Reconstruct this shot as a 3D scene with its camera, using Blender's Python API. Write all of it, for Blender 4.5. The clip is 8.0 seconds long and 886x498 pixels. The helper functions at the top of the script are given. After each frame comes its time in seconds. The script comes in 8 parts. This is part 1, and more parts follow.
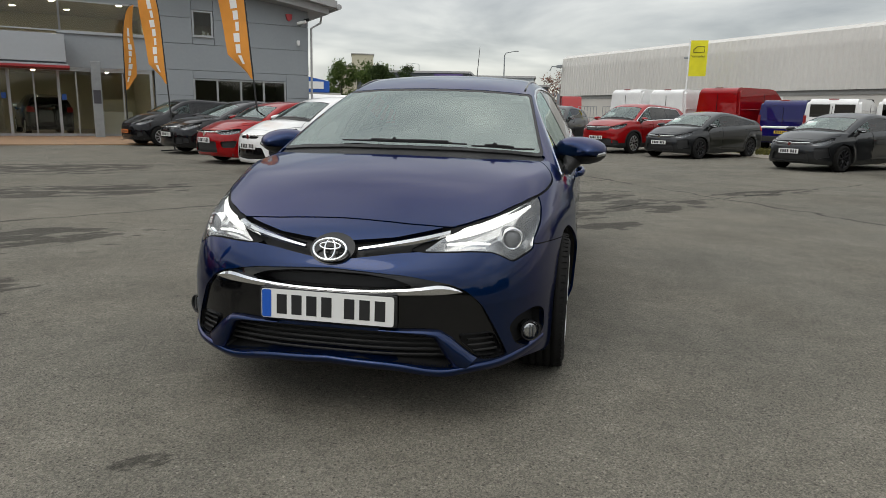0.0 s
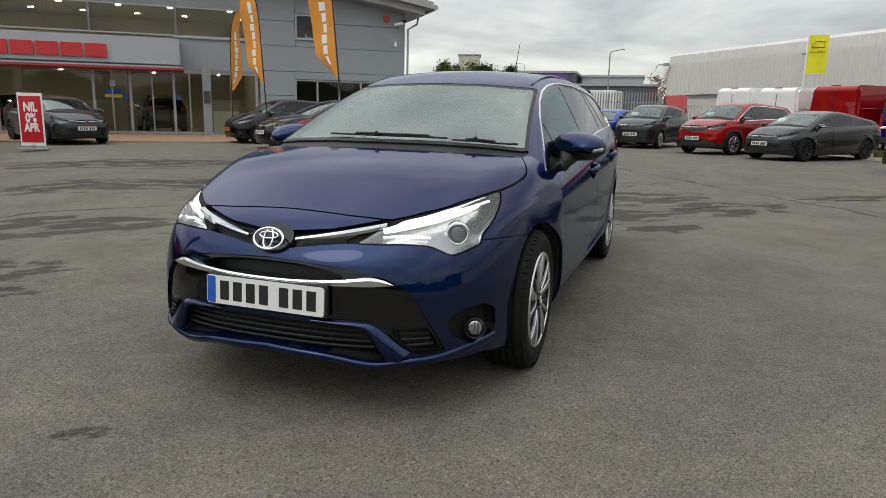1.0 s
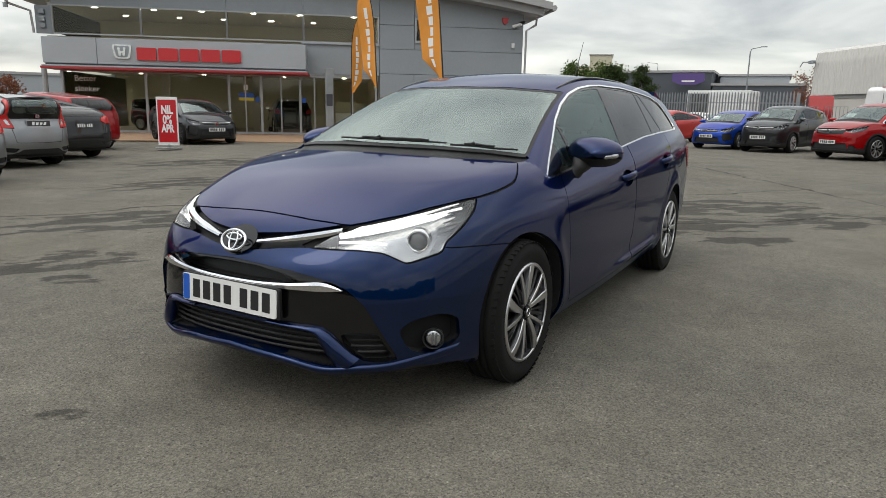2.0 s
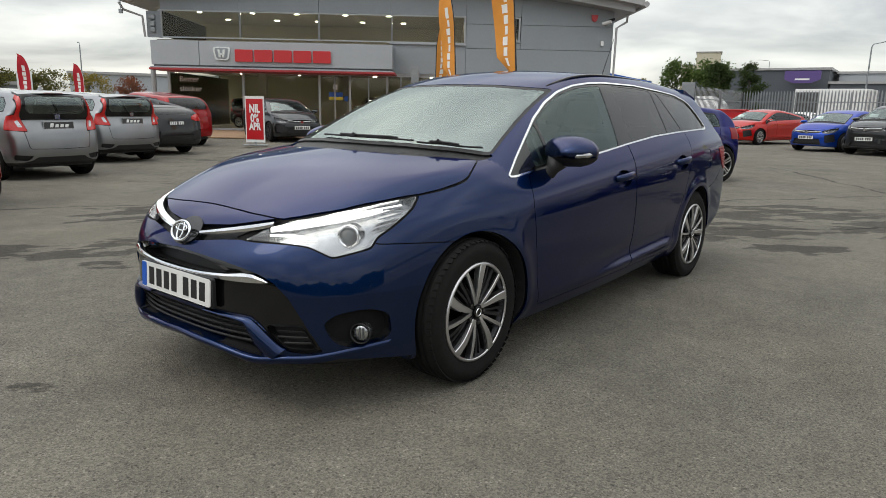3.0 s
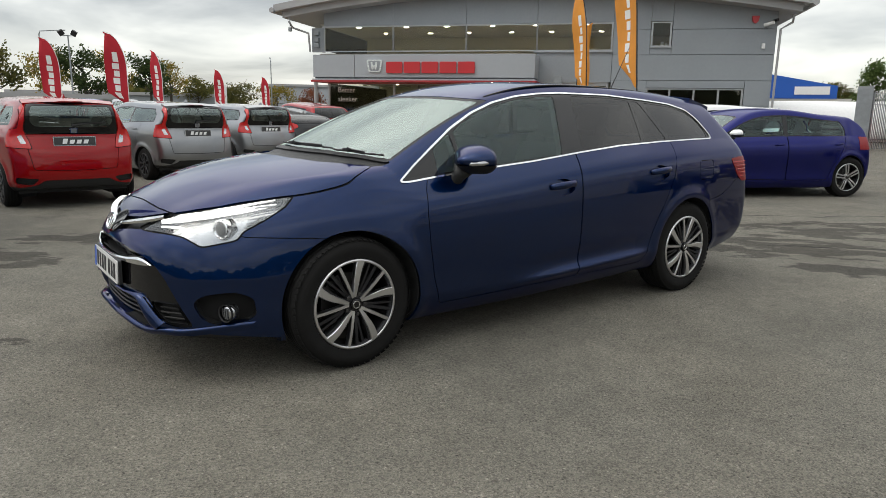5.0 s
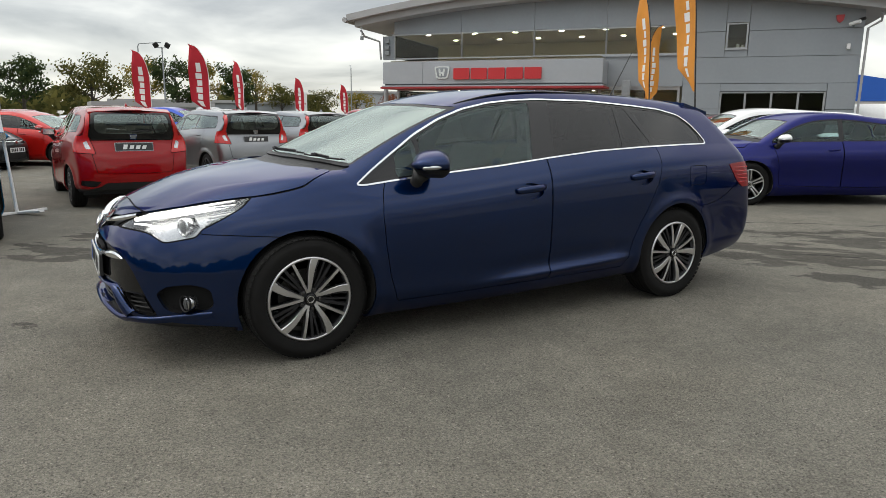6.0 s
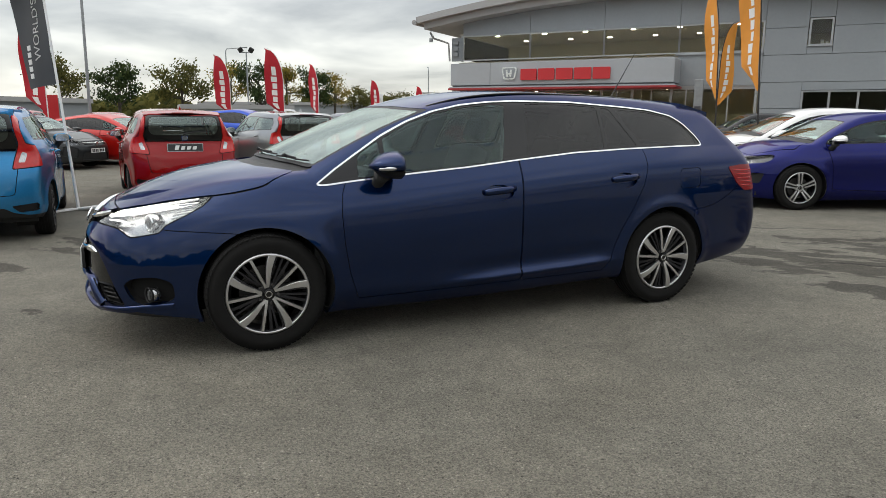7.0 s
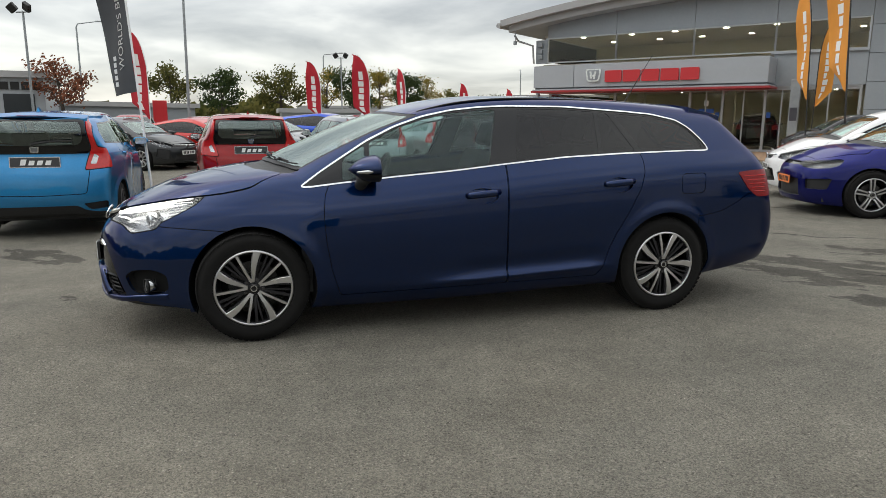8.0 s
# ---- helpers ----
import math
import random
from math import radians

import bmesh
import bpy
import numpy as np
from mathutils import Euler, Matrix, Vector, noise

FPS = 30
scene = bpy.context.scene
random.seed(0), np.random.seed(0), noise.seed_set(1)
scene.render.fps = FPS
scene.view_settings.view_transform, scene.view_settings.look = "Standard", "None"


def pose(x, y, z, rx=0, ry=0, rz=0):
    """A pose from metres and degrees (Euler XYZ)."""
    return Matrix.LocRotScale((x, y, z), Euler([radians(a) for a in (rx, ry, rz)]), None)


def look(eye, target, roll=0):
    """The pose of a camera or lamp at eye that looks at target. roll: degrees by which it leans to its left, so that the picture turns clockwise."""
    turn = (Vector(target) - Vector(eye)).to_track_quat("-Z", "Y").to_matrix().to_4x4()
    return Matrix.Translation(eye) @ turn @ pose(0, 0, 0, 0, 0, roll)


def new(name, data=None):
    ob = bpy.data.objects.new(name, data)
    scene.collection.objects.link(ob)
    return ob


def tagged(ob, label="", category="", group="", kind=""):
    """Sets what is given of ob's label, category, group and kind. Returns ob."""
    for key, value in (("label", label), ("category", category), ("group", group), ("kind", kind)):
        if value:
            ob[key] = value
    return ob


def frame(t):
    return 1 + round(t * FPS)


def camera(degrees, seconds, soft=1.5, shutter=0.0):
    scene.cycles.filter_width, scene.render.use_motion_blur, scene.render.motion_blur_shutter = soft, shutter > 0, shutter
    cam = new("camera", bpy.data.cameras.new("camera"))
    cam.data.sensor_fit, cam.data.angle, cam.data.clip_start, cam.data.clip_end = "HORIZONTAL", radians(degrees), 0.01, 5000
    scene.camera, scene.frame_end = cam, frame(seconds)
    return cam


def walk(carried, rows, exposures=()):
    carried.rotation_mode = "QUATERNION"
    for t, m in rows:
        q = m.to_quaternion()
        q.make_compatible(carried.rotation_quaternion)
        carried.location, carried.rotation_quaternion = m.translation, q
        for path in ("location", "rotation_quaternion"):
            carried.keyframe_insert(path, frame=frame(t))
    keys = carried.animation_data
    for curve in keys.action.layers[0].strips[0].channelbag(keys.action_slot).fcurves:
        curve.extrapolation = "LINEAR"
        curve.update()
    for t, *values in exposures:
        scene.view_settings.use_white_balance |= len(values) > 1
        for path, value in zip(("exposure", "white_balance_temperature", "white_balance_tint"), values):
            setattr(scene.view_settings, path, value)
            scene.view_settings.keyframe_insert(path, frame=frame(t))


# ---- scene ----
cam = camera(66.3, 8.0, soft=0.85)
PATH = [
    (0, (0.896, -3.244, 1.2), (0.514, -1.32, 0.808), 1.2),
    (0.5, (1.186, -3.132, 1.209), (0.665, -1.242, 0.815), 1.2),
    (1, (1.49, -3.044, 1.18), (0.818, -1.203, 0.783), 1.2),
    (1.5, (1.772, -2.924, 1.202), (0.924, -1.157, 0.802), 1.1),
    (2, (2.035, -2.714, 1.205), (1.033, -1.03, 0.805), 1.1),
    (2.2, (2.142, -2.637, 1.213), (1.077, -0.992, 0.813), 1.0),
    (3.3, (2.724, -2.22, 1.207), (1.438, -0.743, 0.802), 1.1),
    (3.5, (2.844, -2.124, 1.21), (1.514, -0.685, 0.809), 0.9),
    (4, (3.123, -1.929, 1.228), (1.703, -0.58, 0.827), 0.7),
    (4.5, (3.403, -1.761, 1.24), (1.91, -0.493, 0.84), 0.8),
    (4.7, (3.508, -1.69, 1.242), (1.985, -0.456, 0.844), 0.9),
    (5.8, (4.069, -1.219, 1.259), (2.39, -0.201, 0.877), 0.6),
    (6, (4.16, -1.117, 1.26), (2.461, -0.132, 0.879), 0.6),
    (6.5, (4.348, -0.838, 1.25), (2.609, 0.074, 0.869), 0.6),
    (7, (4.515, -0.547, 1.272), (2.713, 0.231, 0.892), 0.4),
    (7.5, (4.711, -0.269, 1.277), (2.856, 0.377, 0.9), 0.3),
    (8, (4.845, 0.045, 1.29), (2.951, 0.565, 0.916), 0.2),
]
walk(cam, [(t, look(eye, target, roll)) for t, eye, target, roll in PATH], [(0, -0.69), (1.5, -0.56), (3.5, -0.45), (8, -0.43)])


# ---- sky and sun: a bright, cloudy afternoon ----
SUN_TURN, SUN_RISE = radians(200), radians(48)
world = bpy.data.worlds.new("sky")
scene.world = world
world.use_nodes = True
wt = world.node_tree
wn = wt.nodes
sky = wn.new("ShaderNodeTexSky")
sky.sky_type, sky.sun_disc, sky.sun_elevation, sky.sun_rotation = "NISHITA", False, SUN_RISE, SUN_TURN
coord, split = wn.new("ShaderNodeTexCoord"), wn.new("ShaderNodeSeparateXYZ")
wt.links.new(coord.outputs["Generated"], split.inputs[0])
lift = wn.new("ShaderNodeMath")
lift.operation, lift.inputs[1].default_value = "MAXIMUM", 0.0
wt.links.new(split.outputs["Z"], lift.inputs[0])
away = wn.new("ShaderNodeMath")
away.operation, away.inputs[1].default_value = "ADD", 0.16
wt.links.new(lift.outputs[0], away.inputs[0])
flat = wn.new("ShaderNodeCombineXYZ")
for axis in "XY":
    part_of = wn.new("ShaderNodeMath")
    part_of.operation = "DIVIDE"
    wt.links.new(split.outputs[axis], part_of.inputs[0])
    wt.links.new(away.outputs[0], part_of.inputs[1])
    wt.links.new(part_of.outputs[0], flat.inputs[axis])
cloud = wn.new("ShaderNodeTexNoise")
cloud.inputs["Scale"].default_value, cloud.inputs["Detail"].default_value, cloud.inputs["Roughness"].default_value = 0.9, 7.0, 0.52
cloud.inputs["Distortion"].default_value = 0.35
wt.links.new(flat.outputs[0], cloud.inputs["Vector"])
cover = wn.new("ShaderNodeValToRGB")
cover.color_ramp.elements[0].position, cover.color_ramp.elements[0].color = 0.33, (0.335, 0.336, 0.328, 1)
cover.color_ramp.elements[1].position, cover.color_ramp.elements[1].color = 0.66, (0.89, 0.875, 0.805, 1)
middle = cover.color_ramp.elements.new(0.50)
middle.color = (0.58, 0.577, 0.546, 1)
wt.links.new(cloud.outputs["Fac"], cover.inputs[0])
thin = wn.new("ShaderNodeMix")
thin.data_type, thin.blend_type = "RGBA", "ADD"
thin.inputs["Factor"].default_value = 0.03
wt.links.new(cover.outputs[0], thin.inputs["A"])
wt.links.new(sky.outputs[0], thin.inputs["B"])
wt.links.new(thin.outputs["Result"], wn["Background"].inputs["Color"])
# an overcast sky is brighter overhead than at the horizon
glow = wn.new("ShaderNodeMapRange")
glow.inputs["To Min"].default_value, glow.inputs["To Max"].default_value = 1.0, 4.3
wt.links.new(lift.outputs[0], glow.inputs["Value"])
# the cloud is thinner towards the west
west = wn.new("ShaderNodeMapRange")
west.inputs["From Min"].default_value, west.inputs["From Max"].default_value = -1.0, 0.6
west.inputs["To Min"].default_value, west.inputs["To Max"].default_value = 1.10, 0.88
wt.links.new(split.outputs["X"], west.inputs["Value"])
# a bright strip of clear sky low down
low_sky = wn.new("ShaderNodeMapRange")
low_sky.interpolation_type = "SMOOTHSTEP"
low_sky.inputs["From Min"].default_value, low_sky.inputs["From Max"].default_value = 0.03, 0.15
low_sky.inputs["To Min"].default_value, low_sky.inputs["To Max"].default_value = 1.24, 0.96
wt.links.new(lift.outputs[0], low_sky.inputs["Value"])
strip_light = wn.new("ShaderNodeMath")
strip_light.operation = "MULTIPLY"
wt.links.new(low_sky.outputs[0], strip_light.inputs[0])
wt.links.new(west.outputs[0], strip_light.inputs[1])
strength = wn.new("ShaderNodeMath")
strength.operation = "MULTIPLY"
wt.links.new(glow.outputs[0], strength.inputs[0])
wt.links.new(strip_light.outputs[0], strength.inputs[1])
wt.links.new(strength.outputs[0], wn["Background"].inputs["Strength"])
sun = new("sun", bpy.data.lights.new("sun", "SUN"))
sun.data.energy, sun.data.angle, sun.data.color = 0.5, radians(24), (1.0, 0.95, 0.88)
sun.matrix_world = pose(0, 0, 40, 90 - math.degrees(SUN_RISE), 0, -math.degrees(SUN_TURN) + 180)


# ---- materials ----
def material(name, colour, rough=0.5, metal=0.0, coat=0.0, vary=0.0, scale=8.0, bump=0.0, bump_scale=60.0, spread=0.0, fine=0.0, emit=0.0, alpha=1.0, spec=0.5):
    """A surface with colour varied at a large and a fine scale, per object by spread, and a fine relief."""
    m = bpy.data.materials.new(name)
    m.use_nodes = True
    t = m.node_tree
    n, b = t.nodes, t.nodes["Principled BSDF"]
    b.inputs["Base Color"].default_value = (*colour, 1)
    b.inputs["Roughness"].default_value, b.inputs["Metallic"].default_value = rough, metal
    b.inputs["Coat Weight"].default_value, b.inputs["Coat Roughness"].default_value = coat, 0.02
    b.inputs["Coat IOR"].default_value = 1.5
    b.inputs["Specular IOR Level"].default_value = spec
    if emit:
        b.inputs["Emission Color"].default_value, b.inputs["Emission Strength"].default_value = (*colour, 1), emit
    place = n.new("ShaderNodeTexCoord")
    if vary or fine:
        mix = n.new("ShaderNodeMix")
        mix.data_type, mix.blend_type = "RGBA", "MULTIPLY"
        mix.inputs["Factor"].default_value = 1.0
        mix.inputs["A"].default_value = (*colour, 1)
        total = None
        for amount, size in ((vary, scale), (fine, scale * 14)):
            if not amount:
                continue
            noise_node = n.new("ShaderNodeTexNoise")
            noise_node.inputs["Scale"].default_value, noise_node.inputs["Detail"].default_value = size, 6
            t.links.new(place.outputs["Object"], noise_node.inputs["Vector"])
            span = n.new("ShaderNodeMapRange")
            span.inputs["From Min"].default_value, span.inputs["From Max"].default_value = 0.25, 0.75
            span.inputs["To Min"].default_value, span.inputs["To Max"].default_value = 1 - amount, 1 + amount
            t.links.new(noise_node.outputs["Fac"], span.inputs["Value"])
            if total is None:
                total = span.outputs[0]
            else:
                both = n.new("ShaderNodeMath")
                both.operation = "MULTIPLY"
                t.links.new(total, both.inputs[0])
                t.links.new(span.outputs[0], both.inputs[1])
                total = both.outputs[0]
        if spread:
            info, span = n.new("ShaderNodeObjectInfo"), n.new("ShaderNodeMapRange")
            span.inputs["To Min"].default_value, span.inputs["To Max"].default_value = 1 - spread, 1 + spread
            t.links.new(info.outputs["Random"], span.inputs["Value"])
            both = n.new("ShaderNodeMath")
            both.operation = "MULTIPLY"
            t.links.new(total, both.inputs[0])
            t.links.new(span.outputs[0], both.inputs[1])
            total = both.outputs[0]
        t.links.new(total, mix.inputs["B"])
        t.links.new(mix.outputs["Result"], b.inputs["Base Color"])
    if bump:
        noise_node, relief = n.new("ShaderNodeTexNoise"), n.new("ShaderNodeBump")
        noise_node.inputs["Scale"].default_value, noise_node.inputs["Detail"].default_value = bump_scale, 5
        relief.inputs["Strength"].default_value, relief.inputs["Distance"].default_value = bump, 0.01
        t.links.new(place.outputs["Object"], noise_node.inputs["Vector"])
        t.links.new(noise_node.outputs["Fac"], relief.inputs["Height"])
        t.links.new(relief.outputs[0], b.inputs["Normal"])
    return m


def glass(name, tint, gloss=0.02, ior=1.55, sheen=(1, 1, 1)):
    """A thin pane: see-through with its tint, and mirroring more at a glancing angle."""
    m = bpy.data.materials.new(name)
    m.use_nodes = True
    t = m.node_tree
    n = t.nodes
    n.remove(n["Principled BSDF"])
    clear, shine, mix, fresnel = n.new("ShaderNodeBsdfTransparent"), n.new("ShaderNodeBsdfGlossy"), n.new("ShaderNodeMixShader"), n.new("ShaderNodeFresnel")
    clear.inputs[0].default_value = (*tint, 1)
    shine.inputs["Roughness"].default_value, shine.inputs["Color"].default_value = gloss, (*sheen, 1)
    fresnel.inputs["IOR"].default_value = ior
    t.links.new(fresnel.outputs[0], mix.inputs[0])
    t.links.new(clear.outputs[0], mix.inputs[1])
    t.links.new(shine.outputs[0], mix.inputs[2])
    t.links.new(mix.outputs[0], n["Material Output"].inputs[0])
    return m


def paint(name, colour, metal=0.45, rough=0.38, coat=0.9, glance=None):
    """Car paint: a flaked base under clear coat, with a thin film of road dust."""
    m = material(name, colour, rough=rough, metal=metal, coat=coat, vary=0.06, scale=3.0, fine=0.04, spec=0.1)
    # the flakes keep their colour at a glancing angle; the clear coat does the mirroring
    top = max(colour)
    m.node_tree.nodes["Principled BSDF"].inputs["Specular Tint"].default_value = (*(glance or (0.08 + 0.6 * c / top for c in colour)), 1)
    return m


def asphalt_material(stains, seams):
    """Worn asphalt: stone grit, cloudy wear, damp stains (x, y, rx, ry, turn) and tar seams (x0, y0, x1, y1, width)."""
    m = bpy.data.materials.new("worn asphalt")
    m.use_nodes = True
    t = m.node_tree
    n, b = t.nodes, t.nodes["Principled BSDF"]
    place = n.new("ShaderNodeTexCoord")

    def link(value, socket):
        if isinstance(value, (int, float)):
            socket.default_value = value
        else:
            t.links.new(value, socket)

    def fbm(scale, detail=6.0, rough=0.55, vector=None):
        node = n.new("ShaderNodeTexNoise")
        node.inputs["Scale"].default_value, node.inputs["Detail"].default_value, node.inputs["Roughness"].default_value = scale, detail, rough
        t.links.new(vector or place.outputs["Object"], node.inputs["Vector"])
        return node.outputs["Fac"]

    def ramp(value, low, high, a, z):
        node = n.new("ShaderNodeMapRange")
        node.inputs["From Min"].default_value, node.inputs["From Max"].default_value = low, high
        node.inputs["To Min"].default_value, node.inputs["To Max"].default_value = a, z
        t.links.new(value, node.inputs["Value"])
        return node.outputs[0]

    def calc(kind, a, c):
        node = n.new("ShaderNodeMath")
        node.operation = kind
        link(a, node.inputs[0])
        link(c, node.inputs[1])
        return node.outputs[0]

    def frame_of(x, y, turn, sx, sy):
        node = n.new("ShaderNodeMapping")
        node.vector_type = "TEXTURE"
        node.inputs["Location"].default_value, node.inputs["Rotation"].default_value, node.inputs["Scale"].default_value = (x, y, 0), (0, 0, turn), (sx, sy, 1)
        t.links.new(place.outputs["Object"], node.inputs["Vector"])
        return node.outputs[0]

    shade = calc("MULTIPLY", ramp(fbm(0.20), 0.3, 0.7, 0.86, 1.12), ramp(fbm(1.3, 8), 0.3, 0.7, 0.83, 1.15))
    grit = n.new("ShaderNodeTexVoronoi")
    grit.inputs["Scale"].default_value = 185
    t.links.new(place.outputs["Object"], grit.inputs["Vector"])
    shade = calc("MULTIPLY", shade, ramp(grit.outputs["Color"], 0.08, 0.92, 0.56, 1.46))
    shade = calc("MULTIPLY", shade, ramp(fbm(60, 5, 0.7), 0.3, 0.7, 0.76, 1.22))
    # pale chips and dark pits among the stones
    chips = n.new("ShaderNodeTexVoronoi")
    chips.inputs["Scale"].default_value = 75
    t.links.new(place.outputs["Object"], chips.inputs["Vector"])
    chip = n.new("ShaderNodeSeparateColor")
    t.links.new(chips.outputs["Color"], chip.inputs[0])
    near_core = ramp(chips.outputs["Distance"], 0.25, 0.45, 1.0, 0.0)
    shade = calc("MULTIPLY", shade, calc("ADD", 1.0, calc("MULTIPLY", near_core, ramp(chip.outputs[0], 0.90, 0.92, 0.0, 0.55))))
    shade = calc("MULTIPLY", shade, calc("SUBTRACT", 1.0, calc("MULTIPLY", near_core, ramp(chip.outputs[1], 0.88, 0.90, 0.0, 0.55))))
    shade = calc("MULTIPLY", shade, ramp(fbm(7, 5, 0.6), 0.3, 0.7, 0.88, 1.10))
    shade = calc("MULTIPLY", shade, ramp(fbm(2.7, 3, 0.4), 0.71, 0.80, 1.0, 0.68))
    # damp stains with ragged edges
    wet = None
    streak = fbm(1.0, 7, 0.62, frame_of(0, 0, 0.75, 0.60, 0.26))
    for x, y, rx, ry, turn in stains:
        far = n.new("ShaderNodeVectorMath")
        far.operation = "LENGTH"
        t.links.new(frame_of(x, y, turn, rx, ry), far.inputs[0])
        core = ramp(far.outputs["Value"], 0.65, 1.2, 0.065, -0.18)
        wet = core if wet is None else calc("MAXIMUM", wet, core)
    stain = ramp(calc("ADD", wet, streak), 0.505, 0.545, 1.0, 0.44)
    shade = calc("MULTIPLY", shade, stain)
    # tar seams wander a little
    wander = ramp(fbm(0.9, 5, 0.6), 0.3, 0.7, -0.16, 0.16)
    breaks = ramp(fbm(1.6, 3, 0.5), 0.42, 0.50, 1.0, 0.0)
    for x0, y0, x1, y1, w in seams:
        long = math.hypot(x1 - x0, y1 - y0)
        sep = n.new("ShaderNodeSeparateXYZ")
        t.links.new(frame_of((x0 + x1) / 2, (y0 + y1) / 2, math.atan2(y1 - y0, x1 - x0), 1, 1), sep.inputs[0])
        off = calc("ABSOLUTE", calc("ADD", sep.outputs["Y"], wander), 0)
        inside = ramp(calc("ABSOLUTE", sep.outputs["X"], 0), long / 2, long / 2 + 0.3, 0.0, 0.3)
        line = ramp(calc("ADD", calc("ADD", off, inside), calc("MULTIPLY", breaks, 0.012)), w * 0.5, w * 1.2, 0.34, 1.0)
        shade = calc("MULTIPLY", shade, line)
    mix = n.new("ShaderNodeMix")
    mix.data_type, mix.blend_type = "RGBA", "MULTIPLY"
    mix.inputs["Factor"].default_value = 1.0
    tone = n.new("ShaderNodeMix")
    tone.data_type = "RGBA"
    tone.inputs["A"].default_value, tone.inputs["B"].default_value = (0.156, 0.148, 0.124, 1), (0.162, 0.150, 0.122, 1)
    t.links.new(ramp(fbm(0.55, 4), 0.35, 0.65, 0.0, 1.0), tone.inputs["Factor"])
    t.links.new(tone.outputs["Result"], mix.inputs["A"])
    t.links.new(shade, mix.inputs["B"])
    t.links.new(mix.outputs["Result"], b.inputs["Base Color"])
    b.inputs["Roughness"].default_value, b.inputs["Specular IOR Level"].default_value = 0.9, 0.22
    relief = n.new("ShaderNodeBump")
    relief.inputs["Strength"].default_value, relief.inputs["Distance"].default_value = 0.7, 0.008
    t.links.new(calc("ADD", grit.outputs["Distance"], calc("MULTIPLY", fbm(30, 5, 0.7), 0.8)), relief.inputs["Height"])
    t.links.new(relief.outputs[0], b.inputs["Normal"])
    return m


PAINT_BLUE = paint("deep blue metallic paint", (0.0013, 0.0150, 0.070), metal=0.88, rough=0.30, coat=0.8, glance=(0.05, 0.30, 0.56))
BLACK_GLOSS = material("gloss black trim", (0.004, 0.004, 0.0045), rough=0.06, coat=0.0, vary=0.1)
BLACK_PLASTIC = material("black plastic", (0.010, 0.010, 0.0105), rough=0.55, vary=0.15, bump=0.1, bump_scale=400)
DARK_GAP = material("dark seal", (0.004, 0.004, 0.004), rough=0.9)
CHROME = material("bright chrome", (0.78, 0.79, 0.80), rough=0.12, metal=1.0, vary=0.03)
RUBBER = material("tyre rubber", (0.008, 0.0077, 0.0073), rough=0.9, spec=0.25, vary=0.2, scale=20, bump=0.15, bump_scale=250)
RIM_BRIGHT = material("machined alloy", (0.66, 0.66, 0.67), rough=0.28, metal=1.0, vary=0.05)
# dark grey alloy, its colour deepened to stand for shade between bright spokes
RIM_DARK = material("dark grey alloy", (0.036, 0.036, 0.039), rough=0.4, metal=0.7, vary=0.1)
BRAKE = material("brake steel", (0.085, 0.082, 0.08), rough=0.5, metal=1.0, vary=0.2, scale=30)
GLASS_CLEAR = glass("light green glass", (0.78, 0.95, 0.92), ior=1.6, sheen=(0.85, 1.0, 0.97))
GLASS_SCREEN = glass("windscreen glass", (0.72, 0.83, 0.79), ior=3.0, sheen=(0.88, 1.0, 0.96))
GLASS_FRONT = glass("light green windscreen", (0.74, 0.86, 0.82), ior=2.2, sheen=(0.88, 1.0, 0.97))
GLASS_DARK = glass("privacy glass", (0.10, 0.105, 0.11), ior=1.5)
GLASS_LAMP = glass("lamp lens", (0.94, 0.95, 0.96))
GLASS_LAMP_THIN = glass("clear plastic lamp lens", (0.93, 0.94, 0.95), ior=1.28)
CABIN = material("charcoal cabin trim", (0.075, 0.077, 0.078), rough=0.75, vary=0.15, bump=0.1, bump_scale=300)
CABIN_LIGHT = material("pale grey headliner", (0.35, 0.35, 0.34), rough=0.9, vary=0.06)
FABRIC = material("dark seat fabric", (0.07, 0.07, 0.072), rough=0.9, vary=0.2, bump=0.2, bump_scale=500)
LAMP_SILVER = material("lamp reflector", (0.48, 0.49, 0.50), rough=0.2, metal=0.95, vary=0.15, scale=30)
LAMP_INNER = material("lamp inside", (0.12, 0.123, 0.126), rough=0.25, metal=0.85, vary=0.5, scale=18)
LAMP_GREY = material("lamp housing", (0.16, 0.165, 0.17), rough=0.35, metal=0.5)
LED_WHITE = material("daytime light", (1.0, 0.98, 0.92), emit=2.3)
LAMP_RED = material("red lamp lens", (0.22, 0.003, 0.005), rough=0.3, coat=0.0, vary=0.1, scale=40)
LAMP_CORAL = material("coral red lamp lens", (0.50, 0.011, 0.010), rough=0.2, coat=0.5, vary=0.15, scale=30)
PLATE_WHITE = material("white plate", (0.74, 0.74, 0.72), rough=0.35, coat=0.3, vary=0.04)
PLATE_YELLOW = material("yellow plate", (0.78, 0.52, 0.04), rough=0.35, coat=0.3, vary=0.04)
PLATE_BLUE = material("plate blue band", (0.01, 0.09, 0.45), rough=0.4)
INK = material("black ink", (0.01, 0.01, 0.01), rough=0.6)
WHITE_PLASTIC = material("white plastic", (0.78, 0.78, 0.77), rough=0.45, vary=0.04)
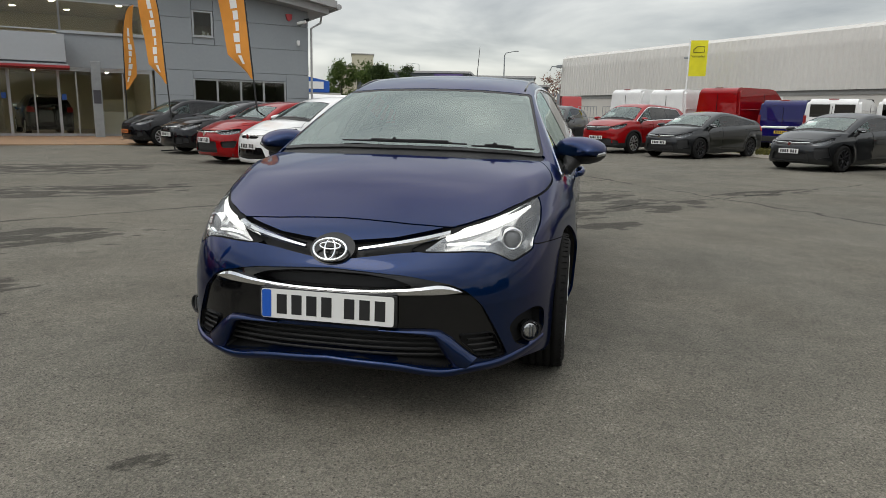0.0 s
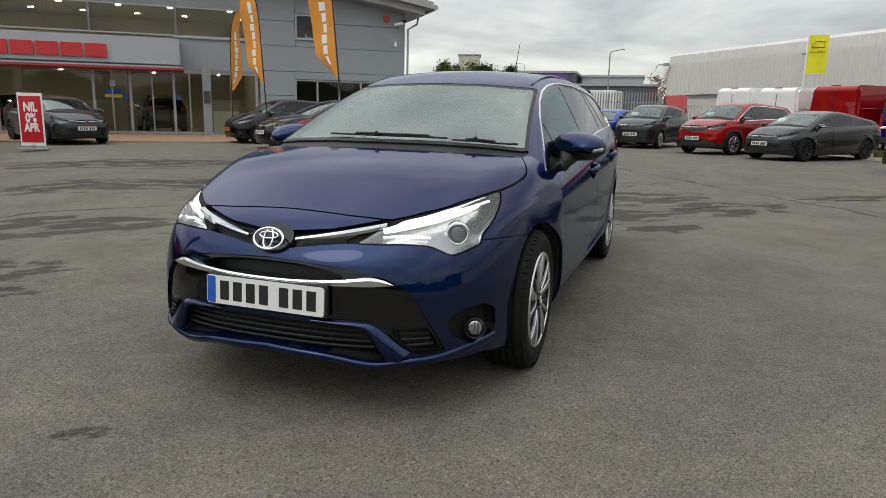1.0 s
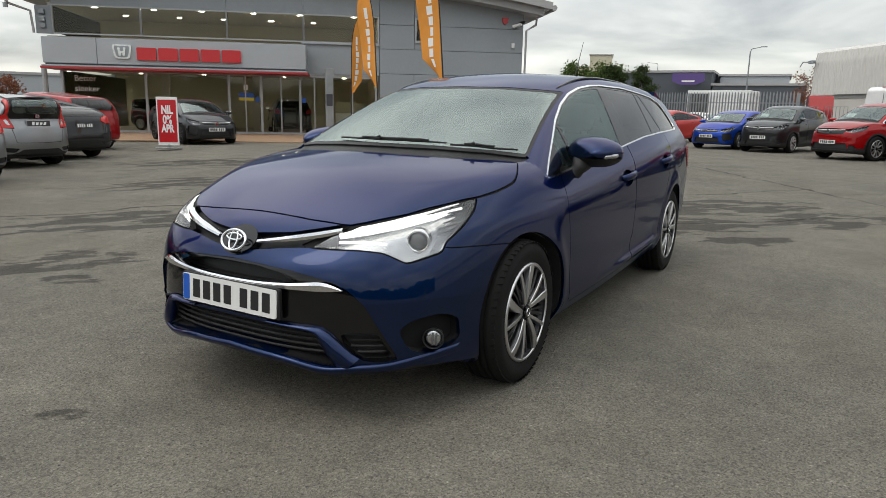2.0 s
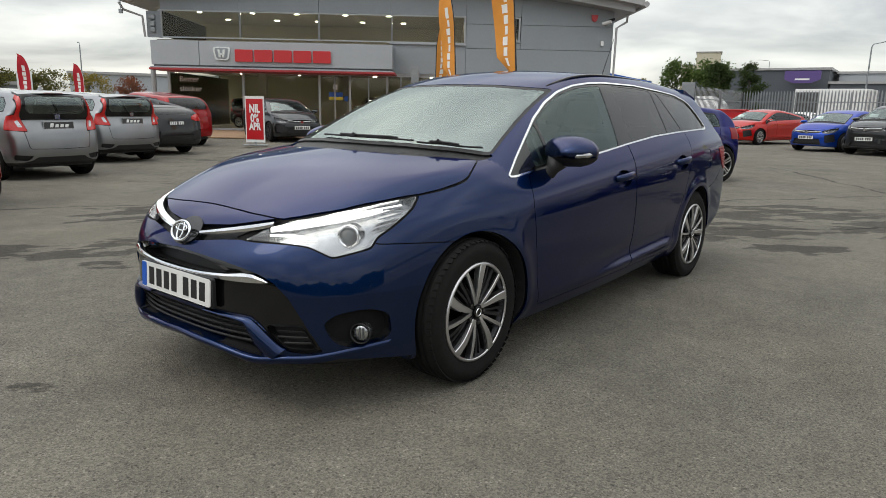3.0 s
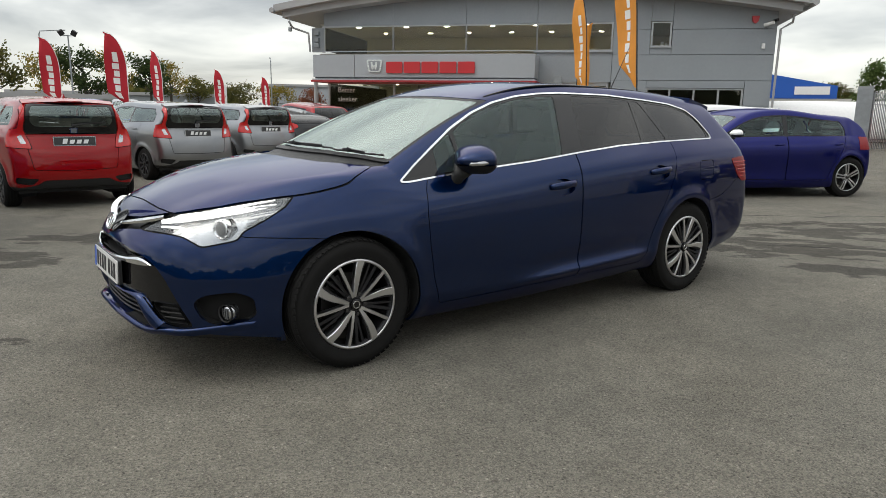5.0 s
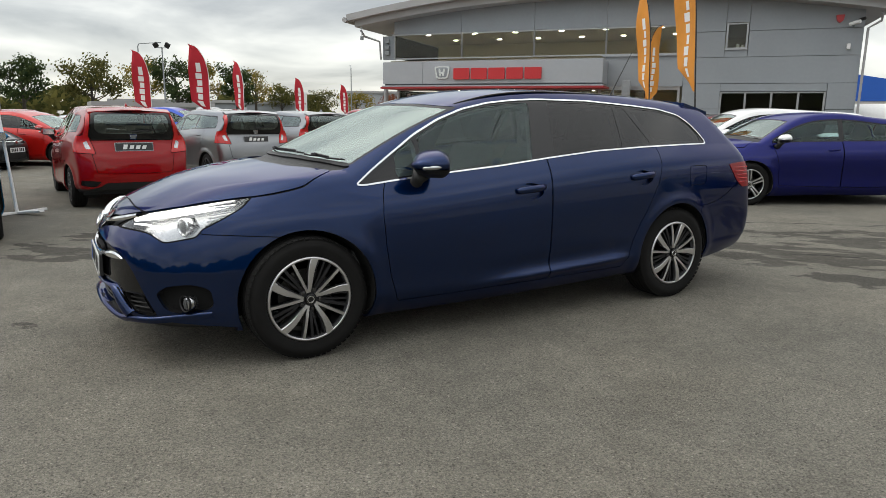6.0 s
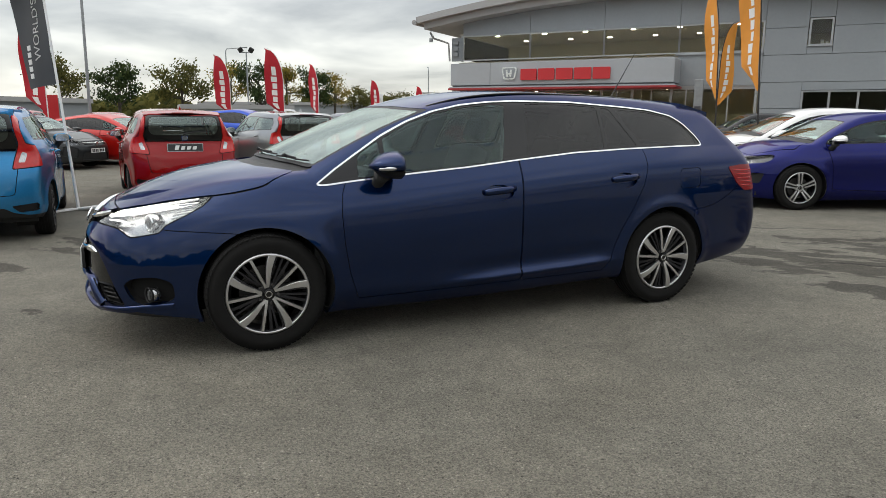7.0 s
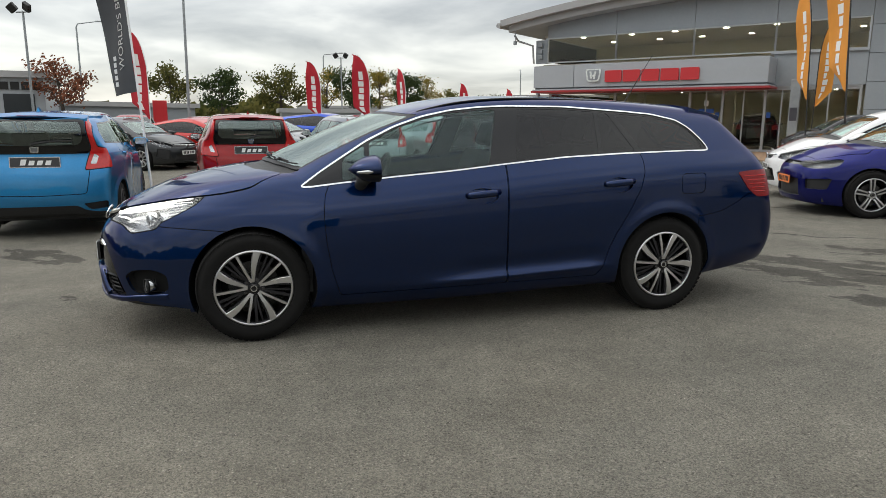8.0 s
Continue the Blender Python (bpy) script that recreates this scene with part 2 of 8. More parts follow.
ASPHALT = asphalt_material(
    [(0.2, 4.9, 1.5, 0.75, 0.75), (0.5, 6.9, 1.9, 0.8, 0.9), (1.3, 4.5, 0.6, 0.3, 0.55), (1.9, 6.6, 1.2, 0.7, 0.8), (-4.5, 1.8, 1.7, 0.8, 0.55), (-3.4, 0.2, 0.9, 0.5, 0.6), (-4.1, -0.5, 0.9, 0.4, 0.7), (-2.8, -2.1, 0.8, 0.3, 0.6), (-3.4, -1.2, 0.9, 0.45, 0.5), (-2.65, -0.05, 0.3, 0.14, 0.3), (-6.5, 5.0, 2.5, 1.0, 0.7), (-9.5, 8.0, 3.0, 1.3, 0.7), (4.0, 9.0, 1.5, 0.35, 0.7), (-0.52, -1.33, 0.16, 0.08, 0.4)],
    [(-1.5, 14.9, 5.6, 4.0, 0.035), (0.3, 5.0, 6.4, 11.4, 0.028), (-7.2, 0.1, -3.4, 4.7, 0.035), (-8.6, 3.1, -3.4, 7.9, 0.03), (-10.6, 5.2, -6.0, 9.2, 0.035), (-12.2, 6.3, -7.0, 10.7, 0.035), (-2.2, 5.0, 1.4, 10.4, 0.03), (-14.0, 5.2, -11.0, 8.0, 0.04)])


# ---- car bodies: a smooth solid cut into panels ----
def spline(pts):
    """A natural cubic through (x, y) pairs, straight beyond both ends."""
    xs, ys = np.array([p[0] for p in pts], float), np.array([p[1] for p in pts], float)
    n, h = len(xs), np.diff(xs)
    a, b = np.eye(n), np.zeros(n)
    for i in range(1, n - 1):
        a[i, i - 1:i + 2] = h[i - 1], 2 * (h[i - 1] + h[i]), h[i]
        b[i] = 6 * ((ys[i + 1] - ys[i]) / h[i] - (ys[i] - ys[i - 1]) / h[i - 1])
    m = np.linalg.solve(a, b)
    tx = np.linspace(xs[0], xs[-1], 600)
    k = np.clip(np.searchsorted(xs, tx) - 1, 0, n - 2)
    u, v = xs[k + 1] - tx, tx - xs[k]
    ty = (m[k] * u**3 + m[k + 1] * v**3) / (6 * h[k]) + (ys[k] / h[k] - m[k] * h[k] / 6) * u + (ys[k + 1] / h[k] - m[k + 1] * h[k] / 6) * v
    s0, s1 = (ty[1] - ty[0]) / (tx[1] - tx[0]), (ty[-1] - ty[-2]) / (tx[-1] - tx[-2])

    def value(x):
        return np.interp(x, tx, ty) + np.minimum(x - tx[0], 0) * s0 + np.maximum(x - tx[-1], 0) * s1
    return value


def smax(a, b, r):
    h = np.maximum(r - np.abs(a - b), 0) / r
    return np.maximum(a, b) + h**3 * r / 6


def smin(a, b, r):
    return -smax(-a, -b, r)


class Shape:
    """A car's outer solid, for x >= 0: front axle at y = 0, the nose towards -y, the road at z = 0."""

    def __init__(self, p):
        self.p = p
        self.hood, self.roof, self.belt, self.plan = (spline(p[k]) for k in ("hood", "roof", "belt", "plan"))
        self.nose, self.sweep, self.tail, self.low = (spline(p[k]) for k in ("nose", "sweep", "tail", "low"))
        self.profile = spline(p["profile"])

    def half_width(self, y, z):
        p = self.p
        q = z - self.belt(y)
        w = self.plan(y) - self.profile(np.clip(q, -1.2, 0)) - np.where(q > 0, p["lean"][0] * q + p["lean"][1] * q * q, 0)
        for hub in p["hubs"]:
            r = np.hypot(y - hub, z - p["hub_z"])
            w = w + p["flare"] * np.exp(-((r - p["arch"] - 0.015) / 0.05)**2) * (q < -0.05)
        if "blade" in p:
            y0, y1, z0, z1, deep = p["blade"]
            u = np.clip((y - y0) / (y1 - y0), 0, 1)
            fade = np.clip((y - y0) / 0.5, 0, 1) * np.clip((y1 - y) / 0.18 + 0.3, 0, 1)
            d = z - (z0 + (z1 - z0) * u)
            w = w + deep * fade * (np.exp(-(d / 0.022)**2) - 0.8 * np.exp(-((d - 0.075) / 0.05)**2))
        return w - p["tuck"] * np.maximum(self.low(y) + 0.16 - z, 0)**2 / 0.0256

    def flank(self, y, z):
        """How far out the side, or the rounded end, lies at y and z."""
        p, lo, hi = self.p, 0.3, 1.2
        side = float(self.half_width(np.array([y]), np.array([z]))[0])
        for _ in range(20):
            mid = (lo + hi) / 2
            ahead = float(self.nose(np.array([z]))[0] + self.sweep(np.array([mid]))[0] * p["sweep_k"](z)) - y
            behind = y - float(self.tail(np.array([z]))[0]) + p["tail_sweep"] * (mid / 0.8)**3
            lo, hi = (lo, mid) if max(mid - side, ahead, behind) > 0 else (mid, hi)
        return lo

    def top(self, x, y):
        p = self.p
        g = y - p["bow"] * x * x
        screen = p["screen"][0] + (g - p["screen"][1]) * p["screen"][2] - p["screen"][3] * np.maximum(g - p["screen"][1], 0)**2
        cabin = smin(screen, self.roof(y), p["brow"]) - p["crown"] * x * x
        bonnet = self.hood(y - p["hood_bow"] * x * x) - p["hood_crown"] * x * x
        return np.maximum(bonnet, cabin)

    def f(self, x, y, z):
        p = self.p
        x = np.abs(x)
        side = (x - self.half_width(y, z)) * 0.9
        top = (z - self.top(x, y)) * 0.92
        front = (self.nose(z) + self.sweep(x) * p["sweep_k"](z) - y) * 0.85
        rear = (y - self.tail(z) + p["tail_sweep"] * (x / 0.8)**3) * 0.85
        under = self.low(y) - z
        v = smax(side, top, p["round"][0])
        v = smax(v, front, p["round"][1])
        v = smax(v, rear, p["round"][2])
        return smax(v, under, 0.03)

    def skin(self, step):
        """Vertices and quads of the half with x >= 0, by rays from a spine."""
        p = self.p
        y0, y1, z0 = p["spine"]
        around = max(24, int(3.3 / step))
        phi = np.linspace(-math.pi / 2, math.pi / 2, around)
        rows = []
        caps = max(12, int(1.35 / step))
        for a in np.linspace(0, math.pi / 2, caps)[:-1]:
            rows.append((y0, -math.cos(a), math.sin(a)))
        for y in np.linspace(y0, y1, max(16, int((y1 - y0) / step))):
            rows.append((y, 0.0, 1.0))
        for a in np.linspace(math.pi / 2, 0, caps)[1:]:
            rows.append((y1, math.cos(a), math.sin(a)))
        rows = np.array(rows)
        oy = np.repeat(rows[:, 0], around)
        dy = np.repeat(rows[:, 1], around)
        ring = np.repeat(rows[:, 2], around)
        c, s = np.tile(np.cos(phi), len(rows)), np.tile(np.sin(phi), len(rows))
        c[np.abs(c) < 1e-9] = 0
        dx, dz = ring * c, ring * s
        lo, hi = np.zeros(len(oy)), np.full(len(oy), 2.6)
        for _ in range(24):
            mid = (lo + hi) / 2
            out = self.f(dx * mid, oy + dy * mid, z0 + dz * mid) > 0
            hi, lo = np.where(out, mid, hi), np.where(out, lo, mid)
        d = (lo + hi) / 2
        verts = np.stack([dx * d, oy + dy * d, z0 + dz * d], 1)
        n, faces = len(rows), []
        for i in range(n - 1):
            for j in range(around - 1):
                a, b = i * around + j, (i + 1) * around + j
                quad = (a, b, b + 1, a + 1)
                if i == 0:
                    quad = (0, b, b + 1)
                elif i == n - 2:
                    quad = (a, (n - 1) * around, a + 1)
                faces.append(quad)
        return verts, faces


HERO = dict(
    hood=[(-0.95, 0.62), (-0.86, 0.70), (-0.80, 0.757), (-0.70, 0.815), (-0.48, 0.905), (-0.14, 0.982), (0.06, 1.010), (0.4, 1.04)],
    screen=(1.025, 0.08, 0.47, 0.06), brow=0.22, bow=0.30, crown=0.10, hood_bow=0.20, hood_crown=0.075,
    roof=[(0.6, 1.40), (1.0, 1.435), (1.4, 1.458), (1.9, 1.462), (2.5, 1.445), (3.0, 1.405), (3.4, 1.355)],
    belt=[(-0.95, 0.79), (-0.25, 0.86), (0.29, 0.905), (0.86, 0.95), (1.58, 1.015), (2.39, 1.070), (2.85, 1.085), (3.5, 1.09)],
    plan=[(-0.95, 0.64), (-0.6, 0.80), (-0.3, 0.862), (0.0, 0.885), (0.6, 0.897), (1.5, 0.902), (2.4, 0.897), (2.8, 0.880), (3.2, 0.845), (3.6, 0.79), (3.85, 0.73)],
    profile=[(-1.2, 0.012), (-0.70, 0.012), (-0.55, 0.008), (-0.38, 0.0), (-0.25, 0.004), (-0.16, 0.014), (-0.09, 0.034), (-0.04, 0.060), (0.0, 0.085)],
    lean=(0.56, 0.15), flare=0.012, arch=0.362, blade=(0.90, 2.24, 0.285, 0.345, 0.014), hubs=(0.0, 2.70), hub_z=0.325, tuck=0.07,
    nose=[(0.1, -0.80), (0.18, -0.875), (0.24, -0.915), (0.32, -0.932), (0.42, -0.93), (0.55, -0.925), (0.64, -0.905), (0.71, -0.868), (0.76, -0.82), (0.80, -0.75), (1.0, -0.3)],
    sweep=[(0.0, 0.0), (0.2, 0.006), (0.36, 0.034), (0.5, 0.085), (0.6, 0.15), (0.7, 0.27), (0.76, 0.39), (0.82, 0.60), (0.88, 0.95)],
    sweep_k=lambda z: 1.0 + 0.25 * np.clip((z - 0.5) / 0.3, 0, 1),
    tail=[(0.1, 3.66), (0.25, 3.74), (0.4, 3.81), (0.56, 3.835), (0.75, 3.80), (0.9, 3.755), (1.0, 3.70), (1.15, 3.52), (1.33, 3.30), (1.5, 3.06)],
    tail_sweep=0.22, low=[(-1.0, 0.20), (-0.6, 0.185), (0.3, 0.17), (1.5, 0.18), (2.4, 0.205), (3.0, 0.215), (3.6, 0.29), (3.9, 0.34)],
    round=(0.10, 0.06, 0.08), spine=(0.05, 2.95, 0.62),
)


def rounded(pts, r, n=5):
    """A closed outline with its corners rounded by about r."""
    out, k = [], len(pts)
    for i in range(k):
        p, c, q = (np.array(pts[j % k], float) for j in (i - 1, i, i + 1))
        a, b = p - c, q - c
        la, lb = np.linalg.norm(a), np.linalg.norm(b)
        s, e = c + a / la * min(r, la * 0.45), c + b / lb * min(r, lb * 0.45)
        out += [tuple((1 - u)**2 * s + 2 * u * (1 - u) * c + u * u * e) for u in np.linspace(0, 1, n)]
    return out


def strip(pts, w):
    """The outline of a band of width w along a line of points."""
    p = np.array(pts, float)
    t = np.gradient(p, axis=0)
    nrm = np.stack([-t[:, 1], t[:, 0]], 1) / np.linalg.norm(t, axis=1)[:, None]
    return [tuple(v) for v in p + nrm * w / 2] + [tuple(v) for v in (p - nrm * w / 2)[::-1]]


def outline(axes, pts, grow=0.0, where=None):
    """A field over the vertices, below zero inside the outline drawn in two axes."""
    ia = ["xyz".index(a) for a in axes]
    poly = np.array(pts, float)

    def field(v):
        d = np.full(len(v), 1.0)
        q = v[:, ia]
        near = np.all((q > poly.min(0) - 0.12) & (q < poly.max(0) + 0.12), axis=1)
        if where is not None:
            near &= where(v)
        k = np.nonzero(near)[0]
        if len(k):
            p = q[k]
            best, inside = np.full(len(k), 9.0), np.zeros(len(k), bool)
            for a, b in zip(poly, np.roll(poly, -1, 0)):
                e = b - a
                u = np.clip(((p - a) @ e) / max(e @ e, 1e-12), 0, 1)
                best = np.minimum(best, np.hypot(*(p - a - u[:, None] * e).T))
                cross = (a[1] > p[:, 1]) != (b[1] > p[:, 1])
                at = a[0] + (p[:, 1] - a[1]) * (b[0] - a[0]) / (b[1] - a[1] if b[1] != a[1] else 1e-12)
                inside ^= cross & (p[:, 0] < at)
            d[k] = np.where(inside, -best, best) - grow
        return d
    return field


class Skin:
    """One half of a body, split face by face into labelled panels."""

    def __init__(self, shape, step):
        self.shape = shape
        v, self.faces = shape.skin(step)
        self.v = [tuple(p) for p in v]
        self.label = ["body"] * len(self.faces)

    def cut(self, field, name, within=("body",)):
        d = field(np.array(self.v))
        split = {}
        neg = d < 0
        faces, label = [], []
        for face, lab in zip(self.faces, self.label):
            if lab not in within:
                faces.append(face)
                label.append(lab)
                continue
            k = [neg[i] for i in face]
            if not any(k):
                faces.append(face)
                label.append(lab)
            elif all(k):
                faces.append(face)
                label.append(name)
            else:
                ins, outs = [], []
                for i, a in enumerate(face):
                    b = face[(i + 1) % len(face)]
                    (ins if neg[a] else outs).append(a)
                    if neg[a] != neg[b]:
                        key = (a, b) if a < b else (b, a)
                        if key not in split:
                            u = d[key[0]] / (d[key[0]] - d[key[1]])
                            p, q = self.v[key[0]], self.v[key[1]]
                            split[key] = len(self.v)
                            self.v.append(tuple(p[j] + u * (q[j] - p[j]) for j in range(3)))
                        ins.append(split[key])
                        outs.append(split[key])
                for loop, lb in ((ins, name), (outs, lab)):
                    if len(loop) >= 3:
                        faces.append(tuple(loop))
                        label.append(lb)
        self.faces, self.label = faces, label

    def panel(self, axes, pts, name, gap=0.0022, within=("body",), where=None):
        """Cuts a panel with a narrow gap all round it."""
        self.cut(outline(axes, pts, gap, where), "own gap", within)
        self.cut(outline(axes, pts, -gap, where), name, ("own gap",))
        self.label = ["gap" if lab == "own gap" else lab for lab in self.label]

    def normals(self, v):
        e, f = 2e-3, self.shape.f
        g = np.stack([f(v[:, 0] + e, v[:, 1], v[:, 2]) - f(v[:, 0] - e, v[:, 1], v[:, 2]),
                      f(v[:, 0], v[:, 1] + e, v[:, 2]) - f(v[:, 0], v[:, 1] - e, v[:, 2]),
                      f(v[:, 0], v[:, 1], v[:, 2] + e) - f(v[:, 0], v[:, 1], v[:, 2] - e)], 1)
        g[np.abs(v[:, 0]) < 1e-6, 0] = 0
        return g / np.maximum(np.linalg.norm(g, axis=1), 1e-9)[:, None]

    def mesh(self, labels, side=0, push=0.0, edge=0.0, shift=(0, 0, 0)):
        """The mesh of some panels. side 0: both halves joined; 1 or -1: one half. push: moved outwards; edge: depth of the turned-in rim."""
        faces = [f for f, lab in zip(self.faces, self.label) if lab in labels]
        if not faces:
            return None
        used = sorted({i for f in faces for i in f})
        index = {a: i for i, a in enumerate(used)}
        v = np.array([self.v[i] for i in used])
        nrm = self.normals(v)
        faces = [tuple(index[i] for i in f) for f in faces]
        base = v + nrm * push + np.array(shift)
        base[np.abs(v[:, 0]) < 1e-6, 0] = 0
        verts, polys = [tuple(p) for p in base], list(faces)
        aim = [tuple(q) for q in nrm]
        if edge:
            count = {}
            for f in faces:
                for i, a in enumerate(f):
                    b = f[(i + 1) % len(f)]
                    count[(a, b)] = count.get((a, b), 0) + 1
            inner, outer = {}, {}
            for a, b in list(count):
                if (b, a) in count or (abs(v[a, 0]) < 1e-6 and abs(v[b, 0]) < 1e-6):
                    continue
                for i in (a, b):
                    if i not in inner:
                        outer[i] = len(verts)
                        verts.append(tuple(base[i]))
                        inner[i] = len(verts)
                        verts.append(tuple(base[i] - nrm[i] * edge))
                polys.append((outer[b], outer[a], inner[a], inner[b]))
            aim += [(0.0, 0.0, 0.0)] * (len(verts) - len(aim))
        if side == -1:
            verts = [(-x, y, z) for x, y, z in verts]
            aim = [(-x, y, z) for x, y, z in aim]
            polys = [f[::-1] for f in polys]
        elif side == 0:
            n = len(verts)
            remap, extra = [], []
            for i, (x, y, z) in enumerate(verts):
                if abs(x) < 1e-6:
                    remap.append(i)
                else:
                    remap.append(n + len(extra))
                    extra.append((-x, y, z))
                    aim.append((-aim[i][0], aim[i][1], aim[i][2]))
            polys = polys + [tuple(remap[i] for i in f[::-1]) for f in polys]
            verts = verts + extra
        me = bpy.data.meshes.new("panel")
        me.from_pydata(verts, [], polys)
        me.polygons.foreach_set("use_smooth", [True] * len(me.polygons))
        me.update()
        me.normals_split_custom_set_from_vertices(aim)
        return me


def part(name, data, mat, parent=None, label="", smooth=False):
    """Links a mesh, or a bmesh, as one object under a thing or under a part."""
    if isinstance(data, bmesh.types.BMesh):
        me = bpy.data.meshes.new(name)
        data.to_mesh(me)
        data.free()
        if smooth:
            me.polygons.foreach_set("use_smooth", [True] * len(me.polygons))
    else:
        me = data
    if mat is not None and not me.materials:
        me.materials.append(mat)
    ob = new(name, me)
    ob.parent = parent
    return tagged(ob, label)


def thing(name, m, label, category, group="", kind=""):
    ob = new(name)
    ob.empty_display_size = 0.2
    ob.matrix_basis = m
    return tagged(ob, label, category, group, kind)


def box(w, d, h, at=(0, 0, 0), bevel=0.0, turn=None, bm=None):
    """A block centred in x and y on at, standing on at's z, with bevelled edges."""
    own = bmesh.new()
    bmesh.ops.create_cube(own, size=1, matrix=Matrix.Translation((0, 0, 0.5)))
    bmesh.ops.scale(own, vec=(w, d, h), verts=own.verts)
    if bevel:
        bmesh.ops.bevel(own, geom=own.edges[:], offset=bevel, segments=2, affect="EDGES", profile=0.6)
    if turn is not None:
        bmesh.ops.transform(own, matrix=turn, verts=own.verts)
    bmesh.ops.translate(own, vec=at, verts=own.verts)
    return own if bm is None else merge(bm, own)


def merge(bm, other):
    me = bpy.data.meshes.new("join")
    other.to_mesh(me)
    other.free()
    bm.from_mesh(me)
    bpy.data.meshes.remove(me)
    return bm


def lathe(profile, n=48, axis="x", close=False):
    """A turned shape from (along, radius) pairs."""
    bm = bmesh.new()
    rings = []
    for along, r in profile:
        ring = []
        for i in range(n):
            a = 2 * math.pi * i / n
            c, s = r * math.cos(a), r * math.sin(a)
            ring.append(bm.verts.new({"x": (along, c, s), "y": (c, along, s), "z": (c, s, along)}[axis]))
        rings.append(ring)
    pairs = list(zip(rings, rings[1:])) + ([(rings[-1], rings[0])] if close else [])
    for a, b in pairs:
        for i in range(n):
            bm.faces.new((a[i], a[(i + 1) % n], b[(i + 1) % n], b[i]))
    if not close:
        for ring in (rings[0], rings[-1]):
            if len({tuple(v.co) for v in ring}) > 2:
                bm.faces.new(ring)
    bmesh.ops.remove_doubles(bm, verts=bm.verts, dist=1e-6)
    bmesh.ops.recalc_face_normals(bm, faces=bm.faces)
    return bm


def prism(pts, depth, axes="yz", at=0.0, bevel=0.0):
    """A flat outline in two axes, given depth along the third, from at onwards."""
    ia = ["xyz".index(a) for a in axes]
    third = 3 - sum(ia)
    bm = bmesh.new()
    vs = []
    for p in pts:
        co = [0.0, 0.0, 0.0]
        co[ia[0]], co[ia[1]], co[third] = p[0], p[1], at
        vs.append(bm.verts.new(co))
    face = bm.faces.new(vs)
    out = bmesh.ops.extrude_face_region(bm, geom=[face])
    move = [0.0, 0.0, 0.0]
    move[third] = depth
    bmesh.ops.translate(bm, vec=move, verts=[g for g in out["geom"] if isinstance(g, bmesh.types.BMVert)])
    bmesh.ops.recalc_face_normals(bm, faces=bm.faces)
    if bevel:
        bmesh.ops.bevel(bm, geom=[e for e in bm.edges if e.calc_face_angle(0) > 0.6], offset=bevel, segments=2, affect="EDGES")
    return bm


def tube(pts, r, n=8, ends=True):
    """A round bar along a line of points; r one radius or one for each point."""
    bm = bmesh.new()
    p = [Vector(q) for q in pts]
    rr = r if isinstance(r, (list, tuple)) else [r] * len(p)
    rings, up = [], None
    for i, c in enumerate(p):
        t = (p[min(i + 1, len(p) - 1)] - p[max(i - 1, 0)]).normalized()
        up = (t.orthogonal() if up is None else up - t * up.dot(t)).normalized()
        side = t.cross(up)
        rings.append([bm.verts.new(c + (up * math.cos(2 * math.pi * k / n) + side * math.sin(2 * math.pi * k / n)) * rr[i]) for k in range(n)])
    for a, b in zip(rings, rings[1:]):
        for k in range(n):
            bm.faces.new((a[k], a[(k + 1) % n], b[(k + 1) % n], b[k]))
    if ends:
        bm.faces.new(rings[0][::-1])
        bm.faces.new(rings[-1])
    bmesh.ops.recalc_face_normals(bm, faces=bm.faces)
    return bm


# ---- ground and buildings ----
GREY_PANEL = material("silver grey cladding", (0.285, 0.31, 0.33), rough=0.45, vary=0.05, scale=0.6, fine=0.03, spec=0.4)
GREY_LIGHT = material("pale grey fascia", (0.36, 0.385, 0.41), rough=0.4, vary=0.04, scale=0.5, fine=0.02)
JOINT = material("shadowed panel joint", (0.16, 0.17, 0.18), rough=0.8)
ROOF_GREY = material("grey roof edge", (0.36, 0.36, 0.36), rough=0.5, vary=0.06, scale=0.8)
ALU = material("aluminium window frame", (0.42, 0.43, 0.44), rough=0.35, metal=0.6, vary=0.05)
RED_SIGN = material("red sign letters", (0.50, 0.012, 0.018), rough=0.35, coat=0.4)
RED_TRIM = material("red canopy edge", (0.32, 0.03, 0.035), rough=0.5)
SHOP_GLASS = glass("showroom glass", (0.86, 0.86, 0.80), ior=1.4)
CREAM = material("cream showroom wall", (0.47, 0.43, 0.31), rough=0.8, vary=0.08, scale=0.4)
SHOP_FLOOR = material("showroom floor tile", (0.22, 0.20, 0.16), rough=0.3, vary=0.08)
CEILING_WHITE = material("off-white ceiling", (0.45, 0.42, 0.36), rough=0.8, vary=0.03)
LAMP_GLOW = material("downlight", (1.0, 0.93, 0.80), emit=60.0)
LAMP_SHOP = material("showroom downlight", (1.0, 0.95, 0.84), emit=190.0)
WHITE_WALL = material("white corrugated cladding", (0.57, 0.555, 0.52), rough=0.5, vary=0.05, scale=0.3, fine=0.03)
WHITE_LOW = material("cream rendered wall", (0.52, 0.50, 0.46), rough=0.8, vary=0.08, scale=0.4)
GREY_BAND = material("grey soffit", (0.24, 0.24, 0.23), rough=0.7, vary=0.06)
STEEL = material("galvanised steel", (0.30, 0.32, 0.33), rough=0.5, metal=0.7, vary=0.12, scale=6)
DARK_CLAD = material("dark blue grey cladding", (0.075, 0.085, 0.10), rough=0.5, vary=0.06, scale=0.2)
BLUE_CLAD = material("bright blue cladding", (0.01, 0.09, 0.42), rough=0.5, vary=0.05, scale=0.3)
PURPLE = material("purple sign", (0.10, 0.06, 0.22), rough=0.5)
BEIGE = material("beige tower block", (0.50, 0.47, 0.36), rough=0.8, vary=0.05, scale=0.1)
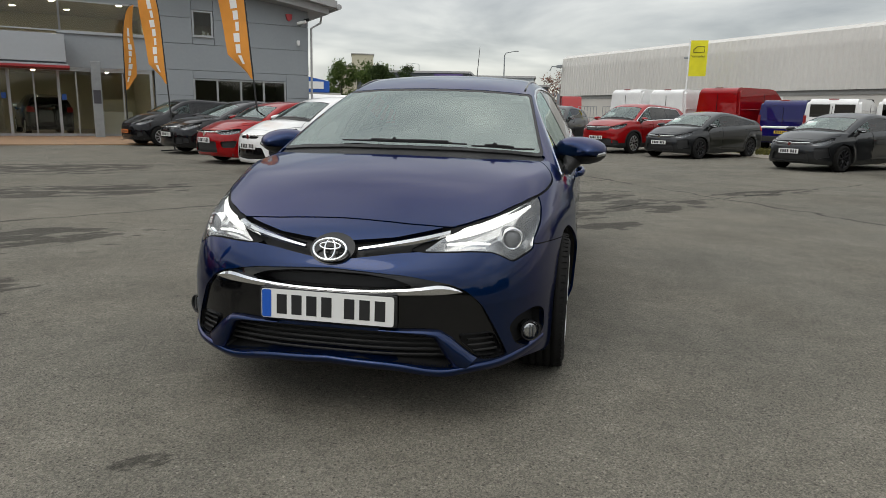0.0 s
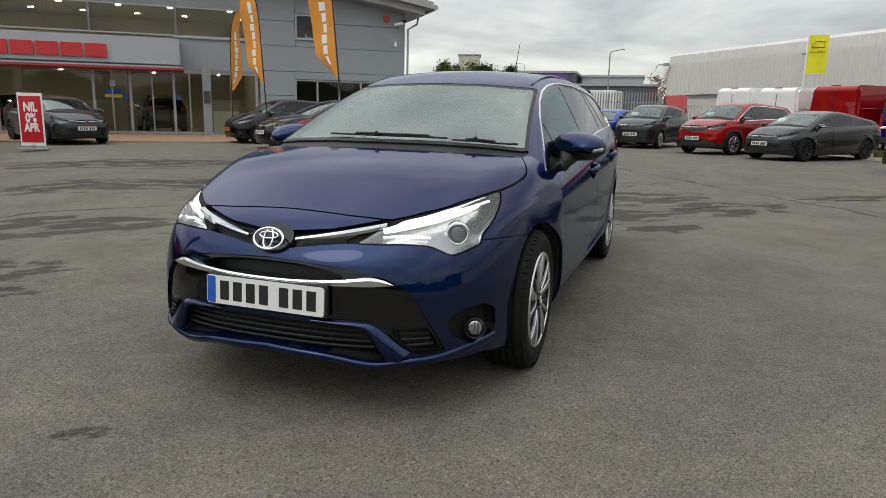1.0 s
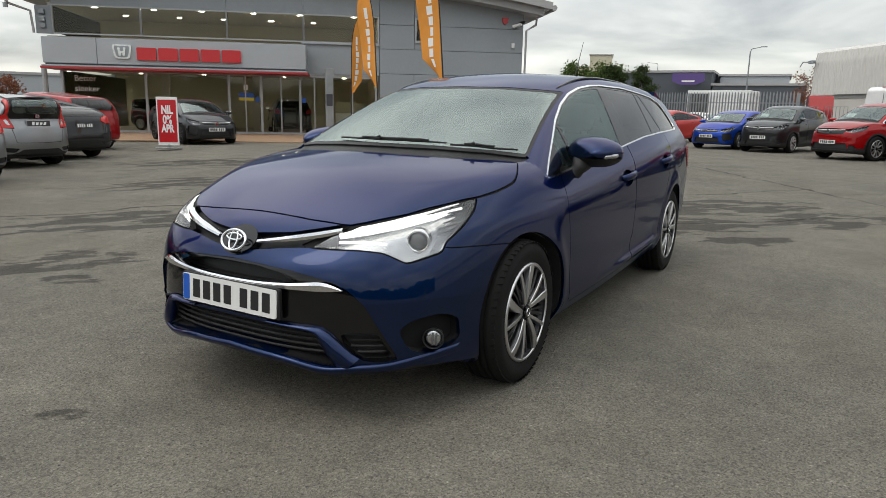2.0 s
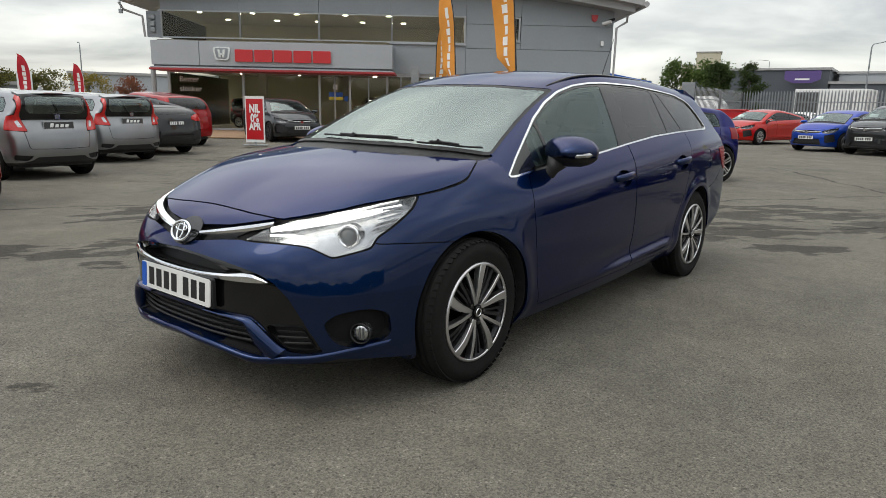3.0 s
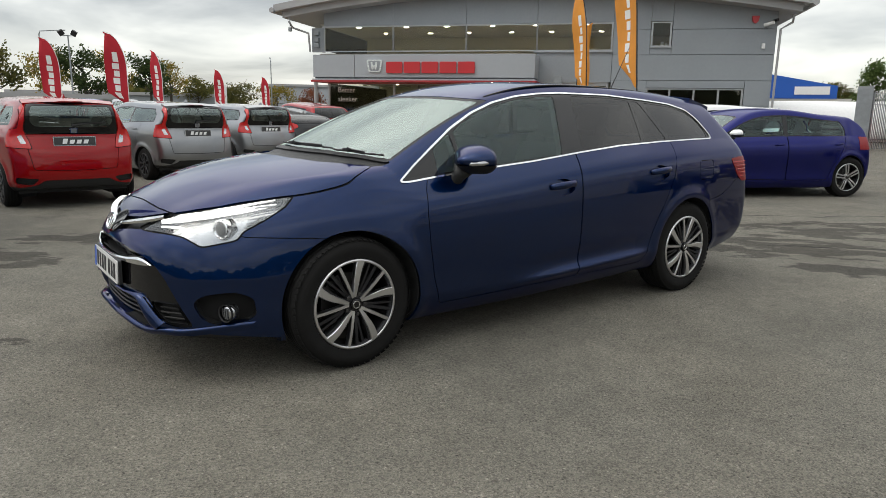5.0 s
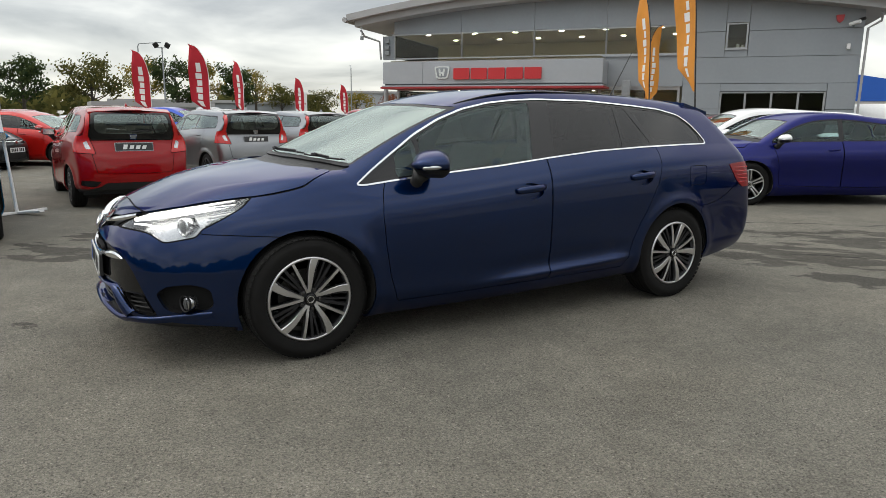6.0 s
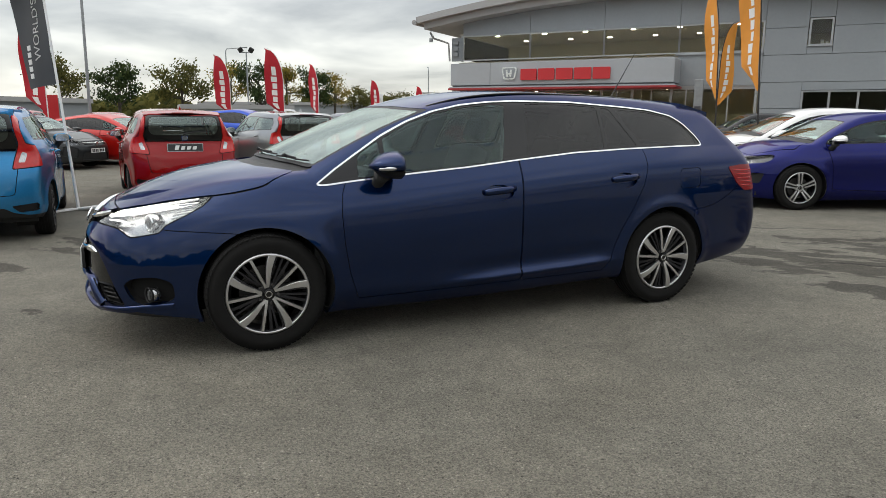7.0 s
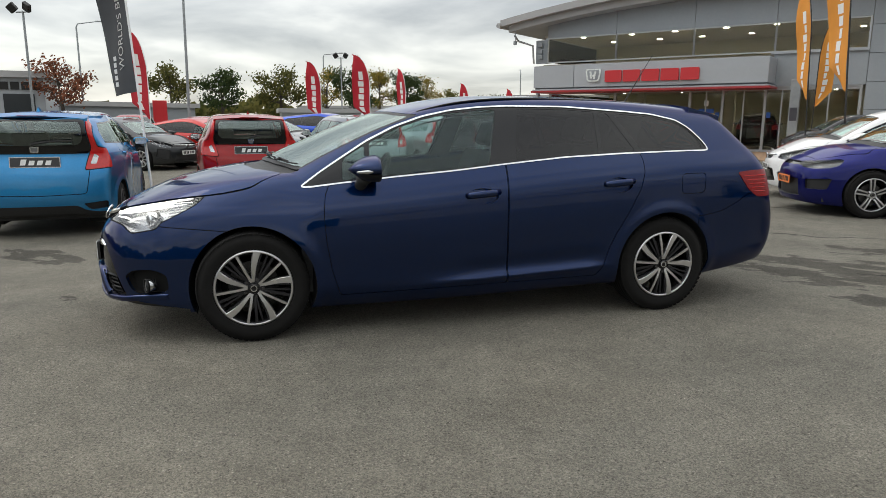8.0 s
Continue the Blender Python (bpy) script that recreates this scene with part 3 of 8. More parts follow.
GRAVEL = material("pale gravel verge", (0.26, 0.235, 0.19), rough=0.9, vary=0.15, scale=2, fine=0.3, bump=0.6, bump_scale=40)


def paving_material():
    m = bpy.data.materials.new("tan block paving")
    m.use_nodes = True
    t = m.node_tree
    n, b = t.nodes, t.nodes["Principled BSDF"]
    place, brick = n.new("ShaderNodeTexCoord"), n.new("ShaderNodeTexBrick")
    brick.inputs["Color1"].default_value, brick.inputs["Color2"].default_value, brick.inputs["Mortar"].default_value = (0.36, 0.22, 0.12, 1), (0.27, 0.17, 0.10, 1), (0.12, 0.10, 0.08, 1)
    brick.inputs["Scale"].default_value, brick.inputs["Mortar Size"].default_value = 2.2, 0.012
    t.links.new(place.outputs["Object"], brick.inputs["Vector"])
    t.links.new(brick.outputs["Color"], b.inputs["Base Color"])
    b.inputs["Roughness"].default_value = 0.85
    return m


PAVING = paving_material()


def sheet(pts, z, thick=0.004):
    """A thin flat patch with the given outline lying on the ground."""
    return prism(pts, thick, "xy", z)


def ease(v):
    v = min(max(v, 0.0), 1.0)
    return v * v * (3 - 2 * v)


def ground_z(x, y):
    """The yard falls by a hand's width towards the display row and rises again beyond it."""
    across, along = 0.67 * x + 0.74 * y, -0.74 * x + 0.67 * y
    return -0.10 * ease((-1.0 - across) / 2.6) * (1 - ease((along - 16) / 8)) * (1 - ease((-13 - across) / 6))


bm = bmesh.new()
marks = sorted({*np.linspace(-36, 20, 113), *np.geomspace(22, 1500, 24), *-np.geomspace(40, 1500, 22)})
grid = [[bm.verts.new((x, y, ground_z(x, y))) for x in marks] for y in marks]
for row, above in zip(grid, grid[1:]):
    for i in range(len(marks) - 1):
        bm.faces.new((row[i], row[i + 1], above[i + 1], above[i]))
tagged(part("ground", bm, ASPHALT), "worn grey asphalt yard with grit and old repairs", "ground", kind="structure")

SITE = pose(-26.94, 13.25, 0, 0, 0, 39.8)


def roof_z(u):
    return 7.0 - 0.0078 * (u - 9.75)**2


def showroom():
    house = thing("showroom", SITE, "two-storey silver grey car showroom with curved roof and glazed front", "building")

    def wall(name, u0, u1, z0, z1, y0=0.35, y1=0.6, mat=GREY_PANEL, bevel=0.0, label=""):
        return part(name, box(u1 - u0, y1 - y0, z1 - z0, ((u0 + u1) / 2, (y0 + y1) / 2, z0), bevel), mat, house, label)

    # cladding panels with open joints between them, and the backing behind
    def panel(u0, u1, z0, z1, top=None):
        g = 0.009
        pts = [(u0 + g, z0 + g), (u1 - g, z0 + g)]
        if top:
            pts += [(u, top(u)) for u in np.linspace(u1 - g, u0 + g, 9)]
        else:
            pts += [(u1 - g, z1 - g), (u0 + g, z1 - g)]
        part("cladding_panel", prism(pts, 0.10, "xz", 0.35), GREY_PANEL, house)

    under = lambda u: roof_z(u) - 0.56
    rows = [0.02, 0.72, 1.73, 2.76, 3.82, 4.85]
    for a, b in zip(rows, rows[1:]):
        if a < 1.7 and b > 0.9:
            panel(14.0, 15.5, a, b)
            panel(19.46, 20.5, a, b)
            if a < 0.9:
                panel(15.5, 19.46, a, 0.95)
        elif a > 3.8:
            panel(14.0, 15.54, a, b)
            panel(16.42, 20.5, a, b)
            panel(15.54, 16.42, a, 4.14)
        elif abs(a - 1.73) < 0.01:
            panel(14.0, 15.5, a, b)
            panel(19.46, 20.5, a, b)
            panel(15.5, 19.46, 2.44, b)
        else:
            panel(14.0, 20.5, a, b)
    panel(16.42, 20.5, 4.85, 0, under)
    panel(14.0, 15.54, 4.85, 0, under)
    panel(15.54, 16.42, 5.19, 0, under)
    for a, b in ((0.62, 4.06), (4.06, 7.52), (7.52, 10.72), (10.72, 14.0)):
        panel(a, b, 5.17, 0, under)
    panel(10.72, 14.0, 2.66, 4.0)
    wall("corner_panel", 0.0, 0.62, 4.0, 5.1, 0.36, 0.5)
    wall("backing", 14.0, 20.5, 0, 0.95, 0.47, 0.6, JOINT)
    wall("backing", 14.0, 15.5, 0.95, 5.9, 0.47, 0.6, JOINT)
    wall("backing", 19.46, 20.5, 0.95, 5.2, 0.47, 0.6, JOINT)
    wall("backing", 15.5, 19.46, 2.44, 4.14, 0.47, 0.6, JOINT)
    wall("backing", 16.42, 19.46, 4.14, 5.4, 0.47, 0.6, JOINT)
    wall("backing", 10.72, 14.0, 2.66, 4.0, 0.47, 0.6, JOINT)
    wall("side_wall", 20.3, 20.5, 0, 5.3, 0.6, 16)
    wall("side_wall", 0.0, 0.2, 0, 5.0, 9.6, 16)
    wall("back_wall", 0.0, 20.5, 0, 5.3, 16, 16.2)
    # floors, inner walls and ceilings
    wall("ground_floor", 0.2, 20.3, 0.0, 0.04, 0.6, 16, SHOP_FLOOR)
    wall("upper_floor", 0.3, 20.3, 2.75, 3.95, 0.62, 16, CEILING_WHITE)
    wall("upper_ceiling", 0.3, 20.3, 5.25, 5.32, 0.7, 16, CEILING_WHITE)
    wall("inner_wall", 0.3, 13.9, 0.04, 2.75, 9.5, 9.6, CREAM)
    wall("inner_wall", 13.9, 14.0, 0.04, 2.75, 0.7, 9.5, CREAM)
    wall("upper_inner_wall", 0.3, 20.2, 3.95, 5.25, 6.5, 6.6, CREAM)
    wall("upper_side_wall", 14.0, 14.1, 3.95, 5.25, 0.7, 6.5, CREAM)
    wall("rear_room_wall", 14.1, 20.2, 0.04, 2.75, 5.0, 5.1, CABIN)
    wall("shop_pillar", 3.9, 4.25, 0.04, 2.75, 4.0, 4.35, CEILING_WHITE)
    wall("shop_pillar", 7.9, 8.25, 0.04, 2.75, 5.5, 5.85, CEILING_WHITE)
    # upper window band
    edges = (0.62, 4.06, 7.52, 10.72, 13.95)
    for a, b in zip(edges, edges[1:]):
        w = new("upper_window")
        w.parent = house
        part("pane", box(b - a - 0.08, 0.012, 1.06, ((a + b) / 2, 0.42, 4.06)), SHOP_GLASS, w).visible_shadow = False
        for u, wd in ((a, 0.07), (b, 0.07)):
            part("window_frame", box(wd, 0.12, 1.16, (u, 0.42, 4.01)), ALU, w)
        for z in (4.0, 5.12):
            part("window_frame", box(b - a - 0.07, 0.12, 0.05, ((a + b) / 2, 0.42, z)), ALU, w)
    wall("window_sill", 10.6, 14.0, 3.93, 4.0, 0.26, 0.5, GREY_LIGHT)
    part("corner_pane", box(0.012, 9.0, 1.06, (0.62, 5.0, 4.06)), SHOP_GLASS, house).visible_shadow = False
    part("corner_post", box(0.12, 0.12, 1.2, (0.56, 0.46, 3.98)), ALU, house)
    # small and low windows on the plain side
    def window(u0, u1, z0, z1, lights):
        w = new("window")
        w.parent = house
        step = (u1 - u0) / lights
        for k in range(lights):
            part("pane", box(step - 0.10, 0.012, z1 - z0 - 0.12, (u0 + step * (k + 0.5), 0.47, z0 + 0.06)), SHOP_GLASS, w).visible_shadow = False
        for k in range(lights + 1):
            part("window_frame", box(0.075, 0.10, z1 - z0, (min(max(u0 + step * k, u0 + 0.04), u1 - 0.04), 0.45, z0)), ALU, w)
        for z in (z0, z1 - 0.06):
            part("window_frame", box(u1 - u0 - 0.1, 0.09, 0.06, ((u0 + u1) / 2, 0.45, z)), ALU, w)
        part("window_sill", box(u1 - u0 + 0.05, 0.16, 0.04, ((u0 + u1) / 2, 0.36, z0 - 0.04)), ALU, w)
    window(15.56, 16.40, 4.15, 5.18, 1)
    window(15.5, 19.45, 0.97, 2.43, 4)
    part("window_ornament", box(0.12, 0.1, 0.18, (16.05, 0.62, 4.20), 0.02), WHITE_PLASTIC, house)
    part("window_ornament", box(0.10, 0.1, 0.12, (16.22, 0.62, 4.20), 0.02), WHITE_PLASTIC, house)
    # ground floor glazing
    posts = (0.8, 4.1, 7.5, 8.86, 10.52, 11.75, 13.86)
    for a, b in zip(posts, posts[1:]):
        w = new("shopfront_window" if not 8.8 < a < 8.9 else "entrance_door")
        w.parent = house
        part("pane", box(b - a - 0.10, 0.014, 2.42, ((a + b) / 2, 0.47, 0.10)), SHOP_GLASS, w).visible_shadow = False
        part("window_frame", box(b - a - 0.09, 0.10, 0.09, ((a + b) / 2, 0.47, 0.03)), ALU, w)
        part("window_frame", box(b - a - 0.09, 0.10, 0.10, ((a + b) / 2, 0.47, 2.52)), ALU, w)
        if a > 7 and a < 12:
            part("window_frame", box(0.05, 0.07, 2.4, ((a + b) / 2, 0.47, 0.11)), ALU, w)
    for u in posts:
        part("shopfront_post", box(0.10, 0.14, 2.62, (u, 0.47, 0.02)), ALU, house)
    part("corner_column", lathe([(0.0, 0.11), (2.70, 0.11)], n=20, axis="z"), ALU, house).location = (0.1, 0.5, 0)
    part("corner_glazing", box(0.014, 9.0, 2.5, (0.8, 5.0, 0.06)), SHOP_GLASS, house).visible_shadow = False
    part("header", box(13.2, 0.14, 0.14, (7.3, 0.45, 2.62)), ALU, house)
    # fascia sign box, its gap and the red canopy edge
    part("fascia", box(2.00, 1.58, 0.99, (1.75, -0.46, 2.76), 0.012), GREY_LIGHT, house, "pale grey fascia panel")
    part("fascia", box(8.08, 1.58, 0.99, (6.81, -0.46, 2.76), 0.012), GREY_LIGHT, house, "pale grey fascia panel")
    part("fascia_shadow_gap", box(10.0, 1.46, 0.06, (5.80, -0.42, 2.698)), JOINT, house)
    part("canopy", box(10.2, 1.62, 0.06, (5.80, -0.48, 2.636), 0.01), GREY_LIGHT, house)
    part("canopy_edge", box(10.3, 1.68, 0.085, (5.80, -0.48, 2.549), 0.01), RED_TRIM, house, "dark red canopy edge")
    # sign: plain red blocks of the letters' size, and a chrome-edged emblem block
    for k in range(5):
        u = 4.27 + 0.815 * k
        part("sign_block", prism(rounded([(u, 2.94), (u + 0.74, 2.94), (u + 0.74, 3.43), (u, 3.43)], 0.05), -0.09, "xz", -1.252), RED_SIGN, house, "red block in place of a letter")

    def shield(pts, r):
        return rounded([(3.72 + x, 3.25 + z) for x, z in pts], r)
    part("sign_emblem", prism(shield([(-0.38, 0.27), (0.38, 0.27), (0.28, -0.27), (-0.28, -0.27)], 0.12), -0.07, "xz", -1.252), CHROME, house, "chrome shield emblem")
    part("sign_emblem_face", prism(shield([(-0.30, 0.22), (0.30, 0.22), (0.21, -0.22), (-0.21, -0.22)], 0.10), -0.012, "xz", -1.322), GREY_PANEL, house)
    part("sign_emblem_bar", prism(shield([(-0.16, 0.16), (-0.07, 0.16), (-0.04, 0.02), (0.04, 0.02), (0.07, 0.16), (0.16, 0.16), (0.11, -0.16), (0.03, -0.16), (0.02, -0.06), (-0.02, -0.06), (-0.03, -0.16), (-0.11, -0.16)], 0.02), -0.03, "xz", -1.334), CHROME, house)
    # curved roof with its deep edge, gutters at both ends
    us = np.linspace(-1.4, 21.5, 40)
    outline_pts = [(u, roof_z(u)) for u in us] + [(u, roof_z(u) - 0.30) for u in us[::-1]]
    part("roof", prism(outline_pts, 17.4, "xz", -0.75), ROOF_GREY, house, "grey curved metal roof")
    us = np.linspace(-1.1, 21.2, 36)
    part("roof_soffit", prism([(u, roof_z(u) - 0.302) for u in us] + [(u, roof_z(u) - 0.60) for u in us[::-1]], 16.5, "xz", -0.45), ROOF_GREY, house)
    for u, s in ((-1.45, 1), (21.55, -1)):
        z = roof_z(u) - 0.24
        part("gutter", tube([(u, -0.85, z), (u, 16.6, z)], 0.12, 10), ROOF_GREY, house)
    for p in ([(-0.9, -0.2, 5.35), (-0.85, 0.1, 5.10), (-0.1, 0.2, 4.85), (-0.05, 0.25, 4.0)], [(20.95, -0.2, 5.30), (21.0, 0.1, 5.05), (20.6, 0.2, 4.80), (20.58, 0.25, 0.1)]):
        part("downpipe", tube(p, 0.05, 8), ROOF_GREY, house)
    # downlights
    for v in (1.6, 4.2):
        for u in (1.6, 4.0, 6.0, 8.2, 10.2, 12.6):
            part("downlight", lathe([(5.235, 0.105), (5.249, 0.11)], n=14, axis="z"), LAMP_GLOW, house).location = (u + 0.2 * v, v, 0)
    for v in (2.5, 6.0):
        for u in (2.5, 5.5, 9.5, 12.5):
            part("downlight", lathe([(2.735, 0.08), (2.749, 0.085)], n=12, axis="z"), LAMP_SHOP, house).location = (u, v, 0)
    for u in (16.0, 17.6, 19.0):
        part("downlight", lathe([(2.735, 0.08), (2.749, 0.085)], n=12, axis="z"), LAMP_GLOW, house).location = (u, 2.6, 0)
    # inside: counter, notices on the doors
    part("counter", box(1.1, 0.6, 0.95, (12.6, 1.6, 0.04), 0.02), WHITE_PLASTIC, house, "white reception counter")
    part("counter_screen", box(1.3, 0.05, 0.5, (12.7, 2.0, 1.0), 0.01), CREAM, house)
    NOTICE_BLUE = material("blue notice", (0.02, 0.10, 0.42), rough=0.5)
    NOTICE_YELLOW = material("yellow notice", (0.60, 0.50, 0.03), rough=0.5)
    part("door_notice", box(0.62, 0.01, 0.20, (8.22, 0.455, 1.60)), NOTICE_BLUE, house, "dark blue notice strip")
    part("door_notice", box(0.62, 0.01, 0.13, (8.22, 0.455, 1.47)), NOTICE_YELLOW, house, "yellow notice strip")
    for u in (8.68, 10.68):
        part("door_notice", box(0.16, 0.01, 0.22, (u, 0.455, 1.42)), NOTICE_BLUE, house, "small blue notice")
    part("door_notice", box(0.18, 0.01, 0.22, (8.2, 0.455, 1.92)), WHITE_PLASTIC, house, "white notice")
    # lettering on the corner glass
    for k, text in enumerate(("Better", "sleeker")):
        cu = bpy.data.curves.new("glass_lettering", "FONT")
        cu.body, cu.size, cu.extrude = text, 0.34, 0.002
        tmp = bpy.data.objects.new("tmp", cu)
        me = bpy.data.meshes.new_from_object(tmp)
        bpy.data.objects.remove(tmp)
        ob = part("glass_lettering", me, WHITE_PLASTIC, house, "pale lettering on the glass")
        ob.matrix_basis = pose(1.25, 0.455, 2.14 - 0.42 * k, 90)
    # cameras and alarm box on the corner
    part("alarm_box", prism(rounded([(19.48, 5.34), (19.78, 5.34), (19.74, 5.12), (19.63, 5.03), (19.52, 5.12)], 0.03), -0.10, "xz", 0.349, 0.01), RED_SIGN, house, "red alarm box")
    part("security_camera", tube([(19.95, 0.1, 4.95), (20.25, -0.15, 5.02)], 0.07, 10), WHITE_PLASTIC, house, "white security camera")
    part("camera_bracket", tube([(20.12, 0.35, 4.90), (20.12, 0.0, 4.92), (20.10, -0.02, 4.98)], 0.025, 8), ALU, house)
    part("security_camera", tube([(20.30, 0.2, 5.12), (20.42, 0.0, 5.14)], 0.06, 10), BLACK_PLASTIC, house, "dark dome camera")
    part("security_camera", box(0.12, 0.14, 0.22, (20.02, 0.28, 4.03), 0.02), WHITE_PLASTIC, house)
    part("security_camera", tube([(-0.75, -0.4, 5.05), (-0.75, -0.4, 4.88)], 0.09, 10), STEEL, house, "dark dome camera on a stem")
    part("camera_stem", tube([(-0.75, -0.4, 5.6), (-0.75, -0.4, 5.05)], 0.02, 6), STEEL, house)
    for z in (4.75, 4.45, 4.2):
        part("wall_light", box(0.22, 0.18, 0.20, (0.30, 0.27, z), 0.03), STEEL, house)
    return house


showroom()
entrance = thing("entrance_totem", SITE @ pose(11.8, -0.9, 0), "tall brushed steel post beside the entrance", "post")
part("post_body", box(0.34, 0.14, 2.86, (0, 0, 0), 0.015), STEEL, entrance)
part("post_panel", box(0.26, 0.01, 0.5, (0, -0.078, 1.3)), material("dark panel", (0.05, 0.05, 0.06), rough=0.3), entrance)

bm = prism([(-3, -6.4), (13.3, -6.4), (13.3, 0.33), (-3, 0.33)], 0.03, "xy", 0.001)
pav = tagged(part("pavement", bm, PAVING), "tan block paving along the showroom front", "pavement", kind="structure")
pav.matrix_basis = SITE

# ---- warehouse, far buildings ----
def warehouse():
    w = thing("warehouse", pose(-1.0, 53.0, 0, 0, 0, -53.1), "long white corrugated warehouse with a grey band", "building")
    L = 62.0
    bm = bmesh.new()
    n = int(L / 0.30)
    rows = []
    prof = [(0.0, 2.75), (0.02, 5.0), (0.12, 5.62), (0.5, 5.84)]
    for i in range(n * 4 + 1):
        u = i * L / (n * 4)
        o = 0.0 if i % 4 in (0, 1) else 0.03
        rows.append([bm.verts.new((u, y - o * (z < 5.7), z)) for y, z in prof])
    for a, b in zip(rows, rows[1:]):
        for k in range(len(prof) - 1):
            bm.faces.new((a[k], b[k], b[k + 1], a[k + 1]))
    part("cladding", bm, WHITE_WALL, w)
    part("soffit_band", box(L, 0.5, 0.25, (L / 2, 0.35, 2.5)), GREY_BAND, w)
    part("lower_wall", box(L, 0.3, 2.5, (L / 2, 0.30, 0)), WHITE_LOW, w)
    part("roof", prism([(0.45, 5.80), (12, 6.3), (24, 5.45), (24, 0), (0.95, 0), (0.95, 5.3)], L, "yz", 0.0), ROOF_GREY, w)
    for u in (14.0, 28.0, 41.0):
        part("floodlight", box(0.5, 0.5, 0.12, (u, -0.45, 4.75), 0.02), STEEL, w)
        part("light_bracket", tube([(u, 0.1, 4.7), (u, -0.3, 4.8)], 0.03, 6), STEEL, w)
    part("security_camera", box(0.5, 0.25, 0.22, (0.2, -0.35, 4.9), 0.03), STEEL, w)
    part("camera_arm", tube([(0.2, 0.1, 5.0), (-0.6, -0.5, 5.05), (-0.75, -0.6, 4.7)], 0.04, 6), STEEL, w)
    for u in (20.0, 33.0, 35.2):
        part("wall_sign", box(0.7, 0.03, 0.35, (u, 0.13, 2.1)), WHITE_PLASTIC, w)
    part("wall_sign", box(0.35, 0.03, 0.45, (34.0, 0.13, 2.0)), PLATE_YELLOW, w)
    part("roof_vent", tube([(27, 3.0, 5.5), (27, 3.0, 6.3)], 0.16, 8), STEEL, w)
    return w


warehouse()


def far_block(name, x, y, w, d, h, turn, mat, label, rows=0, cols=0, pane=None):
    b = thing(name, pose(x, y, 0, 0, 0, turn), label, "building")
    part("wall", box(w, d, h, (0, d / 2, 0)), mat, b)
    part("roof", box(w + 0.6, d + 0.6, 0.35, (0, d / 2, h + 0.002)), ROOF_GREY, b)
    for r in range(rows):
        for c in range(cols):
            part("window", box(w / cols * 0.6, 0.1, h / rows * 0.45, (-w / 2 + w / cols * (c + 0.5), -0.03, h / rows * (r + 0.3))), pane, b)
    return b


PANE_DARK = material("dark far window", (0.03, 0.035, 0.04), rough=0.15)


# ---- the blue estate car ----
def ellipse(cx, cy, rx, ry, n=28):
    return [(cx + rx * math.cos(2 * math.pi * i / n), cy + ry * math.sin(2 * math.pi * i / n)) for i in range(n)]


def tyre_mesh(r, rim_r, width, n=72):
    """A tyre with rounded shoulders, sidewall ribs and grooves in the tread, about the x axis; its outer face is at x = 0."""
    w = width
    prof = [(-0.012, rim_r - 0.004), (-0.004, rim_r + 0.006), (0.0, rim_r + 0.018), (0.004, rim_r + 0.045), (0.004, rim_r + 0.062), (0.0, r - 0.036), (-0.006, r - 0.024), (-0.018, r - 0.009), (-0.03, r - 0.003)]
    for g in (0.26, 0.42, 0.58, 0.74):
        prof += [(-w * g + 0.006, r), (-w * g + 0.005, r - 0.008), (-w * g - 0.003, r - 0.008), (-w * g - 0.004, r)]
    prof += [(-w + 0.03, r - 0.003), (-w + 0.006, r - 0.024), (-w, r - 0.045), (-w + 0.01, rim_r)]
    return lathe(prof, n=n, close=True)


def tread_blocks(r, width, n=62):
    """Shoulder blocks round the edge of the tread."""
    bm = bmesh.new()
    for side in (-0.022,):
        for i in range(n):
            a = 2 * math.pi * i / n
            m = Matrix.Rotation(a, 4, "X") @ Matrix.Translation((side, 0, r - 0.0085)) @ Matrix.Rotation(0.25, 4, "Z")
            v = [bm.verts.new(m @ Vector(c)) for c in ((-0.016, -0.0115, 0), (0.016, -0.0115, -0.004 if side > -0.1 else 0), (0.016, 0.0115, -0.004 if side > -0.1 else 0), (-0.016, 0.0115, 0),
                                                      (-0.016, -0.0115, 0.006), (0.016, -0.0115, 0.001 if side > -0.1 else 0.003), (0.016, 0.0115, 0.001 if side > -0.1 else 0.003), (-0.016, 0.0115, 0.006))]
            for q in ((4, 5, 6, 7), (0, 1, 5, 4), (1, 2, 6, 5), (2, 3, 7, 6), (3, 0, 4, 7)):
                bm.faces.new([v[k] for k in q])
    bmesh.ops.recalc_face_normals(bm, faces=bm.faces)
    return bm


def spoke(a0, a1, r0, r1, w0, w1, x0, x1, thick, twist=0.0):
    """One spoke in the wheel plane from radius r0 to r1, its face at x0 to x1."""
    bm = bmesh.new()
    rows = []
    for i in range(7):
        u = i / 6
        w, x = w0 + (w1 - w0) * u, x0 + (x1 - x0) * u + 0.006 * math.sin(u * math.pi)
        p = (1 - u) * Vector((r0 * math.cos(a0), r0 * math.sin(a0))) + u * Vector((r1 * math.cos(a1), r1 * math.sin(a1)))
        r, a = p.length, math.atan2(p.y, p.x) + twist * math.sin(u * math.pi)
        c, s = math.cos(a), math.sin(a)
        row = []
        for dx, k in ((-thick, -1.15), (-0.003, -1), (0.0, -0.86), (0.0, 0.86), (-0.003, 1), (-thick, 1.15)):
            row.append(bm.verts.new((x + dx, r * c - k * w / 2 * s, r * s + k * w / 2 * c)))
        rows.append(row)
    for p, q in zip(rows, rows[1:]):
        for k in range(5):
            bm.faces.new((p[k], p[k + 1], q[k + 1], q[k]))
    for row in (rows[0], rows[-1]):
        bm.faces.new(row)
    bmesh.ops.recalc_face_normals(bm, faces=bm.faces)
    return bm


WHEELS = {}


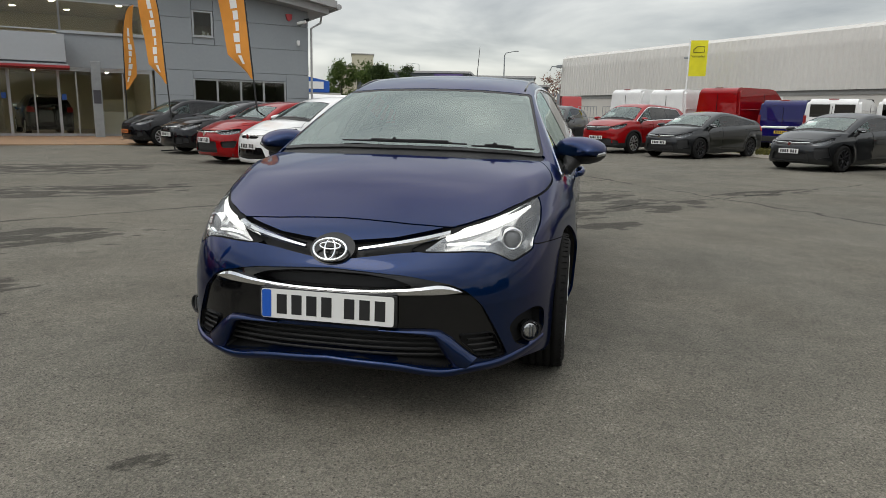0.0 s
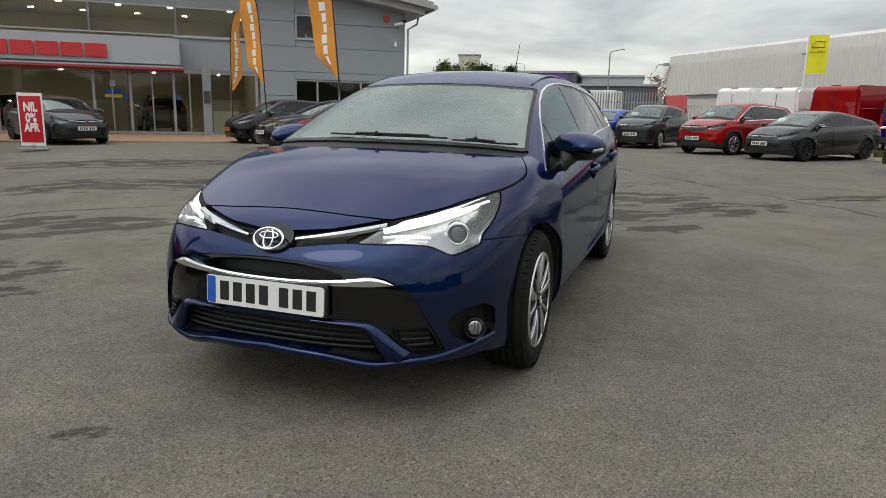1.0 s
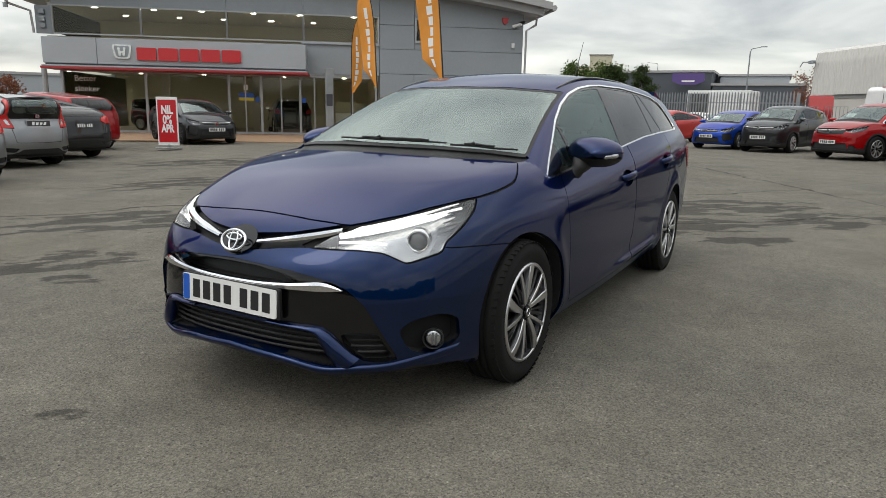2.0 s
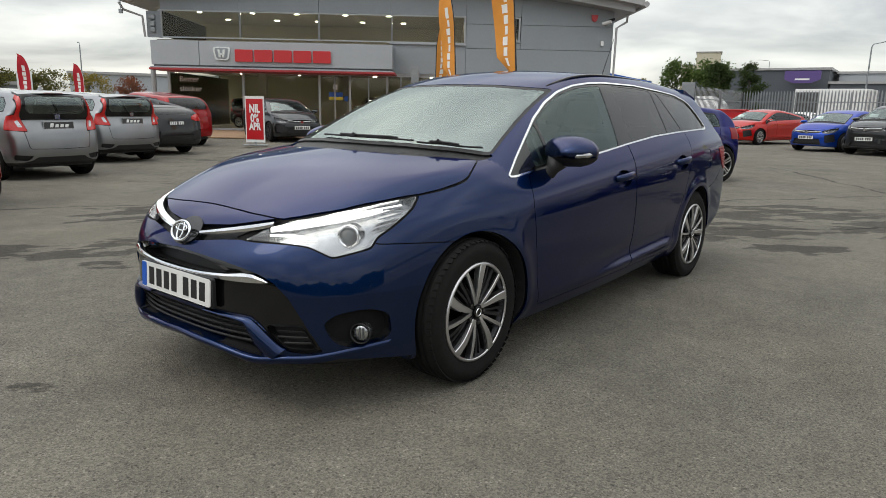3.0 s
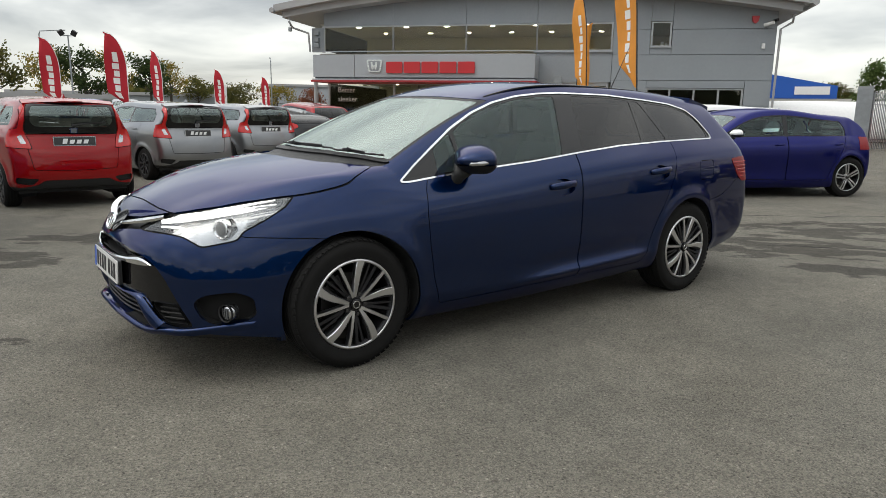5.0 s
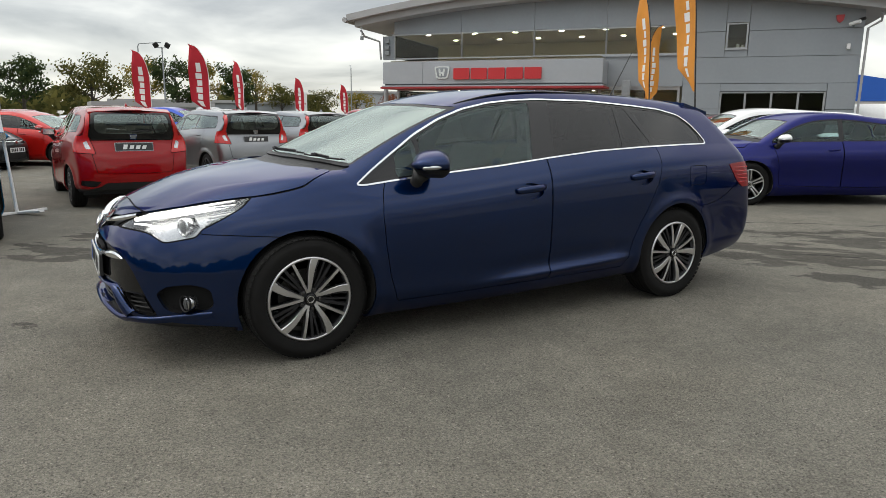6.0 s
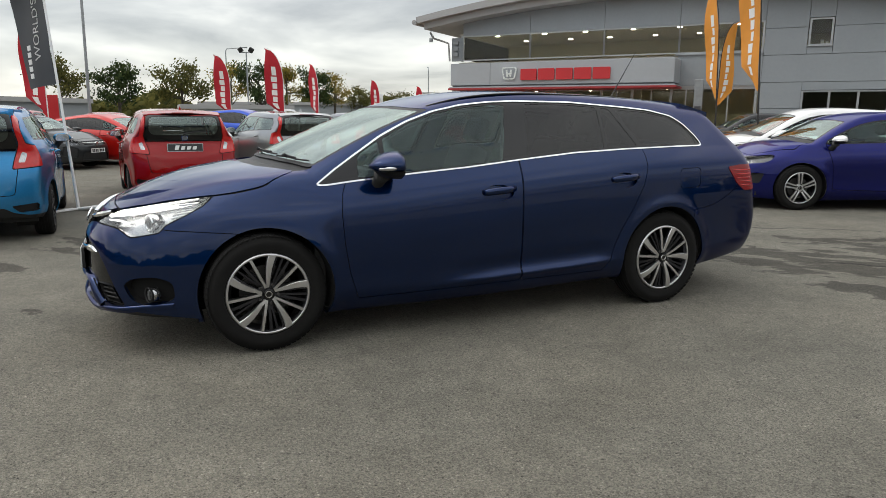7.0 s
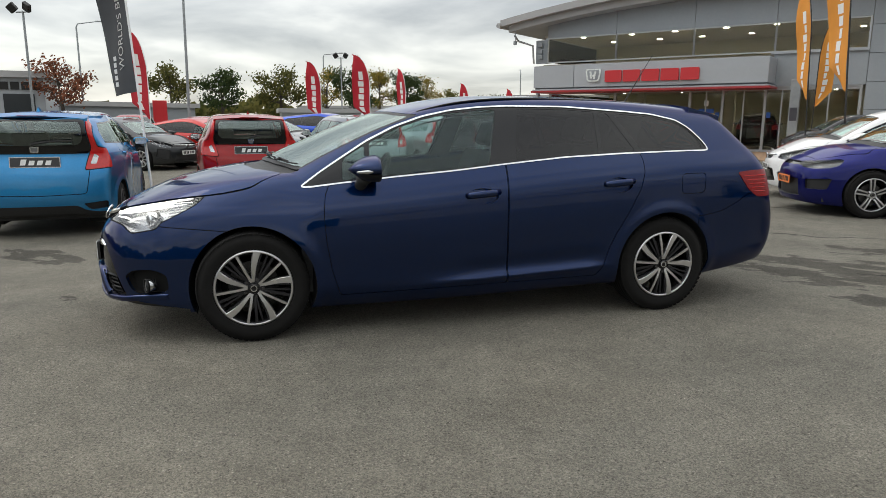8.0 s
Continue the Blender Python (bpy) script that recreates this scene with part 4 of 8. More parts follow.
def wheel_meshes(r, width, rim_r, style, fine, bright, dark):
    """The meshes of one kind of wheel, built once."""
    key = (r, width, rim_r, style, fine, bright.name, dark.name)
    if key in WHEELS:
        return WHEELS[key]
    n = 72 if fine else 28
    out = [("tyre", tyre_mesh(r, rim_r, width, n), RUBBER, fine)]
    if fine:
        out.append(("tread", tread_blocks(r, width), RUBBER, False))
    out.append(("rim_barrel", lathe([(-0.004, rim_r + 0.004), (-0.012, rim_r - 0.012), (-0.05, rim_r - 0.022), (-0.17, rim_r - 0.026), (-0.172, rim_r - 0.03), (-0.05, rim_r - 0.032)], n=n, close=True), RIM_DARK, True))
    out.append(("rim_edge", lathe([(-0.001, rim_r - 0.011), (0.003, rim_r - 0.009), (0.003, rim_r - 0.001), (-0.004, rim_r + 0.005), (-0.01, rim_r + 0.003), (-0.01, rim_r - 0.011)], n=n, close=True), bright, True))
    out.append(("brake_disc", lathe([(-0.105, 0.145), (-0.092, 0.145), (-0.092, 0.06), (-0.08, 0.06), (-0.08, 0.0)], n=max(20, n // 2)), BRAKE, False))
    face, rim = 0.004, []
    if style == "pairs":
        for k in range(5):
            a = 2 * math.pi * k / 5
            rim.append((spoke(a + 0.24, a + 0.0, 0.036, rim_r - 0.007, 0.017, 0.043, -0.006, face, 0.028, 0.06), bright))
            rim.append((spoke(a + 0.46, a + 0.56, 0.036, rim_r - 0.007, 0.016, 0.017, -0.006, face - 0.002, 0.030, 0.0), bright))
            rim.append((spoke(a + 0.80, a + 0.80, 0.040, rim_r - 0.007, 0.016, 0.018, -0.020, face - 0.014, 0.028, 0.0), dark))
            rim.append((spoke(a + 0.92, a + 0.97, 0.040, rim_r - 0.007, 0.012, 0.012, -0.024, face - 0.018, 0.028, 0.0), dark))
            rim.append((spoke(a + 0.20, a - 0.09, 0.040, rim_r - 0.010, 0.016, 0.026, -0.018, face - 0.010, 0.030, 0.03), dark))
            rim.append((spoke(a + 0.50, a + 0.57, 0.040, rim_r - 0.010, 0.014, 0.014, -0.014, face - 0.010, 0.030, 0.0), dark))
    elif style == "five":
        for k in range(5):
            a = 2 * math.pi * k / 5
            for o in (-0.13, 0.13):
                rim.append((spoke(a + o * 2.6, a + o, 0.05, rim_r - 0.006, 0.020, 0.022, -0.010, face, 0.03), bright))
            rim.append((spoke(a, a, 0.04, rim_r - 0.006, 0.05, 0.07, -0.016, -0.004, 0.025), dark))
    else:
        for k in range(10):
            a = 2 * math.pi * k / 10
            rim.append((spoke(a, a + 0.05, 0.045, rim_r - 0.008, 0.026, 0.026 if k % 2 else 0.036, -0.012, face - 0.002, 0.03, 0.1), bright if style == "ten" else dark))
    if fine:
        out += [("rim_spoke", bm, mt, False) for bm, mt in rim]
    else:
        for mt in ((bright, dark) if bright is not dark else (dark,)):
            own = [bm for bm, q in rim if q is mt]
            if own:
                whole = bmesh.new()
                for bm in own:
                    merge(whole, bm)
                out.append(("rim_spokes", whole, mt, False))
    out.append(("hub", lathe([(-0.05, 0.066), (-0.022, 0.062), (-0.012, 0.044), (-0.010, 0.0)], n=24), bright if style == "five" else dark, False))
    out.append(("centre_cap", lathe([(-0.006, 0.029), (0.002, 0.028), (0.004, 0.024), (0.0035, 0.0)], n=24), BLACK_GLOSS, False))
    if fine:
        out.append(("cap_badge", lathe([(0.004, 0.020), (0.006, 0.019), (0.006, 0.015), (0.004, 0.014)], n=24, close=True), CHROME, False))
        for k in range(5):
            a = 2 * math.pi * k / 5 + 0.97
            bm = lathe([(-0.02, 0.010), (-0.004, 0.010), (-0.002, 0.008), (-0.002, 0.0)], n=6)
            bmesh.ops.translate(bm, vec=(0, 0.053 * math.cos(a), 0.053 * math.sin(a)), verts=bm.verts)
            out.append(("wheel_nut", bm, BRAKE, False))
    made = []
    for name, bm, mat, smooth in out:
        me = bpy.data.meshes.new(name)
        bm.to_mesh(me)
        bm.free()
        if smooth:
            me.polygons.foreach_set("use_smooth", [True] * len(me.polygons))
        me.materials.append(mat)
        made.append((name, me))
    WHEELS[key] = made
    return made


def wheel(parent, at, side, turn, r=0.327, width=0.215, rim_r=0.222, style="pairs", fine=True, bright=None, dark=None):
    """A road wheel under parent: tyre, rim with spokes, brake disc, wheel nuts and cap. at: the centre of the outer face."""
    w = new("wheel")
    w.parent = parent
    w.matrix_basis = Matrix.Translation(at) @ Matrix.Rotation(0 if side > 0 else math.pi, 4, "Z") @ Matrix.Rotation(turn, 4, "X")
    for name, me in wheel_meshes(r, width, rim_r, style, fine, bright or RIM_BRIGHT, dark or RIM_DARK):
        ob = part(name, me, None, w)
        if name in ("tread", "rim_spokes"):
            ob["kind"] = "stuff"
    return w


def arch_liner(shape, hub, z, r, parent, n=24):
    """The dark tunnel over a wheel, from the body's side inwards, with its back wall."""
    bm = bmesh.new()
    outer, inner = [], []
    for i in range(n + 1):
        a = -0.45 + (math.pi + 0.9) * i / n
        y, zz = hub + r * math.cos(a), z + r * math.sin(a)
        w = shape.flank(y, zz) - 0.014
        outer.append(bm.verts.new((w, y, zz)))
        inner.append(bm.verts.new((0.46, y, zz)))
    for i in range(n):
        bm.faces.new((outer[i], outer[i + 1], inner[i + 1], inner[i]))
    bm.faces.new(inner)
    both = bm.copy()
    bmesh.ops.scale(both, vec=(-1, 1, 1), verts=both.verts)
    bmesh.ops.reverse_faces(both, faces=both.faces)
    for side, b in ((1, bm), (-1, both)):
        part("wheel_arch_liner", b, DARK_GAP, parent)


def number_plate(parent, y, z, width=0.52, height=0.111, mat=None, band=True, tilt=0.0, dark=False, back=False):
    """A plate on the body, facing -y (or +y if back): the characters are plain bars."""
    p = new("number_plate")
    p.parent = parent
    p.matrix_basis = pose(0, y, z, tilt, 0, 180 if back else 0)
    part("plate", prism(rounded([(-width / 2, -height / 2), (width / 2, -height / 2), (width / 2, height / 2), (-width / 2, height / 2)], 0.012), -0.006, "xz"), mat or PLATE_WHITE, p)
    if band:
        part("plate_band", prism(rounded([(-width / 2 + 0.003, -height / 2 + 0.003), (-width / 2 + 0.040, -height / 2 + 0.003), (-width / 2 + 0.040, height / 2 - 0.003), (-width / 2 + 0.003, height / 2 - 0.003)], 0.008), -0.0015, "xz", -0.006), PLATE_BLUE, p)
    ink = WHITE_PLASTIC if dark else INK
    x = -width / 2 + (0.055 if band else 0.03)
    step = (width - (0.075 if band else 0.06)) / 7.5
    for k in range(7):
        x0 = x + step * (k + (0.5 if k > 3 else 0))
        part("plate_bar", prism([(x0 + step * 0.12, -height * 0.34), (x0 + step * 0.80, -height * 0.34), (x0 + step * 0.80, height * 0.34), (x0 + step * 0.12, height * 0.34)], -0.0012, "xz", -0.006), ink, p)
    return p


def loft_ring(rings):
    """Closed rings of equal count joined in order, both ends capped."""
    bm = bmesh.new()
    vs = [[bm.verts.new(p) for p in ring] for ring in rings]
    for a, b in zip(vs, vs[1:]):
        for k in range(len(a)):
            bm.faces.new((a[k], a[(k + 1) % len(a)], b[(k + 1) % len(b)], b[k]))
    bm.faces.new(vs[0][::-1])
    bm.faces.new(vs[-1])
    bmesh.ops.recalc_face_normals(bm, faces=bm.faces)
    return bm


def door_mirror(parent, side, colour, at=(0.895, 0.660, 1.008), s=1.24):
    """A door mirror: painted shell over a black lower case, glass, indicator and a foot on the door."""
    m = new("door_mirror")
    m.parent = parent
    m.matrix_basis = Matrix.Translation((at[0] * side, at[1], at[2]))

    def egg(y0, y1, squash, zlo, zhi):
        rings = []
        for i in range(9):
            u = i / 8
            y = y0 + (y1 - y0) * u
            k = math.sqrt(max(0.02, 1 - ((1 - u) * squash)**2))
            ring = []
            for j in range(24):
                a = 2 * math.pi * j / 24
                c, q = math.cos(a), math.sin(a)
                x = 0.117 * s * math.copysign(abs(c)**0.75, c) * k
                z = 0.064 * s * math.copysign(abs(q)**0.8, q) * k * (1.0 - 0.18 * (c > 0) * c)
                z = min(max(z, zlo), zhi)
                ring.append((x * side, y - 0.03 * c * (1 - u), z))
            rings.append(ring)
        return loft_ring(rings)
    part("mirror_shell", egg(-0.075, 0.070, 0.97, -0.026, 0.080), colour, m, smooth=True)
    part("mirror_case", egg(-0.068, 0.074, 0.97, -0.075, -0.0245), BLACK_PLASTIC, m, smooth=True)
    pane = prism(rounded([(-0.09, -0.045), (0.085, -0.045), (0.075, 0.045), (-0.085, 0.05)], 0.03), 0.003, "xz", 0.0745)
    part("mirror_glass", pane, CHROME, m)
    lamp = tube([(0.035 * side, -0.074, -0.016), (0.092 * side, -0.054, -0.014), (0.126 * side, -0.005, -0.010), (0.131 * side, 0.04, -0.008)], [0.007, 0.013, 0.014, 0.008], 8)
    part("mirror_indicator", lamp, LAMP_SILVER, m, smooth=True)
    foot = tube([(-0.045 * side, 0.0, -0.050), (-0.062 * side, -0.014, -0.085), (-0.085 * side, -0.024, -0.118), (-0.125 * side, -0.035, -0.135)], [0.055, 0.036, 0.040, 0.050], 12)
    part("mirror_foot", foot, BLACK_PLASTIC, m, smooth=True)
    return m


def seat(parent, x, y, z=0.42, w=0.50, lean=22):
    """A car seat: cushion, backrest and head restraint on two posts."""
    st = new("seat")
    st.parent = parent
    st.matrix_basis = Matrix.Translation((x, y, z))
    part("seat_cushion", box(w, 0.50, 0.16, (0, -0.12, 0), 0.05), FABRIC, st, smooth=True)
    t = Matrix.Rotation(radians(-lean), 4, "X")
    part("seat_back", box(w * 0.96, 0.14, 0.60, (0, 0.14, 0.08), 0.055, t), FABRIC, st, smooth=True)
    top = Vector((0, 0.14, 0.08)) + t @ Vector((0, 0, 0.64))
    part("head_restraint", box(0.26, 0.10, 0.19, top, 0.045, t), FABRIC, st, smooth=True)
    for k in (-0.06, 0.06):
        p0 = Vector((k, 0.14, 0.08)) + t @ Vector((0, 0, 0.56))
        part("restraint_post", tube([p0, p0 + t @ Vector((0, 0, 0.14))], 0.006), CHROME, st)


def wiper(parent, pts, shape):
    """A wiper arm and blade lying on the windscreen along pts (x, y)."""
    w = new("wiper")
    w.parent = parent
    line = []
    for x, y in pts:
        line.append((x, y, float(shape.top(np.array([abs(x)]), np.array([y]))[0]) + 0.012))
    part("wiper_blade", tube(line, [0.005] * len(line), 6), BLACK_PLASTIC, w)
    arm = [(line[0][0] + 0.0, line[0][1] - 0.02, line[0][2] + 0.012)] + [(p[0], p[1], p[2] + 0.008) for p in line[:len(line) // 2 + 1]]
    part("wiper_arm", tube(arm, [0.012] + [0.006] * (len(arm) - 1), 6), BLACK_PLASTIC, w)


def hero_car(m):
    car = thing("estate_car", m, "deep blue metallic estate car with daytime lights on, parked on asphalt", "car")
    sh = Shape(HERO)
    sk = Skin(sh, 0.0135)
    # wheel arches
    for hub in HERO["hubs"]:
        sk.cut(outline("yz", ellipse(hub, 0.325, 0.362, 0.362, 60), 0, lambda v: v[:, 0] > 0.4), "open")
    # side windows in their chrome frame
    frame_line = [(0.275, 0.899), (0.40, 0.985), (0.527, 1.063), (0.702, 1.167), (0.881, 1.251), (1.063, 1.313), (1.251, 1.353), (1.441, 1.374), (1.625, 1.383), (2.03, 1.381), (2.446, 1.354),
                  (2.663, 1.336), (2.85, 1.297), (2.94, 1.245), (3.02, 1.165), (3.062, 1.100), (3.04, 1.086), (2.835, 1.084), (2.387, 1.072), (1.97, 1.052), (1.584, 1.016), (1.21, 0.976), (0.856, 0.947), (0.517, 0.915), (0.33, 0.894)]
    sk.cut(outline("yz", rounded(frame_line, 0.03)), "window_trim")
    inner = lambda g: outline("yz", rounded(frame_line, 0.03), g)
    sk.cut(inner(-0.0085), "pillar", ("window_trim",))
    panes = [("quarter_glass", [(0.53, 0.935), (0.545, 1.058), (0.685, 1.142), (0.680, 0.950)]),
             ("front_glass", [(0.705, 0.955), (0.712, 1.152), (0.90, 1.242), (1.07, 1.296), (1.26, 1.335), (1.45, 1.354), (1.555, 1.358), (1.45, 1.012), (1.21, 0.992), (0.86, 0.964)]),
             ("rear_glass", [(1.628, 1.040), (1.700, 1.364), (2.03, 1.360), (2.236, 1.348), (2.205, 1.076), (1.97, 1.069)]),
             ("rear_vent_glass", [(2.232, 1.080), (2.262, 1.345), (2.33, 1.340), (2.478, 1.092), (2.387, 1.088)]),
             ("side_glass", [(2.375, 1.336), (2.52, 1.106), (2.80, 1.102), (3.01, 1.104), (3.002, 1.15), (2.93, 1.230), (2.84, 1.278), (2.66, 1.316)])]
    for name, pts in panes:
        sk.cut(outline("yz", rounded(pts, 0.02)), name, ("pillar",))
    # windscreen with its dark border
    up = lambda v: (v[:, 1] < 1.35) & (v[:, 1] > 0.055 + 0.28 * v[:, 0]**2)
    screen = [(-0.2, 1.03), (0.3, 1.025), (0.55, 1.012), (0.712, 0.995), (0.67, 1.10), (0.61, 1.25), (0.578, 1.325), (0.3, 1.343), (-0.2, 1.350)]
    sk.cut(outline("xz", rounded(screen, 0.02), 0, up), "screen_border")
    sk.cut(outline("xz", rounded(screen, 0.02), -0.013, up), "windscreen", ("screen_border",))
    # lamps
    lamp = [(-0.835, 0.692), (-0.775, 0.738), (-0.70, 0.773), (-0.567, 0.804), (-0.403, 0.834), (-0.245, 0.856), (-0.30, 0.808), (-0.40, 0.755), (-0.495, 0.708), (-0.525, 0.672), (-0.665, 0.643), (-0.722, 0.686), (-0.77, 0.694)]
    sk.cut(outline("yz", rounded(lamp, 0.012), 0.004), "lamp_seal")
    sk.cut(outline("yz", rounded(lamp, 0.012), -0.003), "headlamp_lens", ("lamp_seal",))
    sk.cut(outline("yz", rounded([(3.275, 0.940), (3.40, 0.952), (4.0, 0.955), (4.0, 0.80), (3.53, 0.765), (3.455, 0.765), (3.372, 0.819)], 0.02), 0, lambda v: v[:, 1] > 3.1), "tail_lamp")
    sk.cut(outline("xz", rounded([(-0.3, 1.07), (0.58, 1.07), (0.50, 1.30), (-0.3, 1.325)], 0.04), 0, lambda v: v[:, 1] > 3.0), "tailgate_glass")
    # bonnet, cowl, bumper, doors
    bonnet = [(-0.3, -0.742), (0.0, -0.742), (0.15, -0.744), (0.268, -0.741), (0.402, -0.722), (0.45, -0.706), (0.583, -0.560), (0.667, -0.395), (0.728, -0.235), (0.752, -0.14), (0.768, -0.04), (0.772, 0.025), (0.752, 0.085), (0.700, 0.195),
              (0.655, 0.163), (0.42, 0.026), (0.18, -0.026), (-0.3, -0.030)]
    sk.panel("xy", rounded(bonnet, 0.03), "bonnet", 0.0035, where=lambda v: v[:, 2] > 0.6)
    sk.cut(outline("xy", [(-0.3, -0.06), (0.42, -0.01), (0.66, 0.13), (0.70, 0.18), (0.72, 0.29), (0.66, 0.285), (0.3, 0.16), (-0.3, 0.13)], 0, lambda v: v[:, 2] > 0.9), "cowl")
    sk.panel("yz", [(-1.3, 0.0), (-0.06, 0.0), (-0.06, 0.650), (-0.18, 0.662), (-0.35, 0.675), (-0.49, 0.684), (-0.60, 0.72), (-0.64, 0.84), (-1.3, 0.90)], "bumper")
    sk.panel("yz", rounded([(0.458, 0.97), (0.456, 0.917), (0.427, 0.855), (0.414, 0.744), (0.425, 0.578), (0.453, 0.407), (0.500, 0.255), (0.836, 0.258), (1.196, 0.264), (1.5545, 0.270), (1.5485, 0.64), (1.556, 1.10)], 0.012), "front_door")
    sk.panel("yz", rounded([(1.5605, 0.270), (2.185, 0.280), (2.234, 0.346), (2.268, 0.459), (2.318, 0.563), (2.392, 0.681), (2.483, 0.846), (2.516, 0.955), (2.517, 1.034), (2.495, 1.12), (1.562, 1.12), (1.5545, 0.64)], 0.012), "rear_door")
    sk.panel("yz", rounded([(2.805, 0.805), (2.99, 0.810), (3.0, 0.942), (2.805, 0.940)], 0.03), "fuel_flap", 0.002)
    sk.panel("yz", [(2.9, 0.0), (2.95, 0.652), (3.06, 0.662), (3.156, 0.682), (3.28, 0.735), (3.36, 0.785), (3.40, 0.79), (4.2, 0.80), (4.2, 0.0)], "rear_bumper", 0.002)
    # front openings
    fw = lambda v: v[:, 1] < -0.35
    sk.cut(outline("xz", ellipse(0.0, 0.690, 0.088, 0.052), 0, fw), "badge_plinth", ("bumper", "bonnet", "gap"))
    sk.cut(outline("xz", [(0.06, 0.722), (0.226, 0.737), (0.328, 0.757), (0.45, 0.782), (0.42, 0.72), (0.36, 0.694), (0.237, 0.684), (0.06, 0.660)], 0, fw), "slit", ("bumper",))
    mid = [(-0.3, 0.628), (0.0, 0.628), (0.141, 0.622), (0.291, 0.612), (0.374, 0.598), (0.456, 0.580), (0.517, 0.549), (0.567, 0.498), (0.612, 0.404), (0.642, 0.335), (0.661, 0.281), (0.613, 0.277), (0.560, 0.286), (0.488, 0.356), (0.441, 0.397), (0.409, 0.405), (0.306, 0.408), (0.195, 0.413), (-0.3, 0.418)]
    sk.cut(outline("xz", rounded(mid, 0.012), 0, fw), "grille_surround", ("bumper",))
    sk.cut(outline("xz", rounded([(-0.3, 0.622), (0.141, 0.614), (0.25, 0.600), (0.32, 0.575), (0.25, 0.560), (-0.3, 0.553)], 0.01), 0, fw), "mouth", ("grille_surround",))
    sk.cut(outline("xz", rounded([(0.492, 0.388), (0.610, 0.385), (0.650, 0.290), (0.566, 0.293), (0.50, 0.356)], 0.01), 0, fw), "side_intake", ("grille_surround",))
    low = [(-0.3, 0.404), (0.076, 0.403), (0.218, 0.400), (0.348, 0.394), (0.399, 0.391), (0.44, 0.327), (0.474, 0.256), (0.445, 0.257), (0.303, 0.279), (0.121, 0.291), (-0.3, 0.299)]
    sk.cut(outline("xz", rounded(low, 0.012), 0, fw), "low_grille", ("bumper",))
    fogs = [(0.660, 0.395), (0.690, 0.430), (0.752, 0.444), (0.782, 0.415), (0.786, 0.330), (0.770, 0.300), (0.722, 0.288), (0.685, 0.318)]
    sk.cut(outline("xz", rounded(fogs, 0.02), 0, fw), "fog_recess", ("bumper",))
    valance = [(-0.3, 0.279), (0.0, 0.278), (0.12, 0.270), (0.3, 0.255), (0.48, 0.236), (0.6, 0.246), (0.68, 0.252), (0.75, 0.235), (0.80, 0.21), (0.95, 0.19), (0.95, 0.0), (-0.3, 0.0)]
    sk.cut(outline("xz", valance, 0, fw), "valance", ("bumper",))
    for door, hy, hz in (("front_door", 1.385, 0.822), ("rear_door", 2.318, 0.872)):
        sk.cut(outline("yz", ellipse(hy, hz + 0.004, 0.104, 0.050, 40)), door + "_cup", (door,))
    # painted panels
    part("body", sk.mesh(("body",), edge=0.012), PAINT_BLUE, car)
    part("bonnet", sk.mesh(("bonnet",), edge=0.02), PAINT_BLUE, car)
    part("front_bumper", sk.mesh(("bumper",), edge=0.02), PAINT_BLUE, car)
    part("rear_bumper", sk.mesh(("rear_bumper",), edge=0.012), PAINT_BLUE, car)
    for side in (1, -1):
        part("lamp_seal", sk.mesh(("lamp_seal",), side, push=-0.009), DARK_GAP, car)
    part("panel_gap", sk.mesh(("gap",), push=-0.009), DARK_GAP, car)["kind"] = "stuff"
    part("front_valance", sk.mesh(("valance",), push=-0.03, edge=-0.03), BLACK_PLASTIC, car)
    part("windscreen", sk.mesh(("windscreen",), push=-0.002), GLASS_SCREEN, car).visible_shadow = False
    part("windscreen_border", sk.mesh(("screen_border",), push=-0.002, edge=0.01), BLACK_PLASTIC, car)
    part("cowl", sk.mesh(("cowl",), push=-0.012, edge=0.02), BLACK_PLASTIC, car)
    part("tailgate_glass", sk.mesh(("tailgate_glass",), push=-0.003), GLASS_DARK, car).visible_shadow = False
    part("badge_plinth", sk.mesh(("badge_plinth",), push=0.006, edge=0.03), BLACK_GLOSS, car)
    part("grille_surround", sk.mesh(("grille_surround",), push=-0.012, edge=-0.012), BLACK_GLOSS, car)
    for side in (1, -1):
        part("upper_slit", sk.mesh(("slit",), side, push=-0.03, edge=-0.03), BLACK_PLASTIC, car)
    part("mouth_opening", sk.mesh(("mouth",), push=-0.07, edge=-0.06), BLACK_PLASTIC, car)
    grille = part("lower_grille", sk.mesh(("low_grille",), push=-0.09, edge=-0.09), BLACK_PLASTIC, car)
    for z in (0.304, 0.326, 0.348, 0.370, 0.390):
        w = 0.47 - (z - 0.27) * 0.75
        pts = [(x, -0.895 + 1.0 * float(sh.sweep(np.array([abs(x)]))[0]), z) for x in np.linspace(-w, w, 15)]
        part("grille_slat", tube(pts, 0.0055, 6), BLACK_PLASTIC, grille)
    for side in (1, -1):
        intake = part("side_intake", sk.mesh(("side_intake",), side, push=-0.05, edge=-0.04), BLACK_PLASTIC, car)
        for z in (0.315, 0.338, 0.361):
            x1 = 0.515 if z > 0.33 else 0.535
            pts = [(x * side, float(sh.nose(np.array([z]))[0] + sh.sweep(np.array([x]))[0]) + 0.025, z) for x in np.linspace(x1, 0.625 - (z - 0.29) * 0.3, 6)]
            part("intake_slat", tube(pts, 0.005, 6), BLACK_PLASTIC, intake)
        fog = part("fog_recess", sk.mesh(("fog_recess",), side, push=-0.055, edge=-0.055), DARK_GAP, car)
        bm = lathe([(-0.045, 0.036), (-0.008, 0.036), (-0.002, 0.033), (0.003, 0.023), (0.005, 0.0)], n=28, axis="y")
        bmesh.ops.scale(bm, vec=(1, -1, 1), verts=bm.verts)
